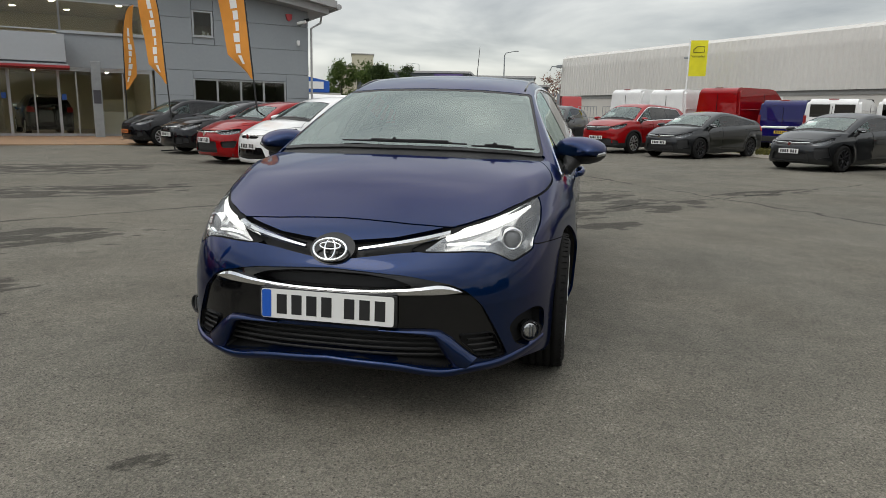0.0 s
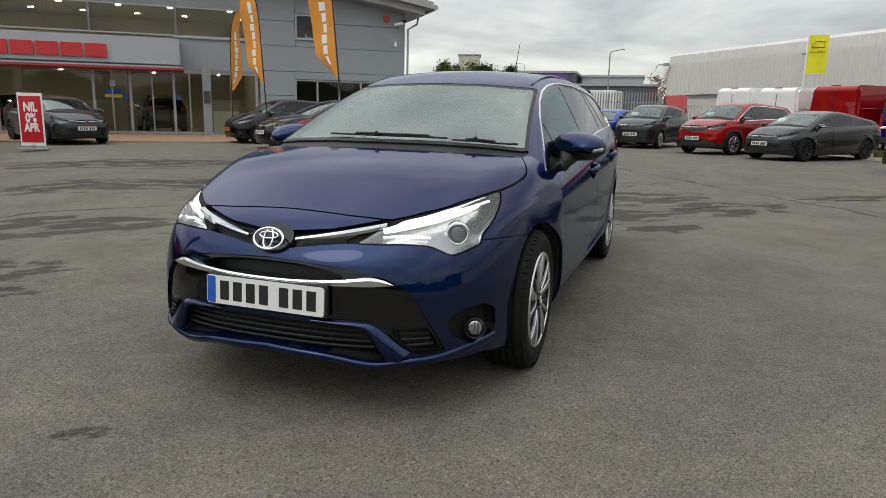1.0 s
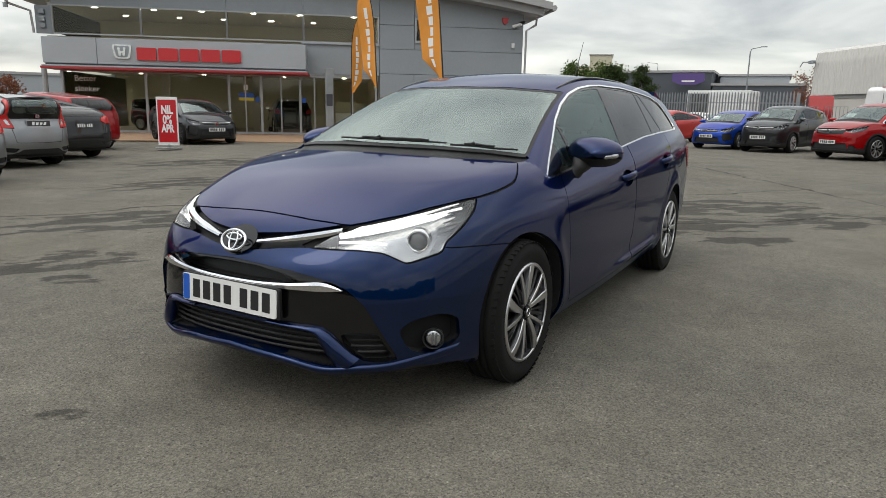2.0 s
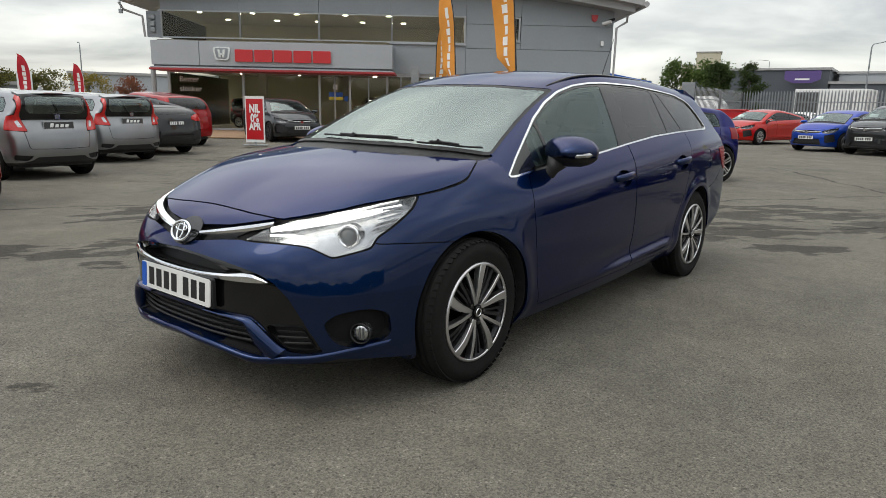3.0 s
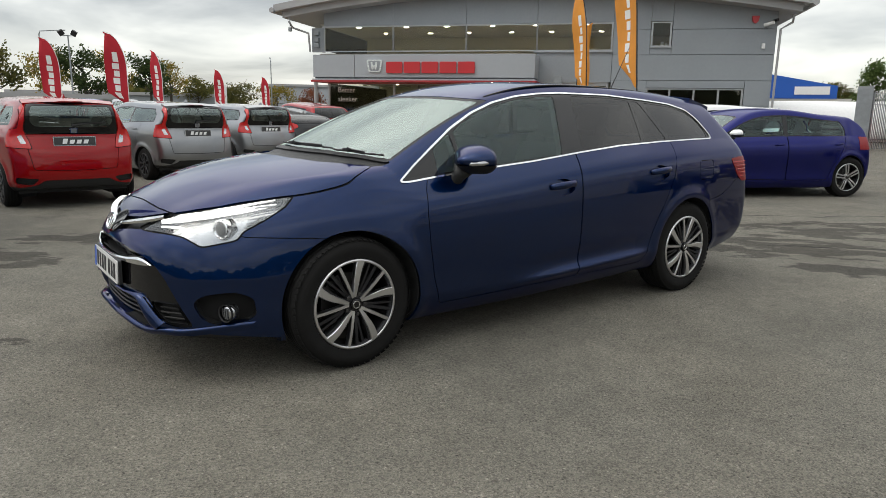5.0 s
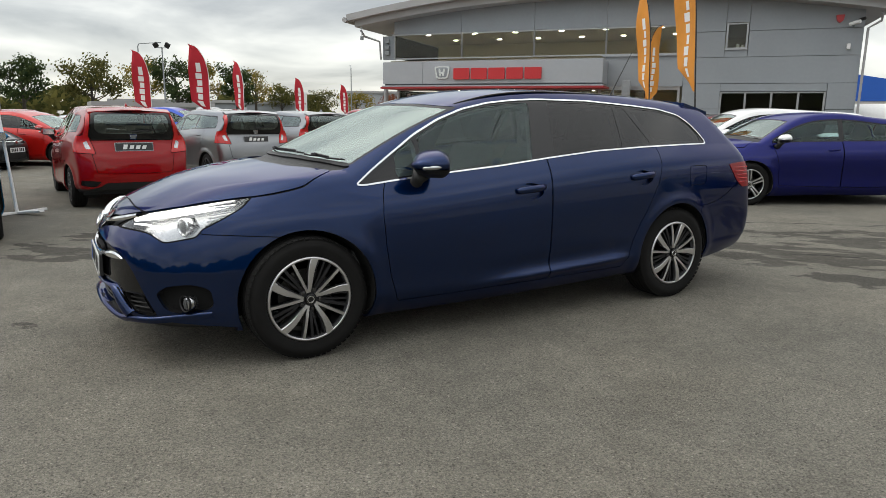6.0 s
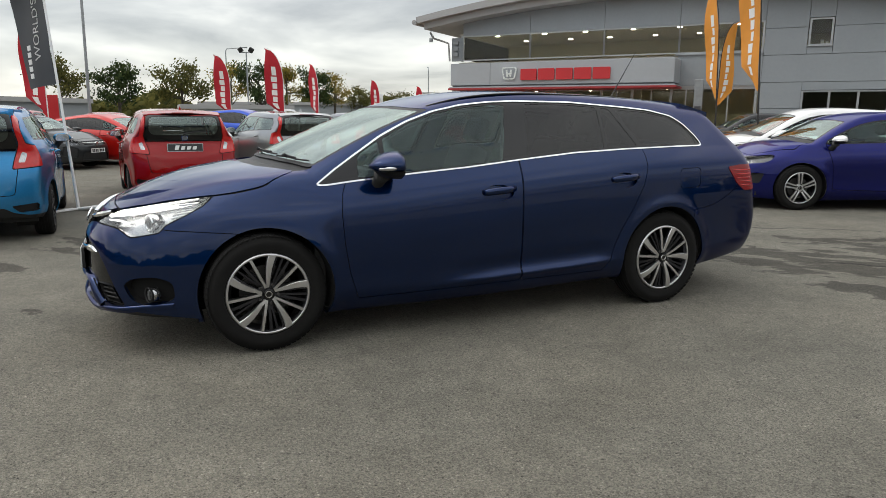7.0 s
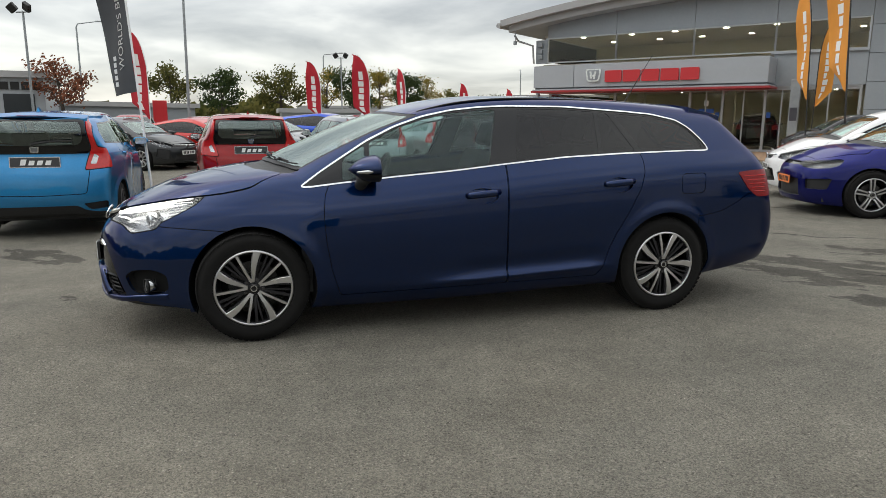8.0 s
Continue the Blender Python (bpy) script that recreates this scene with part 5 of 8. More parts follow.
        bmesh.ops.transform(bm, matrix=Matrix.Translation((0.737 * side, -0.592, 0.346)) @ Matrix.Rotation(radians(24 * side), 4, "Z"), verts=bm.verts)
        part("fog_lamp", bm, LAMP_SILVER, fog, "clear round fog lamp", smooth=True)
        ring = lathe([(0.006, 0.038), (-0.006, 0.042), (-0.010, 0.041), (-0.006, 0.037)], n=28, axis="y", close=True)
        bmesh.ops.transform(ring, matrix=Matrix.Translation((0.737 * side, -0.592, 0.346)) @ Matrix.Rotation(radians(24 * side), 4, "Z"), verts=ring.verts)
        part("fog_bezel", ring, BLACK_PLASTIC, fog, smooth=True)
        for k in (-0.014, 0.0, 0.014):
            rib = tube([((0.737 + k) * side, -0.596 + abs(k) * 0.3, 0.322), ((0.737 + k) * side, -0.600 + abs(k) * 0.3, 0.346), ((0.737 + k) * side, -0.596 + abs(k) * 0.3, 0.370)], 0.004, 6)
            part("fog_rib", rib, LAMP_GREY, fog)
        # headlamp
        hl = new("headlamp")
        hl.parent = car
        part("lamp_lens", sk.mesh(("headlamp_lens",), side, push=-0.001, edge=0.012), GLASS_LAMP, hl).visible_shadow = False
        part("lamp_housing", sk.mesh(("headlamp_lens",), side, push=-0.055, edge=-0.05), LAMP_SILVER, hl)
        bm = lathe([(0.05, 0.046), (-0.008, 0.046), (-0.012, 0.043), (-0.012, 0.037), (0.0, 0.036)], n=32, axis="y")
        tm = Matrix.Translation((0.645 * side, -0.563, 0.712)) @ Matrix.Rotation(radians(24 * side), 4, "Z")
        bmesh.ops.transform(bm, matrix=tm, verts=bm.verts)
        part("projector_ring", bm, CHROME, hl, smooth=True)
        bm = lathe([(0.005, 0.036), (-0.004, 0.033), (-0.012, 0.024), (-0.016, 0.012), (-0.017, 0.0)], n=28, axis="y")
        bmesh.ops.transform(bm, matrix=tm, verts=bm.verts)
        part("projector_lens", bm, LAMP_GREY, hl, smooth=True)
        strips = [((0.418, -0.772, 0.737), (0.50, -0.700, 0.757), (0.58, -0.600, 0.776), (0.65, -0.470, 0.797), (0.695, -0.335, 0.819))]
        for line in strips:
            part("daytime_light", tube([(x * side, y + 0.014, z - 0.004) for x, y, z in line], [0.010, 0.016, 0.016, 0.012, 0.005], 8), LED_WHITE, hl, smooth=True)
        part("daytime_light", tube([(x * side, y + 0.02, z) for x, y, z in ((0.42, -0.785, 0.712), (0.50, -0.730, 0.713), (0.57, -0.685, 0.705))], [0.004, 0.006, 0.004], 8), LED_WHITE, hl, smooth=True)
        for k in range(6):
            u = k / 5
            part("lamp_rib", tube([((0.675 + 0.01 * u) * side, -0.47 + 0.05 * u, 0.715 + 0.018 * k), ((0.718 + 0.004 * u) * side, -0.36 + 0.04 * u, 0.745 + 0.014 * k)], 0.004, 6), LAMP_SILVER, hl)
        tail = part("tail_lamp", sk.mesh(("tail_lamp",), side, push=0.004, edge=0.02), LAMP_RED, car, "red tail lamp")
        for z in (0.805, 0.832, 0.859, 0.886, 0.915):
            y0 = 3.42 - (z - 0.80) * 0.75
            part("lamp_rib", tube([((sh.flank(y, z) + 0.001) * side, y, z) for y in np.linspace(y0, 3.52, 6)], 0.0045, 6), LAMP_CORAL, tail)
        part("fuel_flap", sk.mesh(("fuel_flap",), side, push=-0.001, edge=0.008), PAINT_BLUE, car) if side > 0 else part("rear_wing_panel", sk.mesh(("fuel_flap",), side), PAINT_BLUE, car)
        part("window_trim", sk.mesh(("window_trim",), side, push=0.004, edge=0.012), CHROME, car, "bright chrome window surround")
        part("window_pillar", sk.mesh(("pillar",), side, push=-0.002, edge=0.008), BLACK_GLOSS, car)
        for door, labels, hy, hz in (("front_door", ("quarter_glass", "front_glass"), 1.385, 0.822), ("rear_door", ("rear_glass", "rear_vent_glass"), 2.318, 0.872)):
            d = part(door, sk.mesh((door,), side, edge=0.014), PAINT_BLUE, car)
            for lab in labels:
                part("door_window", sk.mesh((lab,), side, push=-0.004), GLASS_CLEAR if "front" in lab or "quarter" in lab else GLASS_DARK, d).visible_shadow = False
            hx = float(sh.half_width(np.array([hy]), np.array([hz]))[0])
            grip = tube([(hx - 0.008, hy - 0.105, hz + 0.012), (hx + 0.016, hy - 0.08, hz + 0.014), (hx + 0.028, hy, hz + 0.019), (hx + 0.022, hy + 0.07, hz + 0.022), (hx - 0.004, hy + 0.115, hz + 0.024)], [0.010, 0.013, 0.014, 0.014, 0.011], 10)
            if side < 0:
                for b in (grip,):
                    bmesh.ops.scale(b, vec=(-1, 1, 1), verts=b.verts)
                    bmesh.ops.reverse_faces(b, faces=b.faces)
            for v in grip.verts:
                v.co.z = hz + 0.016 + (v.co.z - hz - 0.016) * 1.6
            part("handle_cup", sk.mesh((door + "_cup",), side, push=-0.026, edge=-0.024), PAINT_BLUE, d)
            part("door_handle", grip, PAINT_BLUE, d, smooth=True)
        part("rear_side_window", sk.mesh(("side_glass",), side, push=-0.004), GLASS_DARK, car).visible_shadow = False
        door_mirror(car, side, PAINT_BLUE)
        # roof rail
        rail = []
        for y in np.linspace(1.05, 3.0, 26):
            w = 0.535 - 0.03 * max(0, (y - 2.2))
            rail.append((w * side, y, float(sh.top(np.array([w]), np.array([y]))[0]) - 0.007 + 0.004 * min(1, (y - 1.05) / 0.25, (3.0 - y) / 0.25)))
        part("roof_rail", tube(rail, 0.0065, 8), BLACK_GLOSS, car, "black roof rail", smooth=True)
        for hub in HERO["hubs"]:
            wheel(car, (0.868 * side, hub, 0.325), side, 1.44 if hub < 1 else 1.20)
        part("mud_flap", prism(rounded([(0.60 * side, 0.20), (0.84 * side, 0.20), (0.85 * side, 0.34), (0.60 * side, 0.34)], 0.02), 0.01, "xz", 0.365), BLACK_PLASTIC, car)
    for hub in HERO["hubs"]:
        arch_liner(sh, hub, 0.325, 0.362, car)
    # chrome: lower garnish and two strips beside the badge
    def on_nose(x, z):
        return float(sh.nose(np.array([z]))[0] + sh.sweep(np.array([abs(x)]))[0] * HERO["sweep_k"](z))

    # the bumper's lower ledge, lit from above, and the slanting blades beside the lower grille
    level = spline([(0.0, 0.290), (0.12, 0.284), (0.30, 0.270), (0.44, 0.249), (0.54, 0.262), (0.64, 0.268), (0.70, 0.280), (0.76, 0.292), (0.80, 0.300)])
    ledge, rows = bmesh.new(), []
    for x in np.linspace(-0.785, 0.785, 73):
        z = float(level(abs(x)))
        y = on_nose(x, z)
        rows.append([ledge.verts.new((x, y + dy, z + dz)) for dy, dz in ((0.075, 0.018), (0.020, 0.010), (-0.008, 0.004), (-0.016, -0.004), (-0.014, -0.014), (0.004, -0.030))])
    for p, q in zip(rows, rows[1:]):
        for k in range(5):
            ledge.faces.new((p[k], q[k], q[k + 1], p[k + 1]))
    bmesh.ops.recalc_face_normals(ledge, faces=ledge.faces)
    part("bumper_ledge", ledge, PAINT_BLUE, car, smooth=True)
    for side in (1, -1):
        line = [(0.20, 0.4085, 0.004), (0.30, 0.404, 0.007), (0.37, 0.400, 0.012), (0.412, 0.392, 0.018), (0.438, 0.365, 0.026), (0.468, 0.325, 0.034), (0.498, 0.287, 0.040), (0.525, 0.262, 0.044)]
        blade, rows = bmesh.new(), []
        for i, (x, z, w) in enumerate(line):
            a, b = line[max(i - 1, 0)], line[min(i + 1, len(line) - 1)]
            tx, tz = b[0] - a[0], b[1] - a[1]
            size = math.hypot(tx, tz)
            nx, nz = -tz / size, tx / size
            row = []
            for k, out in ((-1.0, -0.03), (-0.92, 0.004), (-0.25, 0.017), (0.15, 0.018), (0.95, 0.003), (1.0, -0.03)):
                px, pz = x + nx * w * k, z + nz * w * k
                row.append(blade.verts.new((px * side, on_nose(px, pz) - out, pz)))
            rows.append(row)
        for p, q in zip(rows, rows[1:]):
            for k in range(5):
                blade.faces.new((p[k], q[k], q[k + 1], p[k + 1]))
        bmesh.ops.recalc_face_normals(blade, faces=blade.faces)
        part("bumper_blade", blade, PAINT_BLUE, car, smooth=True)
    garnish = bmesh.new()
    top = spline([(0.0, 0.553), (0.145, 0.556), (0.252, 0.562), (0.355, 0.572), (0.436, 0.577), (0.497, 0.553)])
    bot = spline([(0.0, 0.534), (0.145, 0.537), (0.252, 0.541), (0.355, 0.543), (0.436, 0.545), (0.497, 0.550)])
    rows = []
    for x in np.linspace(-0.497, 0.497, 61):
        a, b = float(top(abs(x))), float(bot(abs(x)))
        y = on_nose(x, 0.55)
        rows.append([garnish.verts.new(p) for p in ((x, y + 0.03, a), (x, y - 0.002, a), (x, y - 0.007, (a * 2 + b) / 3), (x, y - 0.004, b), (x, y + 0.03, b))])
    for p, q in zip(rows, rows[1:]):
        for k in range(4):
            garnish.faces.new((p[k], q[k], q[k + 1], p[k + 1]))
    part("grille_garnish", garnish, CHROME, car, "bright chrome strip")
    for side in (1, -1):
        bm = bmesh.new()
        rows = []
        for u in np.linspace(0, 1, 16):
            x = 0.105 + 0.325 * u
            a, b = 0.704 + 0.058 * u + 0.004 * u * u, 0.689 + 0.046 * u + 0.014 * u**6
            y = on_nose(x, (a + b) / 2) + 0.002
            rows.append([bm.verts.new((x * side, yy, z)) for yy, z in ((y + 0.03, a), (y, a), (y - 0.004, (a + b) / 2), (y + 0.001, b), (y + 0.03, b))])
        for p, q in zip(rows, rows[1:]):
            for k in range(4):
                bm.faces.new((p[k], q[k], q[k + 1], p[k + 1]))
        if side < 0:
            bmesh.ops.reverse_faces(bm, faces=bm.faces)
        part("grille_strip", bm, CHROME, car, "bright chrome strip")
    badge = new("badge")
    badge.parent = car
    badge.matrix_basis = pose(0, -0.893, 0.693, -24)
    for rx, rz, cz, r in ((0.064, 0.041, 0.0, 0.0060), (0.020, 0.038, 0.001, 0.0045), (0.040, 0.013, 0.014, 0.0042)):
        pts = [(rx * math.cos(a), -0.004, cz + rz * math.sin(a)) for a in np.linspace(0, 2 * math.pi, 41)]
        part("badge_ring", tube(pts, r, 8, False), CHROME, badge, smooth=True)
    number_plate(car, -0.934, 0.482, tilt=-3)
    part("plate_frame", prism(rounded([(-0.27, 0.421), (0.27, 0.421), (0.27, 0.541), (-0.27, 0.541)], 0.012), 0.014, "xz", -0.932), BLACK_PLASTIC, car)
    # spoiler, aerial, wipers
    sp = []
    for u in np.linspace(0, 1, 6):
        ring = []
        for sgn, drop in ((1, 0.0), (-1, 0.034 + 0.03 * (1 - u))):
            for x in np.linspace(-0.60 * sgn, 0.60 * sgn, 17):
                ring.append((x, 3.0 + 0.40 * u - 0.15 * (x / 0.60)**2 * u, 1.418 - 0.058 * u - 0.10 * x * x - drop))
        sp.append(ring)
    part("rear_spoiler", loft_ring(sp), PAINT_BLUE, car, smooth=False)
    part("aerial", tube([(-0.05, 2.85, 1.41), (-0.05, 2.87, 1.44), (-0.06, 3.10, 1.80)], [0.012, 0.005, 0.002], 8), BLACK_PLASTIC, car, "thin black roof aerial")
    wiper(car, [(0.47, 0.20), (0.56, 0.23), (0.66, 0.285), (0.50, 0.215), (0.36, 0.165), (0.33, 0.155)][:3] + [], sh)
    wiper(car, [(-0.03, 0.12), (0.10, 0.125), (0.24, 0.145), (0.33, 0.165)], sh)
    wiper(car, [(-0.03, 0.12), (-0.16, 0.135), (-0.33, 0.175)], sh)
    wiper(car, [(0.47, 0.20), (0.42, 0.18), (0.355, 0.16)], sh)
    # cabin
    part("cabin_lining", sk.mesh(("front_door", "rear_door", "gap", "pillar"), push=-0.055), CABIN, car)
    part("headliner", sk.mesh(("body", "rear_bumper"), push=-0.03), CABIN, car)
    part("cabin_floor", box(1.5, 2.5, 0.05, (0, 1.75, 0.27)), CABIN, car)
    part("bulkhead", box(1.45, 0.06, 0.72, (0, 0.32, 0.25)), CABIN, car)
    part("dashboard", prism(rounded([(0.30, 0.60), (0.78, 0.60), (0.86, 0.80), (0.80, 0.94), (0.66, 0.965), (0.30, 0.99)], 0.05), 1.36, "yz", -0.68, 0.02), CABIN, car)
    wheel_ring = [(-0.37 + 0.185 * math.cos(a), 0.96 + 0.07 * math.sin(a), 0.86 + 0.17 * math.sin(a)) for a in np.linspace(0, 2 * math.pi, 33)]
    part("steering_wheel", tube(wheel_ring, 0.015, 8, False), CABIN, car, smooth=True)
    part("steering_boss", box(0.20, 0.05, 0.12, (-0.37, 0.95, 0.80), 0.02), CABIN, car)
    for x in (-0.37, 0.37):
        seat(car, x, 1.42)
    for x in (-0.42, 0.0, 0.42):
        seat(car, x, 2.25, 0.44, 0.42, 18)
    part("rear_view_mirror", box(0.24, 0.03, 0.065, (0, 0.80, 1.245), 0.012), BLACK_PLASTIC, car)
    part("screen_sensor", box(0.13, 0.10, 0.02, (0, 0.86, 1.285), 0.006, Matrix.Rotation(radians(24), 4, "X")), BLACK_PLASTIC, car)
    part("parking_card", box(0.075, 0.003, 0.045, (0.50, 0.93, 1.285), 0, Matrix.Rotation(radians(-62), 4, "X")), PLATE_WHITE, car)
    return car


hero_car(Matrix.Identity(4))


# ---- the other parked cars: one builder, a shape for each kind ----
FAR_ROW = "cars parked along the verge"


def car_spec(L, W, H, wb, fo, nose_h, cowl, base, slope, belt, roof_drop, hatch, tail_z, wheel_r=0.31, clear=0.17, bow=0.26, crown=0.09):
    """The sizes that make a body: length, width, height, wheelbase, front overhang, bonnet and belt heights, screen foot and slope."""
    yn, ye, k, q = -fo, L - fo, W / 1.804, L / 4.80
    hy = base - yn
    return dict(
        hood=[(yn - 0.03, nose_h - 0.15), (yn + 0.06, nose_h - 0.04), (yn + 0.16, nose_h + 0.02), (yn + hy * 0.5, nose_h + (cowl - nose_h) * 0.64), (base, cowl), (base + 0.4, cowl + 0.035)],
        screen=(cowl + 0.01, base + 0.03, slope, 0.05), brow=0.20, bow=bow, crown=crown, hood_bow=0.18, hood_crown=0.08,
        roof=[(base + 0.4, H - 0.07), (base + 1.0, H - 0.012), (base + 1.6, H), (hatch - 0.7, H - roof_drop * 0.45), (hatch, H - roof_drop), (hatch + 0.4, H - roof_drop - 0.07)],
        belt=[(yn, belt[0] - 0.08), (0.3, belt[0]), (wb * 0.6, belt[0] + (belt[1] - belt[0]) * 0.62), (wb + 0.3, belt[1]), (ye, belt[1] + 0.01)],
        plan=[(yn - 0.02, 0.64 * k), (yn + 0.35, 0.81 * k), (yn + 0.65, 0.868 * k), (0.1, 0.888 * k), (wb * 0.5, 0.902 * k), (wb - 0.1, 0.898 * k), (ye - 0.6, 0.865 * k), (ye - 0.2, 0.82 * k), (ye + 0.02, 0.75 * k)],
        profile=[(-1.2, 0.012), (-0.70, 0.012), (-0.55, 0.014), (-0.38, 0.004), (-0.25, 0.002), (-0.16, 0.012), (-0.09, 0.034), (-0.04, 0.060), (0.0, 0.085)],
        lean=(0.40 * k, 0.22), flare=0.014, arch=wheel_r + 0.035, hubs=(0.0, wb), hub_z=wheel_r - 0.008, tuck=0.07,
        nose=[(0.1, yn + 0.13), (0.18, yn + 0.05), (0.26, yn + 0.01), (0.40, yn), (0.55, yn + 0.005), (nose_h - 0.12, yn + 0.02), (nose_h - 0.05, yn + 0.06), (nose_h, yn + 0.12), (nose_h + 0.05, yn + 0.22), (nose_h + 0.3, yn + 0.75)],
        sweep=[(0.0, 0.0), (0.2 * k, 0.006), (0.36 * k, 0.030), (0.5 * k, 0.075), (0.6 * k, 0.13), (0.7 * k, 0.24), (0.76 * k, 0.36), (0.82 * k, 0.57), (0.88 * k, 0.9)],
        sweep_k=lambda z: 1.0 + 0.2 * np.clip((z - 0.5) / 0.3, 0, 1),
        tail=[(0.1, ye - 0.14), (0.26, ye - 0.05), (0.42, ye), (0.58, ye), (tail_z - 0.12, ye - 0.05), (tail_z, ye - 0.09), ((tail_z + H - roof_drop) / 2, (ye - 0.09 + hatch + 0.1) / 2 + 0.06), (H - roof_drop, hatch + 0.06), (H + 0.1, hatch - 0.16)],
        tail_sweep=0.16, low=[(yn, clear + 0.03), (yn + 0.4, clear), (wb * 0.5, clear), (wb, clear + 0.03), (ye, clear + 0.10)],
        round=(0.10, 0.06, 0.07), spine=(0.05, wb + 0.15, 0.62), size=(L, W, H, wb, fo), cowl=cowl, base=base, nose_h=nose_h, hatch=hatch, tail_z=tail_z, r=wheel_r, drop=roof_drop)


def dlo_outline(sh, p, y0, y1, top_gap=0.085, cut=0.30):
    """The outline of the side windows: belt line below, roof edge above, slanted behind."""
    W = p["size"][1]
    ys = np.linspace(y0, y1, 26)
    xs = np.full(len(ys), 0.62 * W / 1.8)
    zt = np.minimum(sh.top(xs, ys) - top_gap, 9)
    zb = sh.belt(ys)
    zt = np.minimum(zt, zb + np.maximum((y1 - ys) / cut, 0.02) * 0.36)
    ok = zt > zb + 0.012
    return [(float(y), float(z)) for y, z in zip(ys[ok], zt[ok])] + [(float(y), float(z)) for y, z in zip(ys[ok][::-1], zb[ok][::-1])]


def build_car(name, p, colour, m, label, group="", step=0.035, pillars=(1.0, 1.95), glass_rear=None, lamps="hatch", trim=None, style="ten", plate="front", rails=False, wheel_dark=False,
              badge=True, dark_sill=False, roof=None, seats=True, wing=False, fine=False):
    car = thing(name, m, label, "van" if name.endswith("van") else "car", group)
    L, W, H, wb, fo = p["size"]
    yn, ye, k, nz = -fo, L - fo, W / 1.804, p["nose_h"]
    sh = Shape(p)
    sk = Skin(sh, step)
    hz, r = p["hub_z"], p["r"]
    for hub in p["hubs"]:
        sk.cut(outline("yz", ellipse(hub, hz, p["arch"], p["arch"], 40), 0, lambda v: v[:, 0] > 0.35), "open")
    # glass
    y1 = p.get("dlo_end", p["hatch"] - 0.02)
    dlo = dlo_outline(sh, p, p["base"] + 0.12, y1)
    if trim:
        sk.cut(outline("yz", dlo, 0.016), "trim")
    sk.cut(outline("yz", dlo), "pillar", ("body", "trim"))
    inner = outline("yz", dlo, -0.018)
    edges = [p["base"], *pillars, 9.0]
    for i, (a, b) in enumerate(zip(edges, edges[1:])):
        ga, gb = a + (0.035 if i else 0), b - 0.035
        sk.cut(lambda v, a=ga, b=gb: np.maximum(inner(v), np.maximum(a + 0.10 * (v[:, 2] - 1.1) - v[:, 1], v[:, 1] - b - 0.10 * (v[:, 2] - 1.1))), f"glass{i}", ("pillar",))
    base, rise = p["base"], (H - p["cowl"] - 0.10) / p["screen"][2]
    scr = [(-0.3, base + 0.07), (0.40 * k, base + 0.09 + 0.05), (0.70 * k, base + 0.07 + p["bow"] * 0.49 * k), (0.57 * k, base + rise + 0.10), (-0.3, base + rise + 0.02)]
    up = lambda v: v[:, 2] > p["cowl"] - 0.05
    sk.cut(outline("xy", rounded(scr, 0.03), 0.0, up), "screen_border")
    sk.cut(outline("xy", rounded(scr, 0.03), -0.03, up), "windscreen", ("screen_border",))
    sk.cut(outline("xy", [(-0.3, base - 0.03), (0.5 * k, base + 0.04), (0.72 * k, base + 0.13), (0.70 * k, base + 0.20), (-0.3, base + 0.09)], 0, up), "cowl")
    back = lambda v: v[:, 1] > p["hatch"] - 0.55
    rz0, rz1 = p["tail_z"] + 0.03, H - p["drop"] - 0.055
    rear = p.get("rear_glass", [(-0.3, rz0), (0.60 * k, rz0), (0.66 * k, rz0 + 0.06), (0.555 * k, rz1), (-0.3, rz1 + 0.015)])
    if "rear_surround" in p:
        sk.cut(outline("xz", rounded(p["rear_surround"], 0.015), 0, back), "rear_surround")
    sk.cut(outline("xz", rounded(rear, 0.03), 0, back), "rear_glass", ("rear_surround",) if "rear_surround" in p else ("body",))
    # lamps and openings
    hl = p.get("headlamp", [(yn + 0.10, nz - 0.10), (yn + 0.15, nz - 0.03), (yn + 0.34, nz + 0.03), (yn + 0.66, nz + 0.09), (yn + 0.60, nz + 0.02), (yn + 0.42, nz - 0.07), (yn + 0.20, nz - 0.13)])
    sk.cut(outline("yz", rounded(hl, 0.02), 0.0, lambda v: v[:, 0] > 0.30), "headlamp")
    tl = p.get("tail_lamp", [(0.56 * k, p["tail_z"] - 0.20), (1.2, p["tail_z"] - 0.16), (1.2, p["tail_z"] + 0.06), (0.60 * k, p["tail_z"] + 0.0)])
    far_back = lambda v: v[:, 1] > ye - p.get("tail_deep", 0.42)
    sk.cut(outline("xz", rounded(tl, 0.015), 0.009 if "lamp_mat" in p else 0.0, far_back), "gap")
    sk.cut(outline("xz", rounded(tl, 0.015), 0, far_back), "tail_lamp", ("gap",))
    if "tail_clear" in p:
        sk.cut(outline("xz", p["tail_clear"], 0, lambda v: v[:, 1] > ye - 0.5), "tail_clear", ("tail_lamp",))
    bon = [(-0.3, yn + 0.20), (0.48 * k, yn + 0.24), (0.62 * k, yn + 0.42), (0.74 * k, yn + 0.72), (0.76 * k, base - 0.10), (0.69 * k, base + 0.10), (-0.3, base - 0.03)]
    sk.panel("xy", rounded(bon, 0.03), "bonnet", 0.004, where=lambda v: v[:, 2] > nz - 0.12)
    fw = lambda v: v[:, 1] < yn + 0.5
    sk.cut(outline("xz", rounded(p.get("grille", [(-0.3, nz - 0.02), (0.50 * k, nz - 0.03), (0.44 * k, nz - 0.16), (-0.3, nz - 0.17)]), 0.02), 0, fw), "grille")
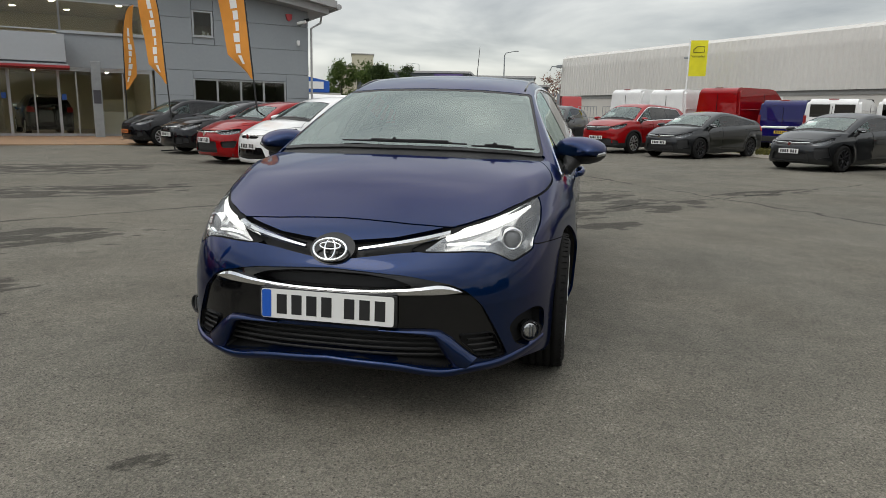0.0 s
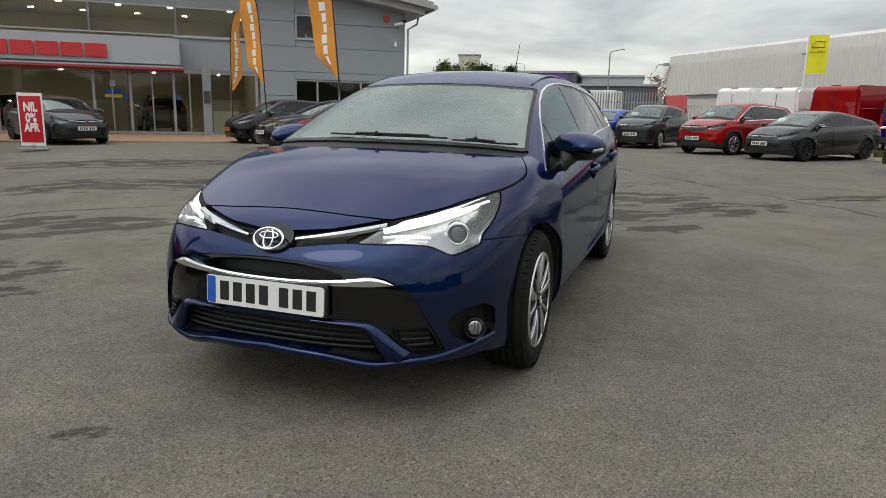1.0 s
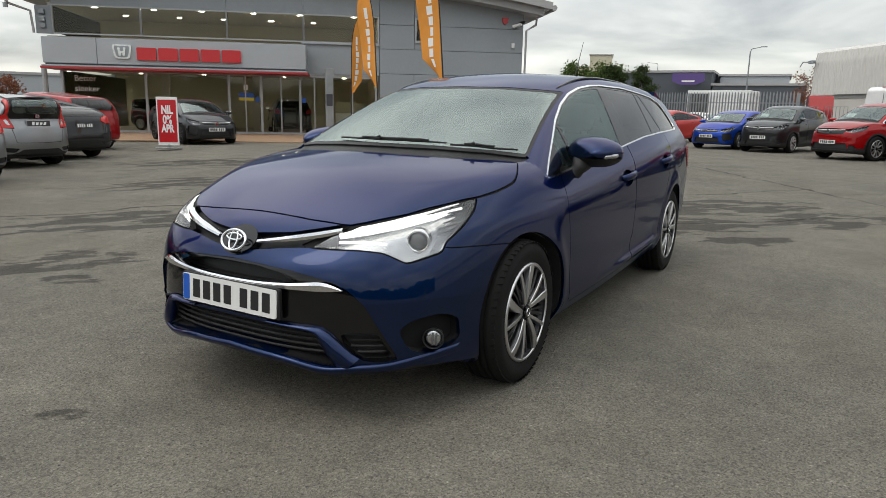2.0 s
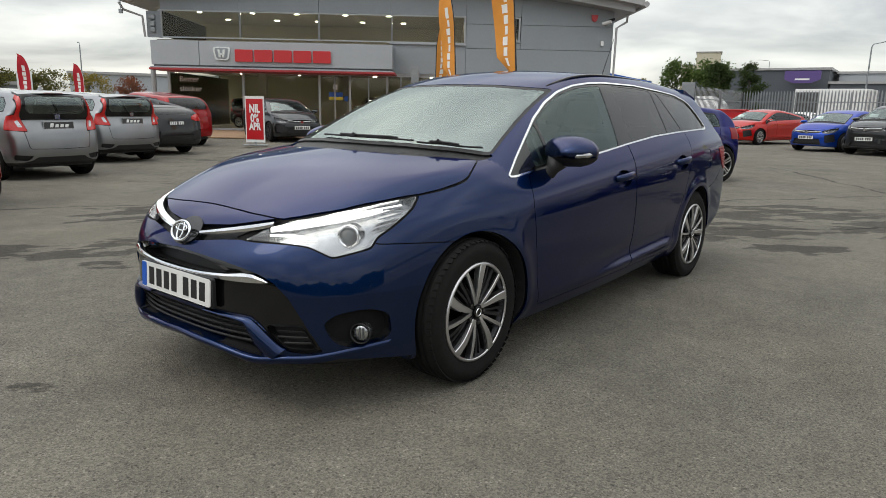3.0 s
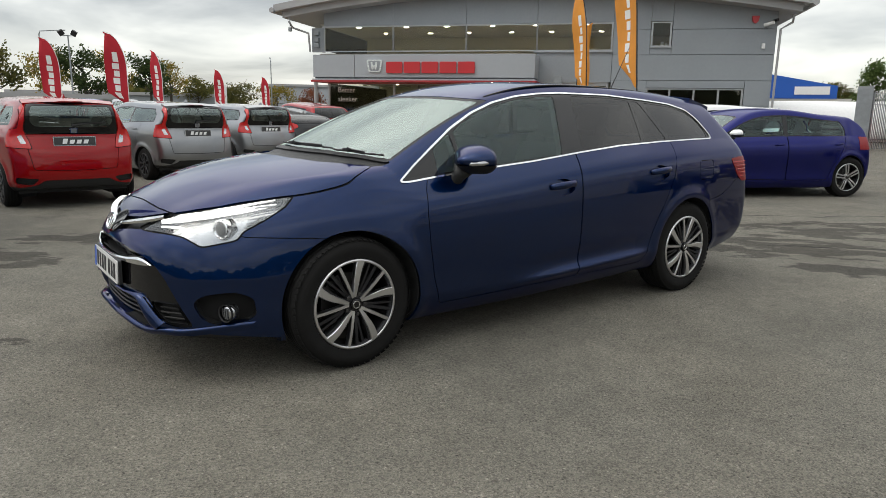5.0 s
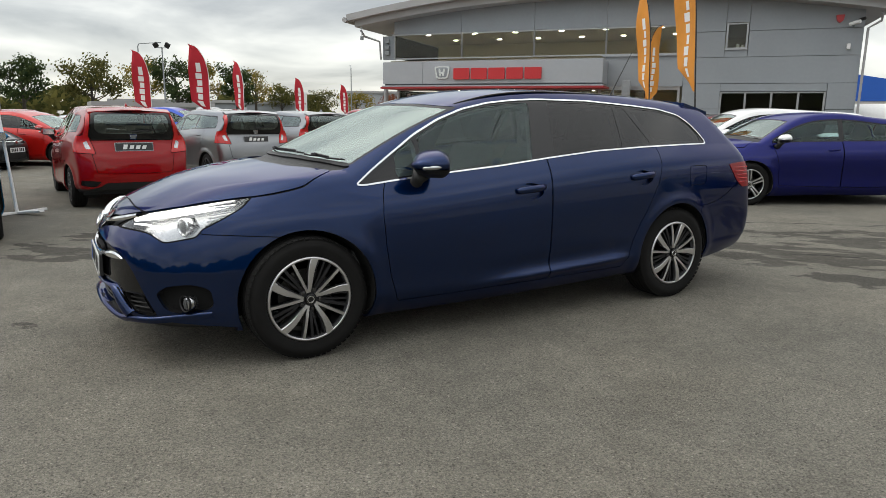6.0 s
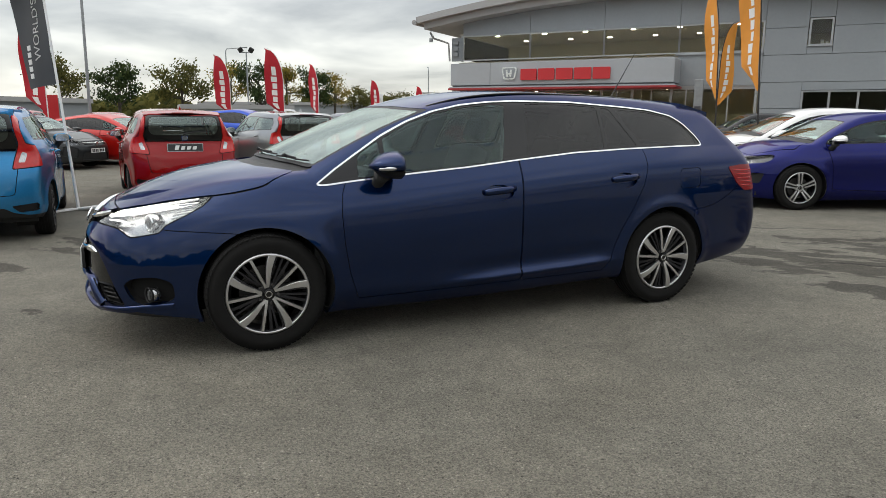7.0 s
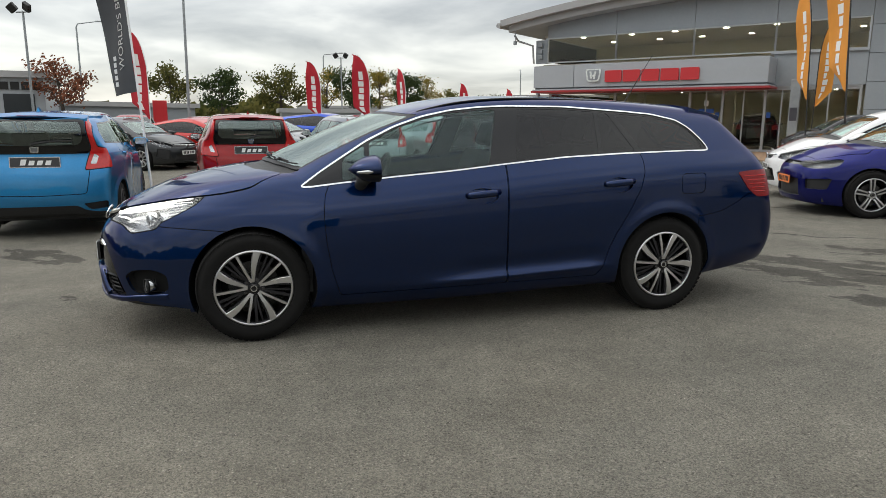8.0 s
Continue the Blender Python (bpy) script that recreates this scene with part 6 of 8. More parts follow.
    sk.cut(outline("xz", rounded(p.get("intake", [(-0.3, 0.42), (0.40 * k, 0.42), (0.46 * k, 0.27), (-0.3, 0.25)]), 0.02), 0, fw), "intake")
    sk.cut(outline("xz", rounded(p.get("fog", [(0.56 * k, 0.46), (0.70 * k, 0.44), (0.72 * k, 0.32), (0.60 * k, 0.29)]), 0.02), 0, fw), "fog_recess")
    if "vent" in p:
        sk.cut(outline("xz", rounded(p["vent"], 0.02), 0, lambda v: v[:, 1] > ye - 0.5), "rear_vent")
    if "skirt" in p:
        sk.cut(outline("xz", rounded(p["skirt"], 0.03), 0, lambda v: v[:, 1] > ye - 0.45), "skirt")
    if dark_sill:
        sk.cut(lambda v: np.maximum(v[:, 2] - 0.36, -1.0), "sill")
        for hub in p["hubs"]:
            sk.cut(outline("yz", ellipse(hub, hz, p["arch"] + 0.05, p["arch"] + 0.05, 40), 0, lambda v: v[:, 0] > 0.35), "sill")
    # doors
    b0, c0 = pillars[0], pillars[1]
    belt = lambda y: float(sh.belt(np.array([y]))[0])
    d0 = [(p["arch"] + 0.09, 0.30), (b0 - 0.004, 0.28), (b0 - 0.004, belt(b0) + 0.1), (base + 0.30, belt(base + 0.3) + 0.03), (p["arch"] + 0.06, 0.62)]
    d1 = [(b0 + 0.004, 0.28), (wb - p["arch"] - 0.10, 0.29), (wb - p["arch"] - 0.02, 0.5), (wb - 0.22, 0.72), (wb - 0.10, 0.95), (wb - 0.12, belt(wb) + 0.08), (b0 + 0.004, belt(b0) + 0.1)]
    if p.get("doors", True):
        sk.panel("yz", rounded(d0, 0.03), "front_door", 0.004)
        sk.panel("yz", rounded(d1, 0.03), "rear_door", 0.004)
        sk.panel("xz", rounded([(-0.3, 0.50), (0.54 * k, 0.52), (0.60 * k, p["tail_z"] - 0.12), (0.64 * k, p["tail_z"] + 0.02), (-0.3, p["tail_z"] + 0.02)], 0.04), "tailgate", 0.004, where=lambda v: v[:, 1] > ye - 0.4)
    # link the panels
    tint = glass_rear or GLASS_DARK
    part("body", sk.mesh(("body",), edge=0.012), colour, car)
    for lab, mat, push, edge in (("bonnet", colour, 0, 0.012), ("tailgate", colour, 0, 0.012), ("gap", DARK_GAP, -0.010, 0), ("trim", CHROME, 0.004, 0.01), ("windscreen", GLASS_FRONT, -0.003, 0), ("screen_border", BLACK_GLOSS, -0.003, 0),
                                 ("cowl", BLACK_PLASTIC, -0.01, 0.01), ("rear_glass", tint, -0.004, 0), ("rear_surround", BLACK_GLOSS, -0.003, 0.008), ("grille", BLACK_GLOSS, -0.02, -0.02), ("intake", BLACK_PLASTIC, -0.04, -0.04), ("skirt", BLACK_PLASTIC, -0.006, -0.006), ("sill", BLACK_PLASTIC, 0.004, 0.01)):
        me = sk.mesh((lab,), push=push, edge=edge)
        if me:
            ob = part({"gap": "panel_gap", "trim": "window_trim", "skirt": "lower_bumper", "rear_glass": "rear_window", "intake": "lower_intake"}.get(lab, lab), me, mat, car)
            if lab in ("windscreen", "rear_glass"):
                ob.visible_shadow = False
    for side in (1, -1):
        for lab, mat, push, edge in (("headlamp", GLASS_LAMP_THIN, 0.0, 0.01), ("tail_lamp", p.get("lamp_mat", LAMP_RED), 0.006, 0.03), ("tail_clear", LAMP_SILVER, 0.007, 0.03), ("fog_recess", BLACK_PLASTIC, -0.03, -0.03), ("rear_vent", BLACK_PLASTIC, -0.03, -0.03), ("pillar", BLACK_GLOSS, -0.003, 0.006)):
            me = sk.mesh((lab,), side, push, edge)
            if me:
                ob = part({"pillar": "window_pillar", "tail_clear": "reversing_lamp"}.get(lab, lab), me, mat, car)
                if lab == "headlamp":
                    ob.visible_shadow = False
                    part("lamp_reflector", sk.mesh((lab,), side, -0.045, -0.04), LAMP_INNER, ob)
        for i, dn in enumerate(("front_door", "rear_door", "")):
            me = sk.mesh((dn,), side, edge=0.012) if dn else None
            d = part(dn, me, colour, car) if me else car
            pane = sk.mesh((f"glass{i}",), side, -0.005)
            if pane:
                part("door_window" if dn else "side_window", pane, GLASS_CLEAR if i == 0 else tint, d).visible_shadow = False
            if me:
                hy = (b0 - 0.14) if i == 0 else (wb - 0.30)
                z = belt(hy) - 0.13
                hx = float(sh.half_width(np.array([hy]), np.array([z]))[0])
                part("door_handle", tube([((hx - 0.01) * side, hy - 0.09, z), ((hx + 0.022) * side, hy - 0.05, z + 0.004), ((hx + 0.022) * side, hy + 0.05, z + 0.01), ((hx - 0.01) * side, hy + 0.09, z + 0.012)], 0.013, 6), colour, d)
        my = base + 0.40
        door_mirror(car, side, p.get("mirror", colour), (0.93 * k, my, belt(my) + 0.07), 0.95)
        for hub in p["hubs"]:
            wheel(car, (0.868 * k * side, hub, r - 0.006), side, 0.4 + hub * side, r=r, width=0.20, rim_r=r * 0.68, style=style, fine=fine, bright=RIM_DARK if wheel_dark else RIM_BRIGHT)
        if rails:
            pts = [(0.56 * k * side, y, float(sh.top(np.array([0.56 * k]), np.array([y]))[0]) + 0.03 * min(1, (y - base - 0.9) / 0.2, (p["hatch"] - 0.1 - y) / 0.2) + 0.004) for y in np.linspace(base + 0.9, p["hatch"] - 0.1, 14)]
            part("roof_rail", tube(pts, 0.013, 6), CHROME, car)
    for hub in p["hubs"]:
        arch_liner(sh, hub, hz, p["arch"], car, 16)
    part("underbody", box(W * 0.80, L * 0.86, 0.06, (0, yn + L * 0.5, 0.20)), BLACK_PLASTIC, car)
    # small parts
    if plate in ("front", "both"):
        pz = 0.52 if nz > 0.74 else 0.48
        py = float(sh.nose(np.array([pz]))[0]) - 0.008
        number_plate(car, py, pz, mat=PLATE_WHITE, band=False)
        for x in (-1, 1):
            part("grille_bar", tube([(0.06 * x, yn + 0.012, nz - 0.06), (0.25 * x * k, yn + 0.03, nz - 0.055), (0.46 * x * k, yn + 0.085, nz - 0.045)], 0.011, 6), CHROME, car)
    if badge and plate in ("front", "both"):
        part("badge", lathe([(yn + 0.0, 0.045), (yn - 0.008 + 0.01, 0.05), (yn + 0.02, 0.05)], n=18, axis="y"), CHROME, car).location = (0, 0.004, nz - 0.085)
    if seats:
        for x in (-0.36, 0.36):
            seat(car, x * k, b0 - 0.05, 0.38 if H < 1.6 else 0.55, 0.48 * k)
            seat(car, x * k, c0 - 0.12, 0.34 if H < 1.6 else 0.52, 0.50 * k, 16)
        part("dashboard", box(1.36 * k, 0.46, 0.16, (0, base + 0.38, p["cowl"] - 0.18), 0.04), CABIN, car)
        part("cabin_floor", box(1.40 * k, wb + 0.5, 0.04, (0, wb * 0.55 + 0.1, 0.27)), CABIN, car)
        part("headliner", sk.mesh(("body",), push=-0.035), CABIN_LIGHT, car)
        if group == FAR_ROW:
            sy = base + 0.42
            part("price_card", box(0.27, 0.004, 0.17, (-0.40 * k, sy, p["cowl"] + 0.11), 0, Matrix.Rotation(radians(-52), 4, "X")), WHITE_PLASTIC, car, "white price card")
        part("door_lining", sk.mesh(("front_door", "rear_door", "tailgate"), push=-0.05), CABIN, car)
    return car, sh, sk


def small_hatch_rear(car, sh, p, colour):
    """Rear fittings of the small hatchback: display plate with plain bars, badge, wiper, spoiler lip, aerial, bumper trims."""
    L, W, H, wb, fo = p["size"]
    ye = L - fo
    z = 0.893
    y = float(sh.tail(np.array([z]))[0])
    plate = new("display_plate")
    plate.parent = car
    plate.matrix_basis = pose(0, y + 0.008, z, -5, 0, 180)
    part("plate_rim", prism(rounded([(-0.26, -0.062), (0.26, -0.062), (0.26, 0.062), (-0.26, 0.062)], 0.008), -0.010, "xz"), LAMP_SILVER, plate)
    part("plate", prism(rounded([(-0.251, -0.053), (0.251, -0.053), (0.251, 0.053), (-0.251, 0.053)], 0.006), -0.003, "xz", -0.010), DISPLAY_BLACK, plate)
    for k in range(4):
        x0 = -0.155 + 0.085 * k
        part("plate_bar", prism([(x0, -0.032), (x0 + 0.055, -0.032), (x0 + 0.072, 0.020 if k else 0.034), (x0 + 0.017, 0.020 if k else 0.034)], -0.002, "xz", -0.013), WHITE_PLASTIC, plate)
    zb = 1.035
    yb = float(sh.tail(np.array([zb]))[0]) + 0.012
    part("badge", prism(rounded([(-0.040, zb - 0.036), (0.040, zb - 0.036), (0.050, zb + 0.036), (-0.050, zb + 0.036)], 0.012), 0.012, "xz", yb - 0.006), CHROME, car)
    part("badge_face", prism(rounded([(-0.030, zb - 0.027), (0.030, zb - 0.027), (0.038, zb + 0.027), (-0.038, zb + 0.027)], 0.010), 0.002, "xz", yb + 0.006), LAMP_GREY, car)
    z2 = 1.13
    pts = [(0.02, float(sh.tail(np.array([z2 - 0.03]))[0]) + 0.02, z2 - 0.03), (-0.16, float(sh.tail(np.array([z2]))[0]) + 0.025, z2 + 0.0), (-0.40, float(sh.tail(np.array([z2]))[0]) - 0.005, z2 + 0.01)]
    part("rear_wiper", tube(pts, [0.018, 0.010, 0.007], 6), BLACK_PLASTIC, car)
    sp = []
    for u in np.linspace(0, 1, 4):
        ring = []
        for s in (1, -1):
            for x in np.linspace(-0.555 * s, 0.555 * s, 11):
                zt = float(sh.top(np.array([abs(x)]), np.array([p["hatch"] - 0.15]))[0])
                ring.append((x, p["hatch"] - 0.12 + 0.24 * u - 0.08 * (x / 0.555)**2 * u, zt + 0.010 - 0.045 * u - (0.035 if s < 0 else 0)))
        sp.append(ring)
    part("rear_spoiler", loft_ring(sp), colour, car)
    part("stop_lamp", box(0.30, 0.02, 0.018, (0, p["hatch"] + 0.085, H - p["drop"] - 0.03)), LAMP_RED, car)
    fin = loft_ring([[(0.02 * s * (1 - u), p["hatch"] - 0.35 + 0.05 * u + d, H - p["drop"] * 0.6 + 0.008 + 0.06 * u) for s, d in ((-1, 0.0), (1, 0.0), (1, 0.12 - 0.07 * u), (-1, 0.12 - 0.07 * u))] for u in (0.0, 0.5, 0.96)])
    part("roof_aerial", fin, colour, car)


DISPLAY_BLACK = material("black display plate", (0.02, 0.02, 0.022), rough=0.35, coat=0.4)
RED = paint("bright red paint", (0.27, 0.0025, 0.004), metal=0.2, rough=0.32)
RED_ORANGE = paint("orange red paint", (0.42, 0.010, 0.007), metal=0.2, rough=0.35)
SILVER = paint("silver metallic paint", (0.27, 0.278, 0.288), metal=0.9, rough=0.30)
SKY_BLUE = paint("bright sky blue metallic paint", (0.026, 0.215, 0.46), metal=0.75, rough=0.34)
GREY_DARK = paint("dark grey metallic paint", (0.026, 0.0275, 0.029), metal=0.7, rough=0.36)
BLACK = paint("black paint", (0.005, 0.005, 0.006), metal=0.1, rough=0.35)
WHITE = paint("white paint", (0.74, 0.74, 0.73), metal=0.0, rough=0.4)
ROYAL_BLUE = paint("royal blue metallic paint", (0.006, 0.009, 0.110), metal=0.8, rough=0.34, coat=0.6)
BRIGHT_BLUE = paint("vivid blue paint", (0.008, 0.05, 0.34), metal=0.6, rough=0.34)
VAN_BLUE = paint("deep blue van paint", (0.006, 0.006, 0.085), metal=0.1, rough=0.4)

SMALL_HATCH = car_spec(4.03, 1.694, 1.495, 2.53, 0.83, 0.80, 1.04, -0.02, 0.62, (0.98, 1.10), 0.06, 2.98, 0.97, 0.305)
SMALL_HATCH.update(plan=[(-0.85, 0.60), (-0.48, 0.76), (-0.18, 0.815), (0.1, 0.834), (1.26, 0.847), (2.43, 0.842), (2.7, 0.812), (3.0, 0.762), (3.22, 0.705)], tail_sweep=0.17, lean=(0.42, 0.20), tail_deep=0.27,
            tail_lamp=[(0.510, 0.80), (0.66, 0.812), (1.2, 0.86), (1.2, 1.03), (0.700, 1.045), (0.640, 1.065), (0.606, 1.2), (0.572, 1.40), (0.535, 1.395), (0.558, 1.2), (0.582, 1.06), (0.560, 0.985), (0.533, 0.90)],
            tail_clear=[(0.560, 0.865), (0.622, 0.865), (0.648, 0.955), (0.604, 0.985)], skirt=[(-0.3, 0.385), (0.40, 0.385), (0.48, 0.33), (0.60, 0.30), (1.2, 0.28), (1.2, 0.1), (-0.3, 0.1)],
            vent=[(0.46, 0.405), (0.72, 0.43), (0.72, 0.345), (0.54, 0.325)], lamp_mat=LAMP_CORAL,
            rear_surround=[(-0.3, 0.985), (0.552, 0.985), (0.572, 1.06), (0.548, 1.2), (0.523, 1.395), (-0.3, 1.405)], rear_glass=[(-0.3, 1.075), (0.45, 1.085), (0.503, 1.14), (0.495, 1.30), (0.465, 1.355), (-0.3, 1.365)])
LONG_HATCH = car_spec(4.52, 1.80, 1.43, 2.70, 0.88, 0.74, 0.98, 0.00, 0.46, (0.92, 1.04), 0.20, 3.05, 0.98, 0.325)
LONG_HATCH.update(grille=[(-0.3, 0.74), (0.46, 0.715), (0.40, 0.63), (-0.3, 0.61)], intake=[(-0.3, 0.45), (0.44, 0.44), (0.50, 0.25), (-0.3, 0.22)], fog=[(0.56, 0.56), (0.76, 0.60), (0.79, 0.36), (0.60, 0.30)], dlo_end=3.10,
            lamp_mat=LAMP_CORAL, tail_lamp=[(0.46, 0.90), (0.62, 0.84), (1.2, 0.86), (1.2, 1.01), (0.62, 1.02), (0.48, 0.97)], vent=[(0.44, 0.60), (0.80, 0.64), (0.78, 0.42), (0.52, 0.36)], skirt=[(-0.3, 0.43), (0.40, 0.43), (0.48, 0.33), (1.2, 0.30), (1.2, 0.1), (-0.3, 0.1)])
SUV = car_spec(4.60, 1.855, 1.68, 2.66, 0.93, 0.92, 1.14, -0.02, 0.60, (1.08, 1.18), 0.10, 3.20, 1.10, 0.36, 0.22)
SUV.update(grille=[(-0.3, 0.93), (0.50, 0.90), (0.44, 0.76), (-0.3, 0.72)], intake=[(-0.3, 0.50), (0.55, 0.50), (0.58, 0.30), (-0.3, 0.28)])
SMALL_SUV = car_spec(4.30, 1.772, 1.605, 2.61, 0.86, 0.90, 1.10, 0.0, 0.56, (1.05, 1.17), 0.12, 2.98, 1.08, 0.34, 0.20)
SMALL_SUV.update(grille=[(-0.3, 0.89), (0.48, 0.87), (0.42, 0.74), (-0.3, 0.72)])
COMPACT = car_spec(4.06, 1.79, 1.395, 2.60, 0.86, 0.75, 0.98, 0.02, 0.56, (0.93, 0.99), 0.10, 2.70, 0.95, 0.325, 0.15, 0.26, 0.06)
COMPACT.update(grille=[(-0.3, 0.735), (0.50, 0.735), (0.50, 0.685), (-0.3, 0.685)], intake=[(-0.3, 0.50), (0.42, 0.50), (0.46, 0.26), (-0.3, 0.24)], mirror=WHITE_PLASTIC, lean=(0.40, 0.2), dlo_end=2.62, round=(0.07, 0.06, 0.06),
            headlamp=[(-0.77, 0.655), (-0.76, 0.735), (-0.62, 0.755), (-0.38, 0.785), (-0.34, 0.765), (-0.42, 0.690), (-0.52, 0.660), (-0.68, 0.645)], fog=[(0.54, 0.50), (0.76, 0.52), (0.74, 0.37), (0.56, 0.37)])
SUPERMINI = car_spec(3.95, 1.70, 1.49, 2.50, 0.80, 0.78, 1.02, 0.0, 0.58, (0.97, 1.07), 0.07, 2.92, 0.98, 0.31)
SUPERMINI.update(grille=[(-0.3, 0.50), (0.40, 0.50), (0.50, 0.30), (-0.3, 0.25)], intake=[(-0.3, 0.70), (0.30, 0.71), (0.26, 0.66), (-0.3, 0.65)])
SALOON = car_spec(4.75, 1.83, 1.45, 2.80, 0.90, 0.76, 0.99, 0.05, 0.44, (0.92, 1.02), 0.24, 3.05, 1.02, 0.335)
SALOON.update(grille=[(-0.3, 0.74), (0.36, 0.72), (0.32, 0.42), (-0.3, 0.40)], intake=[(0.38, 0.45), (0.62, 0.44), (0.62, 0.28), (0.38, 0.26)])


def stand(turn, local, at):
    """The pose that turns a car by so many degrees and sets the point local of it, in plan, on the place at."""
    r = Matrix.Rotation(radians(turn), 4, "Z")
    p = r @ Vector((*local, 0))
    return Matrix.Translation((at[0] - p.x, at[1] - p.y, ground_z(*at))) @ r


ROW = "hatchbacks parked with their backs to the yard"
BACK = (0.0, 3.14)
for at, turn, colour, text in (((-3.95, -2.40), -87, SKY_BLUE, "sky blue small hatchback with dark wheels and black display plate"),
                         ((-6.73, -0.02), -86, RED, "bright red small hatchback with black display plate"),
                         ((-9.70, 2.54), -81, SILVER, "silver small hatchback with red upright tail lamps"),
                         ((-12.2, 5.06), -81, SILVER, "silver small hatchback parked beside another silver one")):
    near = at[0] > -10
    car, sh, sk = build_car("hatchback", SMALL_HATCH, colour, stand(turn, BACK, at), text, ROW, 0.022 if near else 0.03, (0.92, 1.86), GLASS_FRONT, plate="rear", seats=True, wheel_dark=True, fine=False)
    small_hatch_rear(car, sh, SMALL_HATCH, colour)

car, sh, sk = build_car("hatchback", LONG_HATCH, GREY_DARK, stand(-86, (0.0, 3.60), (-13.6, 6.9)), "dark grey five-door hatchback with a low sloping tail", ROW, 0.035, (1.10, 2.05), plate="rear")
number_plate(car, float(sh.tail(np.array([0.80]))[0]) + 0.004, 0.80, 0.46, 0.115, DISPLAY_BLACK, False, -4, True, True)
build_car("crossover_car", SMALL_SUV, RED, stand(-86, (0.0, 3.4), (-16.2, 8.9)), "red crossover at the far end of the display row", ROW, 0.045, (1.05, 2.0), plate="rear")

# cars on the far side of the yard, noses towards it
FRONT_LEFT = lambda p: (0.868 * p["size"][1] / 1.804, 0.0)
for p, colour, turn, at, nm, text, extra in (
        (LONG_HATCH, GREY_DARK, -43, (4.42, 18.55), "hatchback", "dark grey five-door hatchback with dark wheels beside a gravel verge", dict(wheel_dark=True)),
        (SUV, RED, -37, (2.62, 20.6), "sport_utility_car", "bright red sport utility car with chrome grille bar and black sills", dict(dark_sill=True, trim=True)),
        (SMALL_SUV, GREY_DARK, -17, (0.26, 23.4), "crossover_car", "dark grey crossover with alloy wheels and black sills", dict(dark_sill=True)),
        (LONG_HATCH, BRIGHT_BLUE, -20, (-1.55, 24.4), "hatchback", "vivid blue five-door hatchback beside a grey crossover", {}),
        (LONG_HATCH, RED_ORANGE, -18, (-5.03, 27.4), "hatchback", "orange red five-door hatchback in front of a steel fence", {}),
        (LONG_HATCH, GREY_DARK, -50, (7.1, 14.75), "hatchback", "dark grey hatchback with black grille and dark wheels", dict(wheel_dark=True)),
        (SMALL_HATCH, GREY_DARK, -45, (8.9, 12.6), "hatchback", "dark blue-grey small hatchback at the end of the row", {})):
    build_car(nm, p, colour, stand(turn, FRONT_LEFT(p), at), text, FAR_ROW, 0.04, (1.08, 2.05), **extra)

# used cars in front of the showroom
USED = "used cars lined up by the showroom"
car, sh, sk = build_car("hatchback", COMPACT, ROYAL_BLUE, stand(-25, FRONT_LEFT(COMPACT), (-2.36, 7.98)), "royal blue hatchback with white mirror caps and five-spoke alloy wheels", USED, 0.022, (1.42, 2.7), GLASS_CLEAR, style="five", plate="", fine=True)
ORANGE_PLATE = material("orange plate", (0.75, 0.20, 0.04), rough=0.4)
number_plate(car, -0.868, 0.47, 0.5, 0.11, ORANGE_PLATE, False)
for p, colour, at, text in ((SUPERMINI, WHITE, (-5.3, 8.75), "white supermini with black lower grille"), (COMPACT, RED, (-7.3, 10.6), "red compact car with a wide chrome grille"),
                            (SALOON, BLACK, (-9.9, 13.15), "black saloon with a large grille"), (SUPERMINI, BLACK, (-13.2, 16.0), "black supermini with an orange front plate")):
    yn = -p["size"][4]
    q = dict(p, mirror=colour)
    car, sh, sk = build_car("hatchback" if p is not SALOON else "saloon_car", q, colour, stand(-32, (0.0, yn), at), text, USED, 0.035, (1.05, 1.98), plate="" if colour is BLACK and p is SUPERMINI else "front")
    if colour is BLACK and p is SUPERMINI:
        number_plate(car, yn - 0.008, 0.46, 0.5, 0.11, ORANGE_PLATE, False)

# the dark hatchback with its nose to the yard beside the finance sign
build_car("hatchback", LONG_HATCH, GREY_DARK, stand(70, (0.0, -0.88), (-15.3, 12.3)), "dark grey sporting hatchback with a rear wing, on show", "", 0.035, (1.10, 2.05), wheel_dark=True)

# second row behind the red hatchback
for p, colour, turn, at, text in ((LONG_HATCH, GREY_DARK, 146, (-15.4, -1.75), "dark grey hatchback facing across the yard"), (LONG_HATCH, RED_ORANGE, 146, (-16.4, 0.35), "orange red hatchback behind the display row"),
                                  (LONG_HATCH, SILVER, 146, (-18.6, 2.4), "silver grey hatchback in the second row"), (SMALL_SUV, BRIGHT_BLUE, 146, (-20.6, 4.6), "blue crossover in the second row"),
                                  (LONG_HATCH, RED, 84, (-22.5, -2.2), "red hatchback in the third row"), (SALOON, SILVER, 84, (-24.5, 0.8), "silver saloon in the third row"),
                                  (COMPACT, BLACK, 84, (-27.0, 3.4), "black hatchback in the third row"), (SMALL_HATCH, RED, 84, (-30.0, -6.0), "red small hatchback far back in the yard"),
                                  (SMALL_HATCH, WHITE, 84, (-31.0, -9.0), "white small hatchback far back in the yard"), (SUV, SILVER, 84, (-31.5, 6.2), "silver sport utility car far back in the yard")):
    q = dict(p, mirror=colour)
    build_car("saloon_car" if p is SALOON else "hatchback" if p not in (SMALL_SUV, SUV) else "crossover_car", q, colour, stand(turn, (0.0, -p["size"][4]), at), text, "rows of stock cars", 0.045, (1.08, 2.05), plate="front" if at[0] > -20 else "")

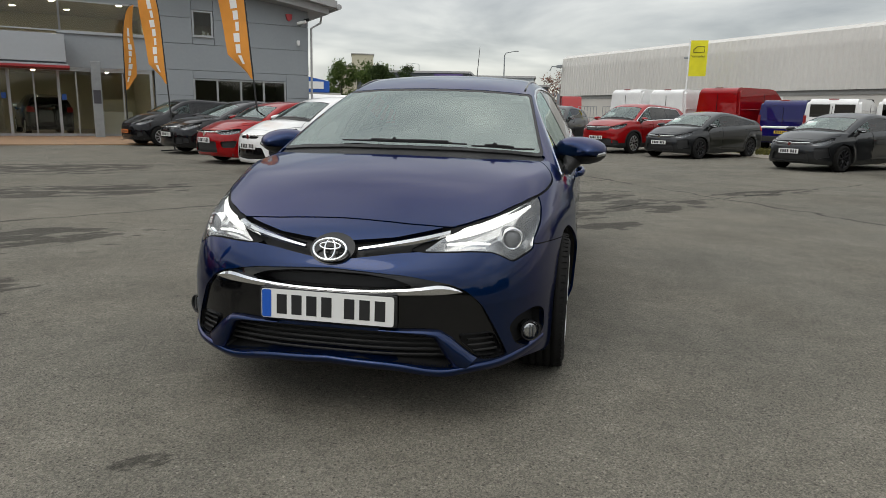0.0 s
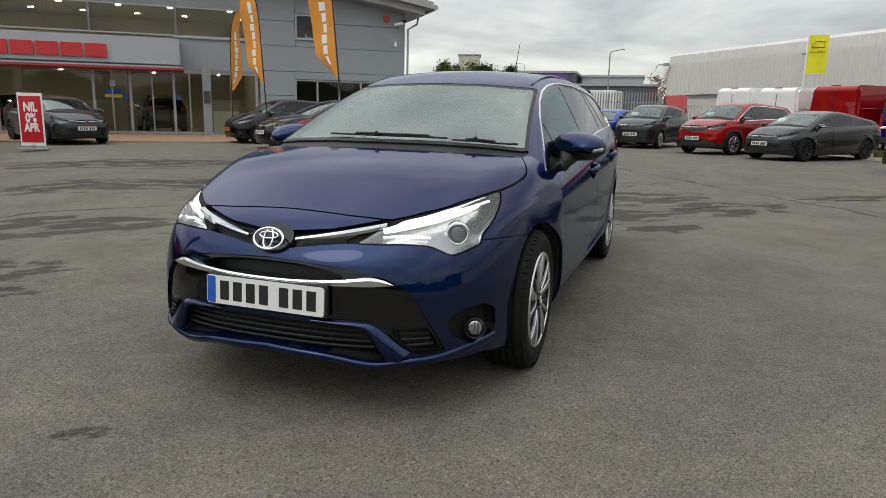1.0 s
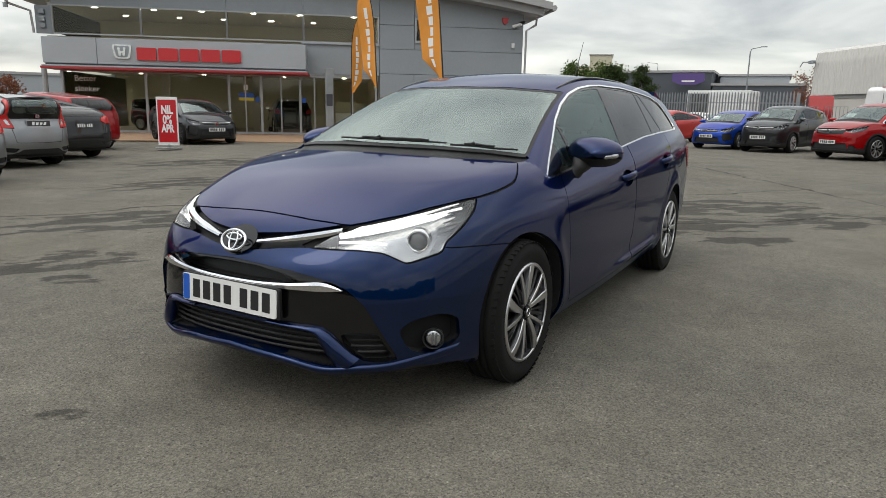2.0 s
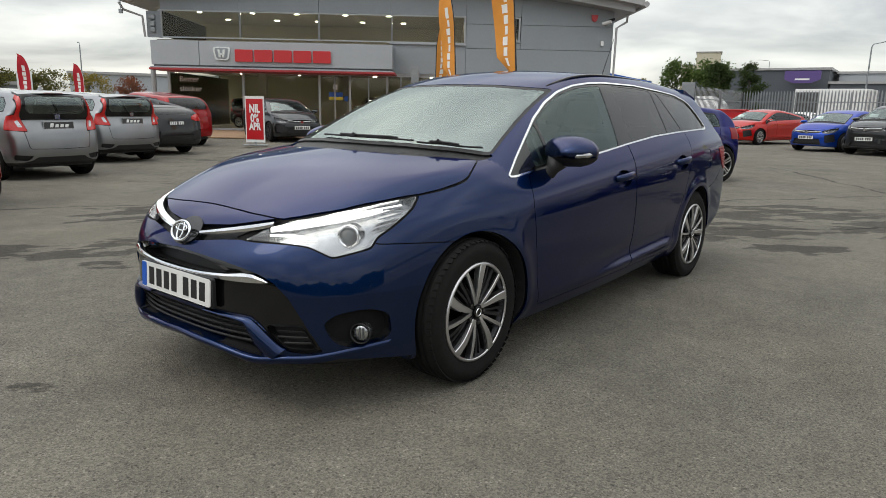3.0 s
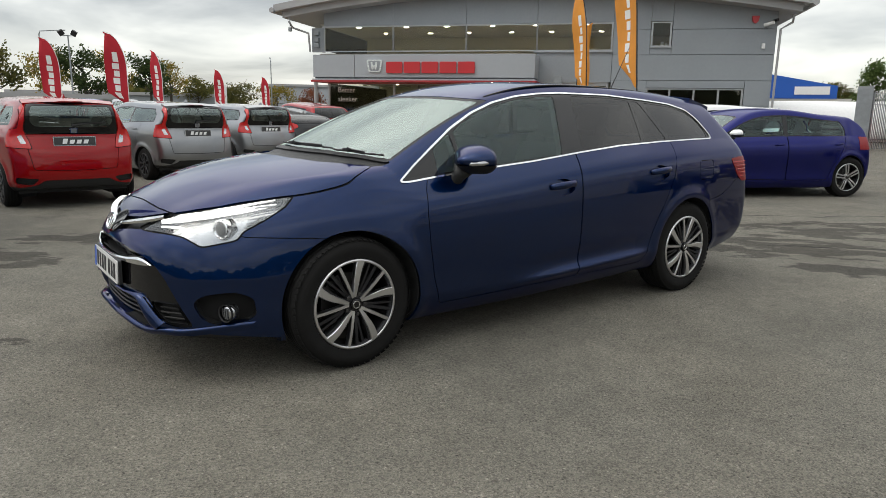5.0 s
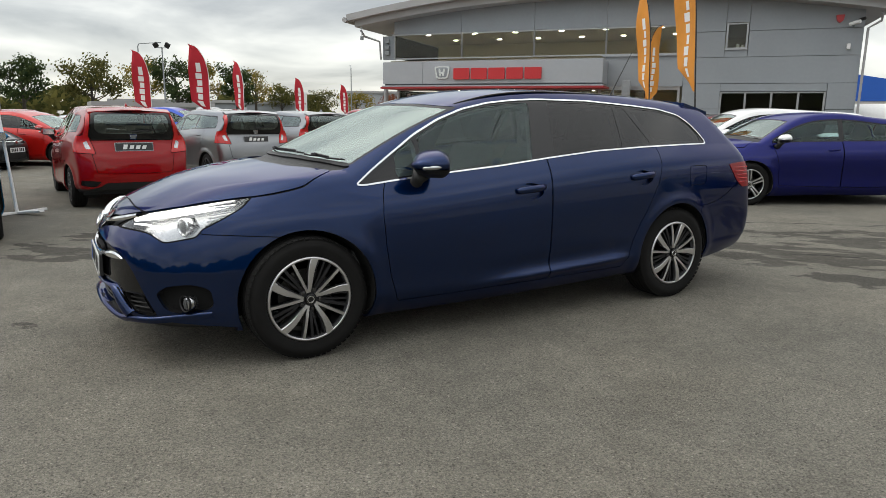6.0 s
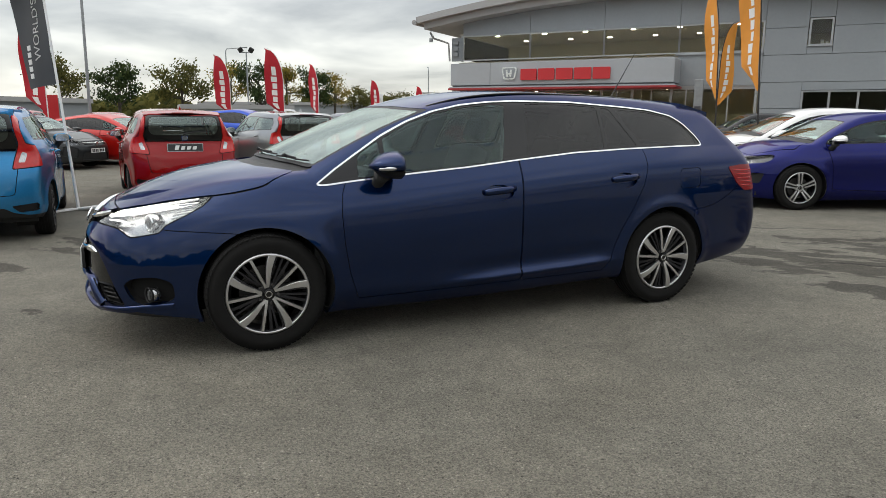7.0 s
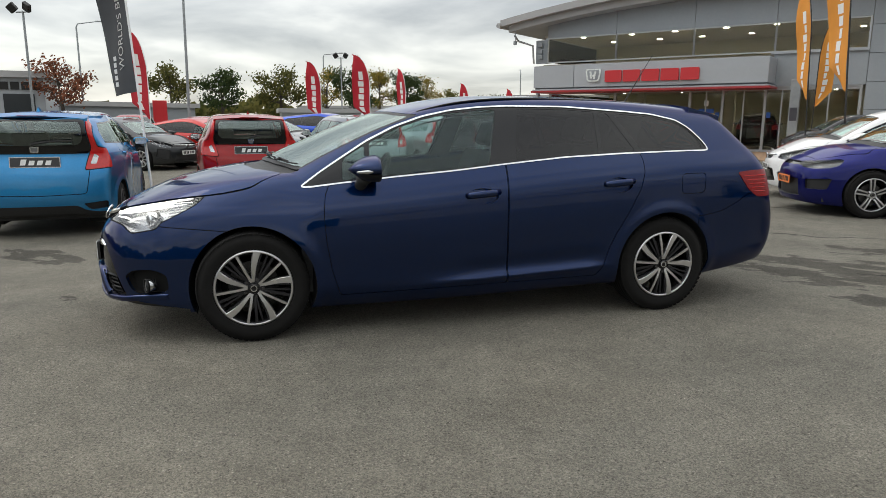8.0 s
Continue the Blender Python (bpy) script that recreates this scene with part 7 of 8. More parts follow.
# a car on show inside the building
build_car("crossover_car", dict(SMALL_SUV, mirror=BLACK), BLACK, SITE @ pose(9.6, 4.4, 0.04, 0, 0, 190), "dark crossover on show inside the showroom", "", 0.05, (1.05, 2.0))
build_car("hatchback", dict(SMALL_HATCH, mirror=BLACK), BLACK, SITE @ pose(5.6, 3.4, 0.04, 0, 0, 70), "dark hatchback on show inside the showroom", "", 0.05, (0.95, 1.9))


def van(m, colour, label, L=5.4, W=2.0, H=2.5, front=-1, plate=True, rear_glass=False):
    """A panel van, its nose towards -y: body shell, rear doors, lamps, windows and wheels."""
    v = thing("panel_van", m, label, "van", "vans for sale")
    h = H
    side = [(0.0, 0.42), (0.02, 0.80), (0.10, 1.02), (0.85, 1.22), (1.55, h - 0.30), (1.95, h - 0.06), (2.4, h), (L - 0.25, h - 0.02), (L - 0.05, h - 0.14), (L, 1.2), (L, 0.42), (L - 0.1, 0.30), (0.15, 0.28)]
    bm = prism(rounded(side, 0.10), W, "yz", -W / 2)
    bmesh.ops.bevel(bm, geom=[e for e in bm.edges if abs(e.calc_face_angle(0)) > 1.2 and abs(e.verts[0].co.x - e.verts[1].co.x) < 1e-4], offset=0.11, segments=4, affect="EDGES")
    for w in bm.verts:
        w.co.x *= 1 - 0.10 * max(0, w.co.z - 1.1) / (h - 1.1)
    part("body", bm, colour, v, smooth=False)
    for s in (1, -1):
        wt = W / 2 * 0.955
        part("cab_window", prism(rounded([(0.95, 1.28), (1.95, 1.24), (1.95, 1.78), (1.42, 1.78)], 0.05), 0.012 * s, "yz", (W / 2 * 0.972) * s), GLASS_DARK, v)
        for y0, y1 in ((2.15, 3.25), (3.35, L - 0.2)):
            for z in (1.15, 1.62):
                part("side_swage", tube([((W / 2 * (1 - 0.10 * max(0, z - 1.1) / (h - 1.1)) + 0.001) * s, y0, z), ((W / 2 * (1 - 0.10 * max(0, z - 1.1) / (h - 1.1)) + 0.001) * s, y1, z)], 0.012, 6), colour, v)
        part("door_gap", box(0.012, 0.012, h - 0.65, ((W / 2 * 0.975) * s, 3.3, 0.42)), DARK_GAP, v)
        part("tail_lamp", box(0.10, 0.05, 0.46, ((W / 2 - 0.09) * s, L + 0.004, 0.95), 0.012), LAMP_RED, v)
        for y in (0.95, L - 1.05):
            wheel(v, ((W / 2 - 0.02) * s, y, 0.33), s, y, r=0.336, width=0.21, rim_r=0.215, style="plain", fine=False)
            part("wheel_arch", lathe([((W / 2 - 0.01) * s, 0.40), ((W / 2 + 0.006) * s, 0.40), ((W / 2 + 0.006) * s, 0.30)], n=24), BLACK_PLASTIC, v).location = (0, y, 0.33)
        part("door_mirror", box(0.16, 0.10, 0.30, ((W / 2 + 0.10) * s, 1.15, 1.30), 0.04), BLACK_PLASTIC, v)
        if rear_glass:
            part("rear_window", box(W * 0.34, 0.012, 0.46, (W * 0.21 * s, L - 0.012, 1.36), 0.0), GLASS_DARK, v)
    part("windscreen", prism(rounded([(-0.78, 0.0), (0.78, 0.0), (0.70, 0.98), (-0.70, 0.98)], 0.06), 0.012, "xy", 0.0), GLASS_DARK, v).matrix_basis = pose(0, 0.92, 1.27, 57)
    part("rear_door_gap", box(0.014, 0.014, h - 0.75, (0, L - 0.004, 0.45)), DARK_GAP, v)
    part("rear_bumper", box(W * 0.94, 0.14, 0.22, (0, L + 0.02, 0.36), 0.03), BLACK_PLASTIC, v)
    part("grille", box(W * 0.62, 0.04, 0.20, (0, 0.012, 0.66), 0.02), BLACK_PLASTIC, v)
    if plate:
        number_plate(v, L + 0.008, 0.74, mat=PLATE_YELLOW, band=False, back=True)
    part("high_stop_lamp", box(0.34, 0.03, 0.04, (0, L - 0.10, h - 0.06)), LAMP_RED, v)
    return v


van(stand(141, (1.0, 5.4), (5.57, 28.13)), RED, "tall bright red panel van seen from behind", H=2.52)
van(stand(140, (1.0, 5.4), (3.77, 30.38)), WHITE, "tall white panel van parked behind the cars", H=2.5)
van(stand(140, (1.0, 5.4), (2.09, 32.25)), WHITE, "tall white panel van near the warehouse", H=2.55)
van(stand(150, (1.0, 4.9), (7.83, 26.97)), VAN_BLUE, "deep blue panel van with a yellow rear plate", L=4.9, W=1.95, H=2.02)
van(stand(150, (1.0, 4.9), (9.0, 25.1)), WHITE, "white panel van with rear windows and yellow plate", L=4.9, W=1.95, H=2.05, rear_glass=True)
van(stand(150, (1.0, 4.9), (10.85, 23.5)), WHITE, "white panel van at the end of the van row", L=4.9, W=1.95, H=2.05, rear_glass=True)


# ---- fence, flags, lamps, signs, trees ----
FLAG_RED = material("red flag cloth", (0.42, 0.010, 0.022), rough=0.8, vary=0.12, scale=2.0)
FLAG_ORANGE = material("orange flag cloth", (0.66, 0.265, 0.035), rough=0.8, vary=0.12, scale=2.0)
FLAG_GREY = material("charcoal flag cloth", (0.055, 0.057, 0.062), rough=0.8, vary=0.15, scale=2.0)
FLAG_YELLOW = material("yellow flag cloth", (0.72, 0.66, 0.02), rough=0.8, vary=0.1, scale=2.0)
FLAG_WHITE = material("white flag print", (0.75, 0.74, 0.72), rough=0.8)
BARK = material("tree bark", (0.06, 0.05, 0.04), rough=0.95, vary=0.3, scale=8)


def leaf_material(name, a, b):
    m = bpy.data.materials.new(name)
    m.use_nodes = True
    t = m.node_tree
    n, s = t.nodes, t.nodes["Principled BSDF"]
    geo, ramp = n.new("ShaderNodeNewGeometry"), n.new("ShaderNodeValToRGB")
    ramp.color_ramp.elements[0].color, ramp.color_ramp.elements[1].color = (*a, 1), (*b, 1)
    t.links.new(geo.outputs["Random Per Island"], ramp.inputs[0])
    t.links.new(ramp.outputs[0], s.inputs["Base Color"])
    s.inputs["Roughness"].default_value, s.inputs["Specular IOR Level"].default_value = 0.8, 0.12
    # thin leaves let some light through
    thin_leaf, blend = n.new("ShaderNodeBsdfTranslucent"), n.new("ShaderNodeMixShader")
    blend.inputs[0].default_value = 0.4
    t.links.new(ramp.outputs[0], thin_leaf.inputs["Color"])
    t.links.new(s.outputs[0], blend.inputs[1])
    t.links.new(thin_leaf.outputs[0], blend.inputs[2])
    t.links.new(blend.outputs[0], n["Material Output"].inputs[0])
    return m


LEAF_GREEN = leaf_material("green leaves", (0.043, 0.080, 0.022), (0.131, 0.174, 0.051))
LEAF_DARK = leaf_material("dark green leaves", (0.022, 0.043, 0.017), (0.072, 0.094, 0.032))
LEAF_GOLD = leaf_material("turning leaves", (0.102, 0.109, 0.022), (0.348, 0.246, 0.051))
LEAF_RUST = leaf_material("rusty leaves", (0.087, 0.043, 0.029), (0.290, 0.109, 0.058))
LEAF_OLIVE = leaf_material("olive leaves", (0.051, 0.061, 0.020), (0.160, 0.145, 0.043))


def tree(x, y, h, spread, leaf, seed, name="tree", label="", leaves=1500, trunk=0.35, size=0.16, gap=0.0):
    """Tapered trunk, forking limbs and a crown of small leaf clumps round the limb ends."""
    r = random.Random(seed)
    t = thing(name, pose(x, y, 0), label, "tree")
    tips = []
    wood = tube([(0, 0, 0), (0.03 * h * r.uniform(-1, 1), 0, h * trunk), (0.05 * h * r.uniform(-1, 1), 0.03 * h * r.uniform(-1, 1), h * 0.78)], [0.028 * h, 0.020 * h, 0.006 * h], 8)
    part("trunk", wood, BARK, t, smooth=True)
    for i in range(11):
        z0 = h * r.uniform(trunk * 0.85, 0.72)
        a, reach = 2.4 * i + r.uniform(-0.4, 0.4), spread * r.uniform(0.45, 0.95)
        tip = Vector((reach * math.cos(a), reach * math.sin(a), z0 + h * r.uniform(0.08, 0.30)))
        mid = Vector((tip.x * 0.5, tip.y * 0.5, (z0 + tip.z) / 2 - 0.02 * h))
        part("limb", tube([(0, 0, z0), mid, tip], [0.010 * h, 0.006 * h, 0.002 * h], 5), BARK, t)
        tips += [tip, mid.lerp(tip, 0.55)]
    tips += [Vector((r.uniform(-0.3, 0.3) * spread, r.uniform(-0.3, 0.3) * spread, h * r.uniform(0.75, 0.98))) for _ in range(5)]
    verts, faces = [], []
    for _ in range(leaves):
        c = r.choice(tips)
        k = spread * 0.29
        p = Vector((r.gauss(c.x, k * 0.55), r.gauss(c.y, k * 0.55), r.gauss(c.z, k * 0.42)))
        if p.z < h * trunk * 0.8:
            continue
        n1 = Vector((r.uniform(-1, 1), r.uniform(-1, 1), r.uniform(-0.6, 1))).normalized()
        u = n1.orthogonal().normalized()
        v = n1.cross(u)
        s = size * r.uniform(0.6, 1.4)
        i0 = len(verts)
        verts += [tuple(p + u * s), tuple(p + v * s * 0.6 + n1 * s * 0.15), tuple(p - u * s), tuple(p - v * s * 0.6 + n1 * s * 0.1)]
        faces.append((i0, i0 + 1, i0 + 2, i0 + 3))
    me = bpy.data.meshes.new("crown")
    me.from_pydata(verts, [], faces)
    tagged(part("crown", me, leaf, t), kind="stuff")
    return t


def palisade(points, height, group):
    """Palisade fencing along a line: posts, two rails and pointed pales."""
    f = thing("palisade_fence", Matrix.Identity(4), "galvanised steel palisade fence with pointed pales", "fence", group)
    pale = prism([(-0.035, 0.05), (0.035, 0.05), (0.035, height - 0.12), (0.0, height), (-0.035, height - 0.12)], 0.012, "xz")
    me = bpy.data.meshes.new("pale")
    pale.to_mesh(me)
    pale.free()
    me.materials.append(STEEL)
    for (x0, y0), (x1, y1) in zip(points, points[1:]):
        d = math.hypot(x1 - x0, y1 - y0)
        a = math.atan2(y1 - y0, x1 - x0)
        n = max(2, int(d / 0.155))
        for i in range(n):
            u = (i + 0.5) / n
            ob = new("pale", me)
            ob.parent = f
            ob.matrix_basis = pose(x0 + (x1 - x0) * u, y0 + (y1 - y0) * u, 0, 0, 0, math.degrees(a))
        for z in (0.45, height - 0.55):
            part("rail", tube([(x0, y0, z), (x1, y1, z)], 0.028, 4), STEEL, f)
        for i in range(max(2, int(d / 2.75)) + 1):
            u = i / max(2, int(d / 2.75))
            part("post", box(0.10, 0.06, height - 0.1, (x0 + (x1 - x0) * u, y0 + (y1 - y0) * u + 0.05, 0)), STEEL, f)
    return f


palisade([(-8.4, 28.9), (-8.3, 36.0), (-0.4, 33.4)], 2.4, "")
gate = thing("fence_gatepost", pose(-8.6, 28.7, 0, 0, 0, 20), "wide galvanised gate post at the fence end", "gate post")
part("post", box(0.55, 0.16, 2.55, (0, 0, 0), 0.01), STEEL, gate)


def feather(x, y, h, turn, cloth, label, width=0.75, low=0.42, marks=4, lean=0.0, pole_mat=None, group="", curve=0.35, flat_top=False):
    """A feather flag: bowed pole on a foot, a cloth with gentle folds and printed bars down it."""
    f = thing("feather_flag", pose(x, y, ground_z(x, y), 0, lean, turn), label, "flag", group)
    bend = lambda v: width * 0.97 * (1 - math.sqrt(max(0.0, 1 - max(0.0, (v - 0.50) / 0.50)**2))) if not flat_top else 0.0
    rise = lambda v: h * (low + (1 - low) * v)
    pole = [(0, 0, 0), (0, 0, h * low * 0.5)] + [(bend(v), 0, rise(v)) for v in (0.0, 0.25, 0.5, 0.6, 0.7, 0.78, 0.85, 0.91, 0.96, 0.985, 1.0)]
    part("pole", tube(pole, [0.022, 0.020] + [0.018 - 0.001 * k for k in range(11)], 8), pole_mat or WHITE_PLASTIC, f)
    part("foot", box(0.9, 0.08, 0.03, (0, 0, 0), 0.008), pole_mat or WHITE_PLASTIC, f)
    part("foot", box(0.08, 0.9, 0.032, (0, 0, 0), 0.008), pole_mat or WHITE_PLASTIC, f)

    def surface(u, v):
        """u from the pole outwards, v from the lower end up."""
        x0 = bend(v) + 0.012
        far = width * (0.90 + 0.10 * math.sin(v * math.pi)) * (1 if flat_top else min(1, 0.16 + v / 0.20))
        xx = x0 + max(far - x0, 0.008) * u
        return (xx, 0.05 * math.sin(4 * u + 6 * v) * u + 0.02 * math.sin(11 * v), rise(v * 0.995) + (0.10 * u * (1 - v) if not flat_top else 0.0))
    bm = bmesh.new()
    nu, nv = 8, 30
    for off, flip in ((0.0, False), (0.006, True)):
        g = [[bm.verts.new((lambda p: (p[0], p[1] + off, p[2]))(surface(i / nu, j / nv))) for i in range(nu + 1)] for j in range(nv + 1)]
        for j in range(nv):
            for i in range(nu):
                q = (g[j][i], g[j][i + 1], g[j + 1][i + 1], g[j + 1][i])
                bm.faces.new(q[::-1] if flip else q)
    part("cloth", bm, cloth, f, smooth=True)
    # printed marks: plain bars following the cloth, on both faces
    for face in (-0.006, 0.012):
        for k in range(marks):
            v0 = 0.10 + 0.60 * k / marks
            v1 = v0 + 0.60 / marks * (0.80 if k < marks - 1 or marks < 6 else 1.3)
            b2 = bmesh.new()
            rows = []
            for j in range(4):
                v = v0 + (v1 - v0) * j / 3
                row = []
                for i in range(4):
                    p = surface(0.34 + ((0.26 if k % 2 else 0.32) if marks < 7 else 0.16 + 0.06 * (k % 3)) * i / 3, v)
                    row.append(b2.verts.new((p[0], p[1] + face, p[2])))
                rows.append(row)
            for a, b in zip(rows, rows[1:]):
                for i in range(3):
                    b2.faces.new((a[i], a[i + 1], b[i + 1], b[i]))
            part("printed_mark", b2, FLAG_WHITE, f)
    return f


RED_FLAGS = "red feather flags along the display"
for x, y, h, turn in ((-21.6, -3.5, 4.4, 232), (-33.7, 3.65, 4.45, 238), (-29.1, 5.6, 4.45, 246), (-36.5, 9.0, 4.4, 203), (-52.7, 18.1, 4.45, 222), (-61.6, 25.7, 4.45, 218)):
    feather(x, y, h, turn, FLAG_RED, "tall red feather flag with white printed marks", group=RED_FLAGS, width=0.88, low=0.29, marks=6)
ORANGE_FLAGS = "orange feather flags by the showroom"
for x, y, h, turn, lean in ((-15.5, 19.3, 4.9, 93, 1), (-10.5, 14.45, 5.2, 163, 5), (-6.4, 11.6, 5.3, 166, 6)):
    feather(x, y, h, turn, FLAG_ORANGE, "tall orange feather flag with white printed marks", group=ORANGE_FLAGS, pole_mat=BLACK_PLASTIC, low=0.355, width=0.74, marks=8, lean=lean)
banner = feather(-6.75, -1.55, 4.7, 222, FLAG_GREY, "charcoal grey banner flag on a white pole and cross foot", width=0.72, low=0.387, lean=6, flat_top=True, marks=0)
def word(text, size, extrude=0.002):
    """The mesh of a word in the built-in font, flat in its own x and y."""
    cu = bpy.data.curves.new("word", "FONT")
    cu.body, cu.size, cu.extrude = text, size, extrude
    holder = bpy.data.objects.new("word", cu)
    me = bpy.data.meshes.new_from_object(holder)
    bpy.data.objects.remove(holder)
    return me


me = word("WORLD'S BE", 0.20)
for v in me.vertices:
    along, up, _ = v.co
    u, h = (0.19 + up) / 0.72, (2.18 + along - 4.7 * 0.387) / (4.7 * 0.613)
    v.co = (0.19 + up, 0.05 * math.sin(4 * u + 6 * h) * u + 0.02 * math.sin(11 * h) + 0.014, 2.18 + along)
part("lettering", me, FLAG_WHITE, banner, "white printed lettering running up the cloth")
for k in range(5):
    z = 1.95 + 0.10 * k
    u, h = 0.47 / 0.72, (z - 4.7 * 0.387) / (4.7 * 0.613)
    part("printed_mark", box(0.07, 0.006, 0.07, (0.47, 0.05 * math.sin(4 * u + 6 * h) * u + 0.02 * math.sin(11 * h) + 0.012, z)), FLAG_WHITE, banner)

yf = thing("banner_flag", pose(6.55, 38.4, 0, 0, 0, -10), "yellow banner with a printed van outline on a white pole", "flag")
part("pole", tube([(0, 0, 0), (0, 0, 5.6)], [0.05, 0.035], 8), WHITE_PLASTIC, yf)
bm = bmesh.new()
g = [[bm.verts.new((0.05 + 0.92 * i / 6, 0.05 * math.sin(3 * i / 6 + j * 0.4), 3.55 + 1.95 * j / 10)) for i in range(7)] for j in range(11)]
for j in range(10):
    for i in range(6):
        bm.faces.new((g[j][i], g[j][i + 1], g[j + 1][i + 1], g[j + 1][i]))
part("cloth", bm, FLAG_YELLOW, yf, smooth=True)
part("printed_van", tube([(0.22, -0.05, 4.86), (0.24, -0.05, 5.02), (0.42, -0.05, 5.16), (0.80, -0.05, 5.16), (0.80, -0.05, 4.86), (0.22, -0.05, 4.86)], 0.016, 6), INK, yf)
cu = bpy.data.curves.new("printed_text", "FONT")
cu.body, cu.size, cu.extrude = "Van Sales", 0.19, 0.002
tmp = bpy.data.objects.new("tmp", cu)
me = bpy.data.meshes.new_from_object(tmp)
bpy.data.objects.remove(tmp)
part("printed_text", me, INK, yf).matrix_basis = pose(0.12, -0.06, 4.58, 90)


# the finance sign
def finance_sign():
    s = thing("finance_sign", pose(-14.72, 10.05, 0, 0, 0, 36) @ Matrix.Scale(0.87, 4), "red sign board reading NIL 0% APR on a stand", "sign")
    part("panel", box(0.66, 0.05, 1.55, (0, 0, 0.10), 0.008), WHITE_PLASTIC, s, "pale silver frame")
    part("face", box(0.58, 0.012, 1.36, (0, -0.028, 0.20)), RED_SIGN, s, "bright red face")
    part("foot", box(0.75, 0.5, 0.03, (0, 0, 0), 0.01), STEEL, s)
    part("stem", box(0.08, 0.05, 0.12, (0, 0, 0.02)), STEEL, s)
    for text, z, size in (("NIL", 1.12, 0.30), ("0%", 0.80, 0.30), ("APR", 0.53, 0.27)):
        cu = bpy.data.curves.new("lettering", "FONT")
        cu.body, cu.size, cu.extrude, cu.align_x, cu.offset = text, size, 0.003, "CENTER", 0.012
        tmp = bpy.data.objects.new("tmp", cu)
        me = bpy.data.meshes.new_from_object(tmp)
        bpy.data.objects.remove(tmp)
        part("lettering", me, WHITE_PLASTIC, s, "white lettering").matrix_basis = pose(0, -0.037, z, 90) @ Matrix.Diagonal((0.80, 1.25, 1, 1))


finance_sign()


def street_lamp(x, y, h, turn, arm=1.2):
    l = thing("street_lamp", pose(x, y, 0, 0, 0, turn), "tall grey street lamp with a single arm", "lamp post")
    part("column", tube([(0, 0, 0), (0, 0, h - 0.3), (0.12, 0, h - 0.05), (arm, 0, h + 0.12)], [0.09, 0.06, 0.05, 0.04], 8), STEEL, l)
    part("lantern", box(0.55, 0.20, 0.10, (arm + 0.2, 0, h + 0.08), 0.03), STEEL, l)
    return l


def flood_post(x, y, h, turn):
    l = thing("floodlight_post", pose(x, y, 0, 0, 0, turn), "dark floodlight post with two lamp heads", "lamp post")
    part("column", tube([(0, 0, 0), (0, 0, h)], [0.07, 0.05], 8), STEEL, l)
    part("crossbar", tube([(-0.4, 0, h - 0.05), (0.4, 0, h - 0.05)], 0.035, 6), STEEL, l)
    for s in (-0.55, 0.55):
        part("lamp_head", box(0.40, 0.20, 0.40, (s * 0.62, -0.1, h - 0.02), 0.04, Matrix.Rotation(radians(32 * s / 0.55), 4, "Y") @ Matrix.Rotation(radians(25), 4, "X")), BLACK_PLASTIC, l)
    return l


flood_post(-33.7, -10.5, 6.4, 60)
flood_post(-56.5, 7.6, 6.6, 75)
street_lamp(-56.0, -13.0, 8.6, 75, 1.6)
street_lamp(-74.0, 7.8, 8.4, 75, 1.8)
street_lamp(-82.0, 34.5, 7.8, 160, 1.6)
street_lamp(-7.7, 71.6, 7.7, 0, 1.0)
street_lamp(-31.8, 133.0, 10.8, 180, 1.6)
mast = thing("flagpole", pose(-25.0, -2.5, 0), "slender bare grey flagpole", "pole")
part("pole", tube([(0, 0, 0), (-0.1, 0.1, 9.0)], [0.06, 0.04], 8), STEEL, mast)

# far buildings
far_show = far_block("far_showroom", -37.85, -16.14, 10.0, 10.0, 3.5, 100, GREY_LIGHT, "pale grey and glass showroom beyond the stock cars", 1, 4, PANE_DARK)
for k in range(8):
    part("sign_bar", box(0.42, 0.06, 0.42, (1.0 + 0.52 * k, -0.04, 2.85)), INK, far_show)
far_block("low_shed", -53.1, -9.7, 13.0, 8.0, 2.2, 130, GREY_PANEL, "long low grey shed beyond the yard")
far_block("low_shed", -55.0, 6.6, 8.5, 5.0, 1.85, 90, GREY_LIGHT, "low pale shed behind the roadside trees")
far_block("low_shed", -83.4, 16.2, 22.0, 12.0, 2.7, 70, GREY_PANEL, "pale grey shed behind the trees")
far_block("far_shed", -97.2, 51.3, 22.0, 20.0, 5.0, 62, GREY_LIGHT, "far pale grey industrial shed")
far_block("dark_warehouse", -29.0, 116.3, 20.0, 30.0, 8.1, 5, DARK_CLAD, "dark blue grey warehouse far behind the fence")
far_block("dark_annexe", -12.0, 117.6, 13.6, 5.0, 6.0, 5, DARK_CLAD, "lower dark blue grey annexe of the far warehouse")
sign = thing("purple_sign", pose(-22.3, 115.0, 6.0, 0, 0, 5), "large purple sign panel on the far warehouse", "sign")
part("panel", prism(rounded([(-2.5, 0.6), (-1.2, 0.05), (1.2, 0.05), (2.5, 0.6), (2.5, 1.9), (-2.5, 1.9)], 0.2), 0.15, "xz"), PURPLE, sign)
part("mark", prism([(-1.0, 0.5), (1.0, 0.5), (1.0, 0.75), (-1.0, 0.75)], -0.02, "xz", -0.002), WHITE_PLASTIC, sign)
far_block("grey_unit", -13.5, 124.0, 10.6, 14.0, 7.8, 5, GREY_LIGHT, "pale grey unit beside the dark warehouse")
far_block("tower_block", -80.5, 246.0, 8.0, 12.0, 22.0, 18, BEIGE, "beige tower block on the skyline")
far_block("tower_block", -87.0, 250.0, 8.0, 12.0, 18.0, 18, BEIGE, "lower beige tower block on the skyline")
blue = thing("blue_unit", pose(-22.4, 52.6, 0, 0, 0, 28), "bright blue industrial unit with a white sign", "building")
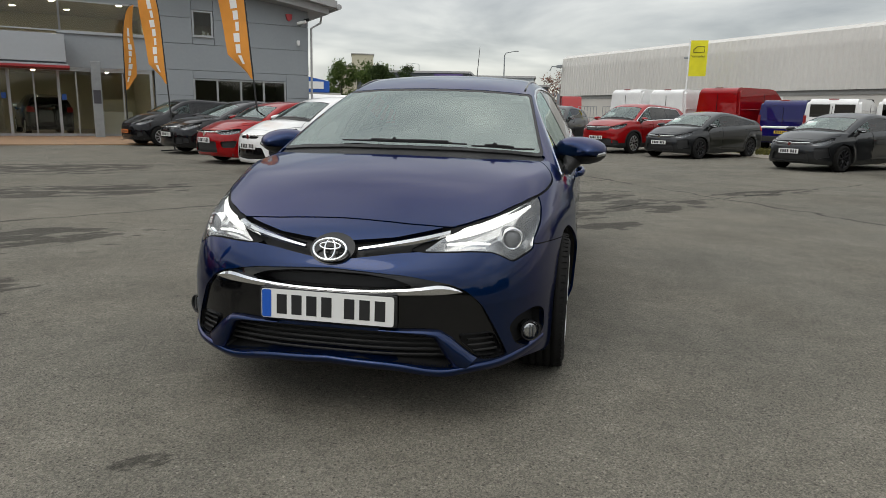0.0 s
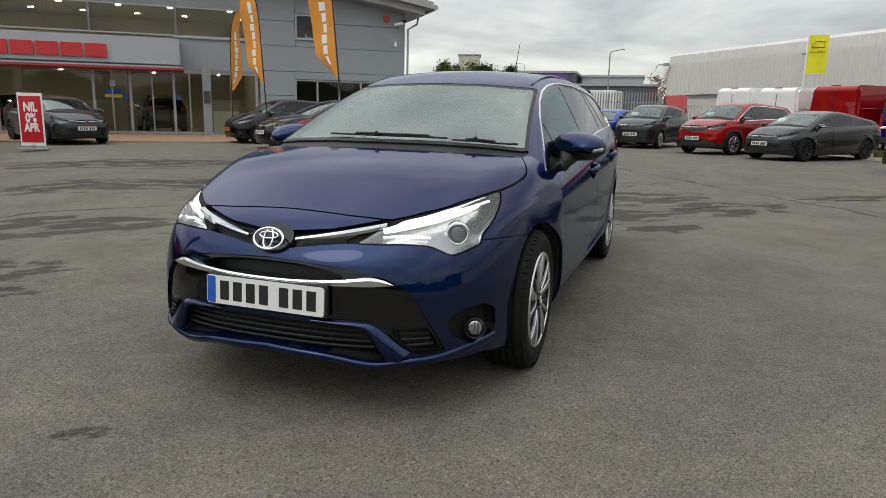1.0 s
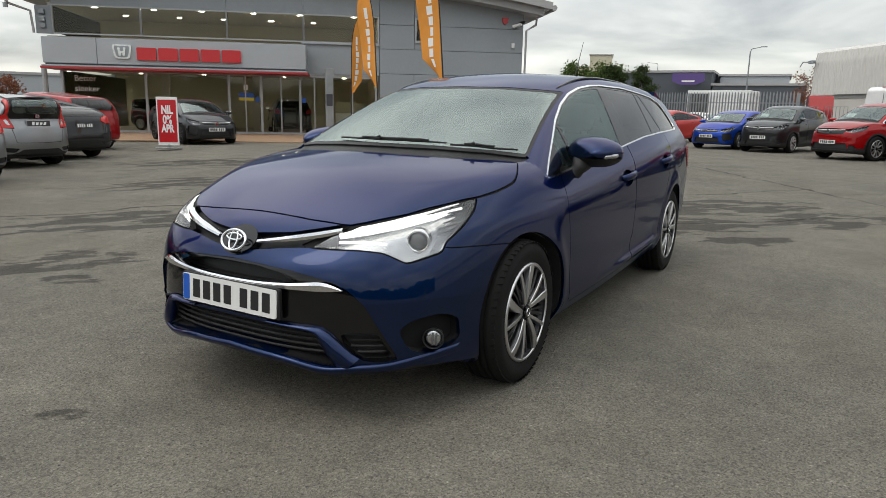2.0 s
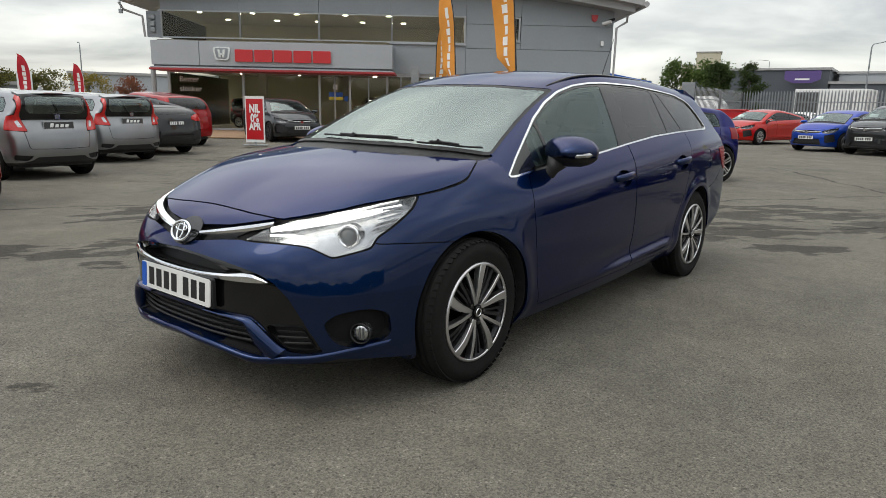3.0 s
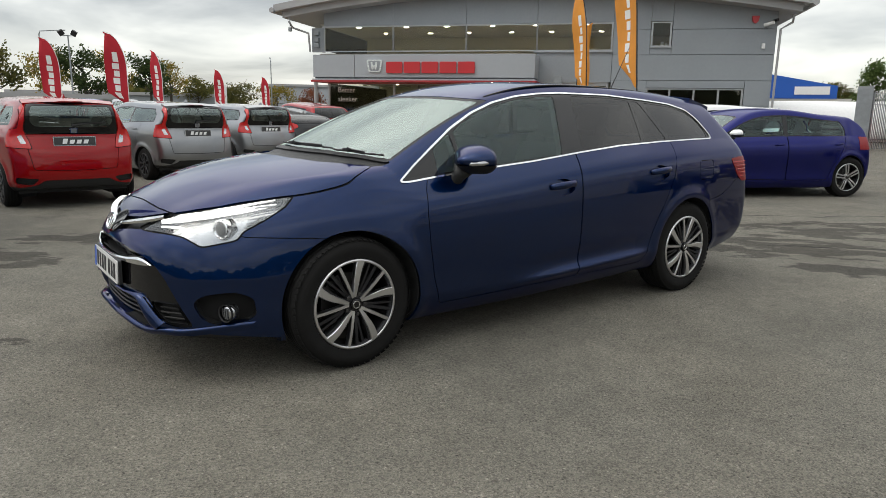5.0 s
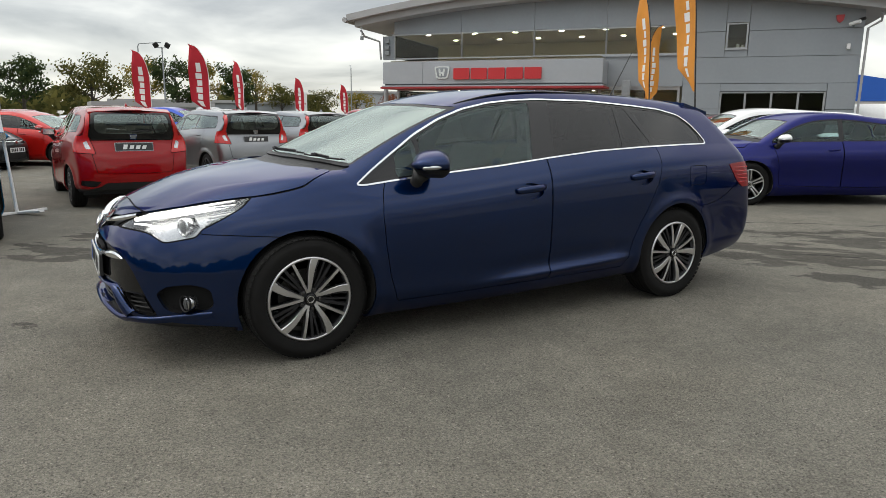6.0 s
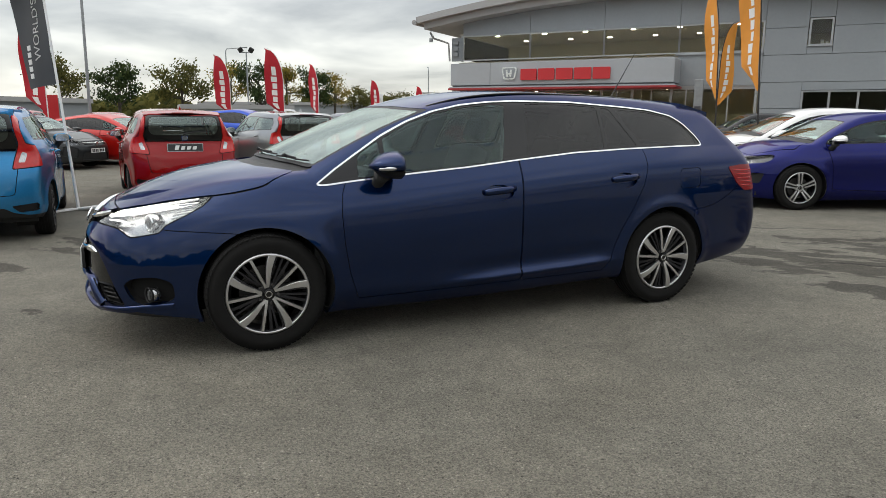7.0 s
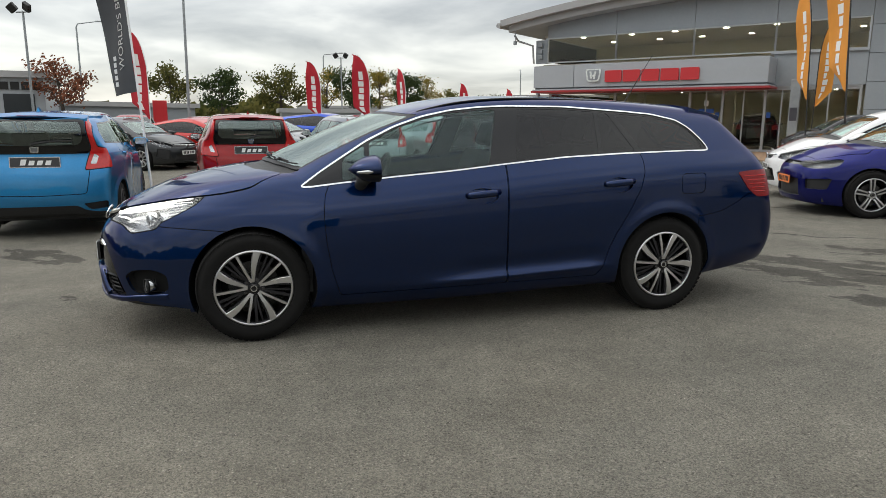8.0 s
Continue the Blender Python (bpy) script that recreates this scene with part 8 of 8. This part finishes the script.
part("wall", box(9.0, 10.0, 2.75, (-1.5, 5.0, 0)), WHITE_LOW, blue)
part("gable", prism([(-9.0, 2.75), (2.0, 2.75), (2.0, 3.7), (-9.0, 5.8)], 10.0, "xz", -0.05), BLUE_CLAD, blue)
part("sign_panel", box(2.4, 0.05, 0.6, (0.3, -0.09, 3.05)), WHITE_PLASTIC, blue)
tent = thing("white_tent", pose(-14.4, 39.6, 0, 0, 0, 22), "long low white covered tent", "tent")
part("cover", loft_ring([[(x, 1.4 * math.cos(a), 0.1 + 2.15 * k * math.sin(a)) for a in np.linspace(0, math.pi, 13)] for x, k in ((-5.5, 0.96), (-2, 1.0), (1.0, 0.98), (3.2, 1.0), (3.9, 0.9), (4.3, 0.6))]), WHITE_PLASTIC, tent, smooth=True)
trailer = thing("box_trailer", pose(-5.8, 44.6, 0, 0, 0, -6), "white box trailer behind the fence", "trailer")
part("box_body", box(3.9, 2.4, 1.75, (0, 1.2, 1.05), 0.03), WHITE_PLASTIC, trailer)
# a dark sheet on the closed box stands for its shaded inside
part("dark_end_sheet", box(1.3, 0.02, 1.4, (-1.2, -0.015, 1.2)), CABIN, trailer)
for y in (0.4, 2.0):
    part("trailer_wheel", lathe([(-0.12, 0.42), (0.12, 0.42)], n=18), RUBBER, trailer).location = (0.8, y, 0.42)
part("chassis", box(3.8, 2.0, 0.2, (0, 1.2, 0.84)), STEEL, trailer)
cab = thing("lorry_cab", pose(-0.5, 43.2, 0, 0, 0, 8), "red lorry cab beside the warehouse", "lorry")
part("cab_body", prism(rounded([(0, 0.5), (1.9, 0.5), (1.9, 2.5), (0.5, 2.5), (0.05, 1.6)], 0.15), 1.3, "yz", 0.0, 0.05), RED, cab)
part("cab_window", box(0.95, 0.02, 0.6, (0.65, 0.16, 1.7), 0, Matrix.Rotation(radians(-24), 4, "X")), GLASS_DARK, cab)
for s in (0.15, 1.15):
    part("cab_wheel", lathe([(-0.12, 0.45), (0.12, 0.45)], n=18), RUBBER, cab).location = (s, 1.0, 0.45)
for k, (x, y, a, col) in enumerate(((-7.6, 40.2, 80, SILVER), (-4.6, 38.6, 70, WHITE), (-2.0, 37.4, 60, SILVER))):
    build_car("hatchback", dict(COMPACT, mirror=col), col, pose(x, y, 0, 0, 0, a), "pale hatchback parked behind the steel fence", "cars behind the fence", 0.05, (1.08, 2.05), plate="")
bin_ = thing("skip_bin", pose(-7.1, 30.6, 0, 0, 0, 15), "red steel waste bin by the fence", "bin")
part("bin_body", prism(rounded([(-0.9, 0.15), (0.9, 0.15), (1.0, 1.35), (-1.0, 1.35)], 0.04), 1.0, "xz", 0.0), RED_SIGN, bin_)
part("bin_rim", box(2.1, 1.1, 0.07, (0, 0.5, 1.352), 0.02), RED_SIGN, bin_)

# cages by the warehouse, barrier and verge on the right
for k in range(4):
    c = thing("wire_cage", pose(-0.2 + 1.3 * k, 36.6 - 0.9 * k, 0, 0, 0, -35), "galvanised wire cage beside the warehouse", "cage", "wire cages")
    for x in np.linspace(-0.6, 0.6, 7):
        part("bar", tube([(x, 0, 0), (x, 0, 1.75)], 0.014, 4), STEEL, c)
    for z in (0.05, 0.6, 1.15, 1.74):
        part("bar", tube([(-0.6, 0, z), (0.6, 0, z)], 0.014, 4), STEEL, c)
verge = sheet([(4.6, 24.9), (6.0, 20.6), (7.4, 19.0), (9.6, 18.6), (12.0, 15.6), (16, 12), (20, 18), (12, 30), (6, 33)], 0.001, 0.03)
tagged(part("verge", verge, GRAVEL), "pale gravel and grass verge behind the cars", "verge", kind="structure")
gr = random.Random(5)
verts, faces = [], []
for _ in range(9000):
    u, v = gr.random(), gr.random()
    x, y = 6.2 + 5.8 * u + gr.uniform(-0.6, 0.6), 22.0 - 6.2 * u + 1.0 + 3.0 * v
    a, hgt, w = gr.uniform(0, 6.3), gr.uniform(0.05, 0.22), 0.02
    i0 = len(verts)
    verts += [(x, y, 0.03), (x + w * math.cos(a), y + w * math.sin(a), 0.03), (x + gr.uniform(-0.08, 0.08), y + gr.uniform(-0.08, 0.08), 0.03 + hgt)]
    faces.append((i0, i0 + 1, i0 + 2))
me = bpy.data.meshes.new("grass")
me.from_pydata(verts, [], faces)
tagged(part("grass", me, LEAF_OLIVE), "rough grass tufts on the verge", "grass", kind="stuff")
bar = thing("hoop_barrier", pose(7.6, 21.9, 0, 0, 0, -30), "white tubular hoop barrier on the verge", "barrier")
part("hoop", tube([(-0.9, 0, 0), (-0.9, 0, 0.80), (-0.82, 0, 0.92), (-0.7, 0, 0.97), (0.7, 0, 0.97), (0.82, 0, 0.92), (0.9, 0, 0.80), (0.9, 0, 0)], 0.04, 8), WHITE_PLASTIC, bar, smooth=True)

# totem sign and red square sign far left
tot = thing("totem_sign", pose(-58.0, 19.6, 0, 0, 0, 70), "tall white and grey totem sign", "sign")
part("totem_body", box(1.05, 0.4, 3.4, (0, 0, 0), 0.03), WHITE_PLASTIC, tot)
part("totem_mark", lathe([(-0.21, 0.30), (-0.205, 0.27)], n=24, axis="y"), GREY_PANEL, tot).location = (0, 0, 2.9)
part("totem_bar", box(0.8, 0.02, 0.14, (0, -0.212, 2.3)), RED_SIGN, tot)
sq = thing("red_board", pose(-42.8, -5.73, 0, 0, 0, 90), "plain red display board", "sign")
part("board", box(0.85, 0.12, 2.45, (0, 0, 0), 0.02), RED_SIGN, sq)

# trees
TREES = [(-38.0, -10.2, 5.4, 2.1, LEAF_RUST, "small tree with rusty red autumn leaves", 900, 0.13), (-58.0, -6.6, 6.6, 2.6, LEAF_OLIVE, "dark olive roadside tree", 1500, 0.16), (-50.0, -2.2, 6.0, 2.3, LEAF_DARK, "round dark green roadside tree", 1600, 0.15),
         (-62.0, 2.6, 7.0, 2.9, LEAF_OLIVE, "olive green spreading tree", 1700, 0.18), (-66.0, 7.2, 7.4, 2.7, LEAF_GOLD, "tree with thin golden turning leaves", 1100, 0.16), (-63.0, 9.6, 7.2, 2.6, LEAF_DARK, "dark green tree behind the flags", 1600, 0.18),
         (-68.0, 13.0, 7.6, 2.6, LEAF_GOLD, "golden green tree behind the flags", 1200, 0.16), (-64.0, 15.2, 6.6, 2.4, LEAF_DARK, "dark tree at the yard edge", 1500, 0.17), (-70.0, 18.6, 7.4, 2.5, LEAF_GOLD, "sparse golden leaved tree", 1000, 0.15),
         (-80.0, 24.5, 5.6, 2.6, LEAF_OLIVE, "far olive green tree", 1000, 0.18), (-84.0, 31.0, 5.2, 2.8, LEAF_OLIVE, "far olive tree in a hedge line", 1000, 0.18), (-86.0, 37.0, 5.0, 3.0, LEAF_GOLD, "far autumn tree in a hedge line", 1000, 0.18), (-88.0, 43.0, 4.8, 3.0, LEAF_RUST, "far rusty tree in a hedge line", 1000, 0.18),
         (-36.5, 100.0, 8.0, 3.4, LEAF_GREEN, "green tree below the tower block", 1700, 0.24), (-32.0, 102.0, 8.2, 3.4, LEAF_GREEN, "green tree in front of the far warehouse", 1700, 0.24), (-28.0, 93.0, 8.2, 2.2, LEAF_DARK, "slim dark conifer-like tree", 1500, 0.2),
         (-24.2, 94.0, 7.2, 2.0, LEAF_DARK, "dark tree beside the far warehouse", 1400, 0.2), (-43.0, 104.0, 6.0, 3.0, LEAF_OLIVE, "olive tree beside the tower block", 1300, 0.22), (-1.5, 70.0, 5.4, 2.2, LEAF_RUST, "bare brownish tree behind the warehouse corner", 700, 0.14)]
for k, (x, y, h, s, leaf, label, n, size) in enumerate(TREES):
    near = y < 60
    tree(x, y, h * (0.86 if near else 1.06), s * (0.80 if near else 0.95), leaf, 40 + k, label=label, leaves=int(n * (1.7 if near else 2.6)), size=size * 0.68, trunk=0.40 if near else 0.22)
# distant woodland
wr = random.Random(9)
verts, faces = [], []
for _ in range(16000):
    a = radians(wr.uniform(-118, 2))
    d = wr.uniform(135, 165)
    x, y = d * math.sin(a), d * math.cos(a)
    h = 3.6 + 1.6 * math.sin(a * 23) + 1.2 * math.sin(a * 61 + 2)
    z = h * wr.random()**0.6
    u = Vector((wr.uniform(-1, 1), wr.uniform(-1, 1), wr.uniform(-1, 1))).normalized()
    v = u.orthogonal().normalized()
    s = wr.uniform(0.35, 0.9)
    p = Vector((x, y, z))
    i0 = len(verts)
    verts += [tuple(p + u * s), tuple(p + v * s), tuple(p - u * s), tuple(p - v * s)]
    faces.append((i0, i0 + 1, i0 + 2, i0 + 3))
me = bpy.data.meshes.new("woodland")
me.from_pydata(verts, [], faces)
tagged(part("woodland", me, LEAF_OLIVE), "distant line of trees and hedges", "woodland", kind="stuff")

# tall trees along the other side of the yard, mirrored in paint and glass
wr = random.Random(21)
verts, faces = [], []
for _ in range(30000):
    a = radians(wr.uniform(26, 246))
    d = wr.uniform(58, 70)
    h = 5.2 + 0.9 * math.sin(a * 9) + 0.6 * math.sin(a * 23 + 1) + 0.4 * math.sin(a * 57)
    z = h * ease((math.degrees(a) - 24) / 40) * ease((250 - math.degrees(a)) / 45) * wr.random()**0.75
    u = Vector((wr.uniform(-1, 1), wr.uniform(-1, 1), wr.uniform(-1, 1))).normalized()
    v = u.orthogonal().normalized()
    size = wr.uniform(0.2, 0.6)
    p = Vector((d * math.sin(a), d * math.cos(a), z))
    i0 = len(verts)
    verts += [tuple(p + u * size), tuple(p + v * size), tuple(p - u * size), tuple(p - v * size)]
    faces.append((i0, i0 + 1, i0 + 2, i0 + 3))
me = bpy.data.meshes.new("tree_belt")
me.from_pydata(verts, [], faces)
tagged(part("tree_belt", me, LEAF_DARK), "belt of dark green trees along the yard", "woodland", kind="stuff")
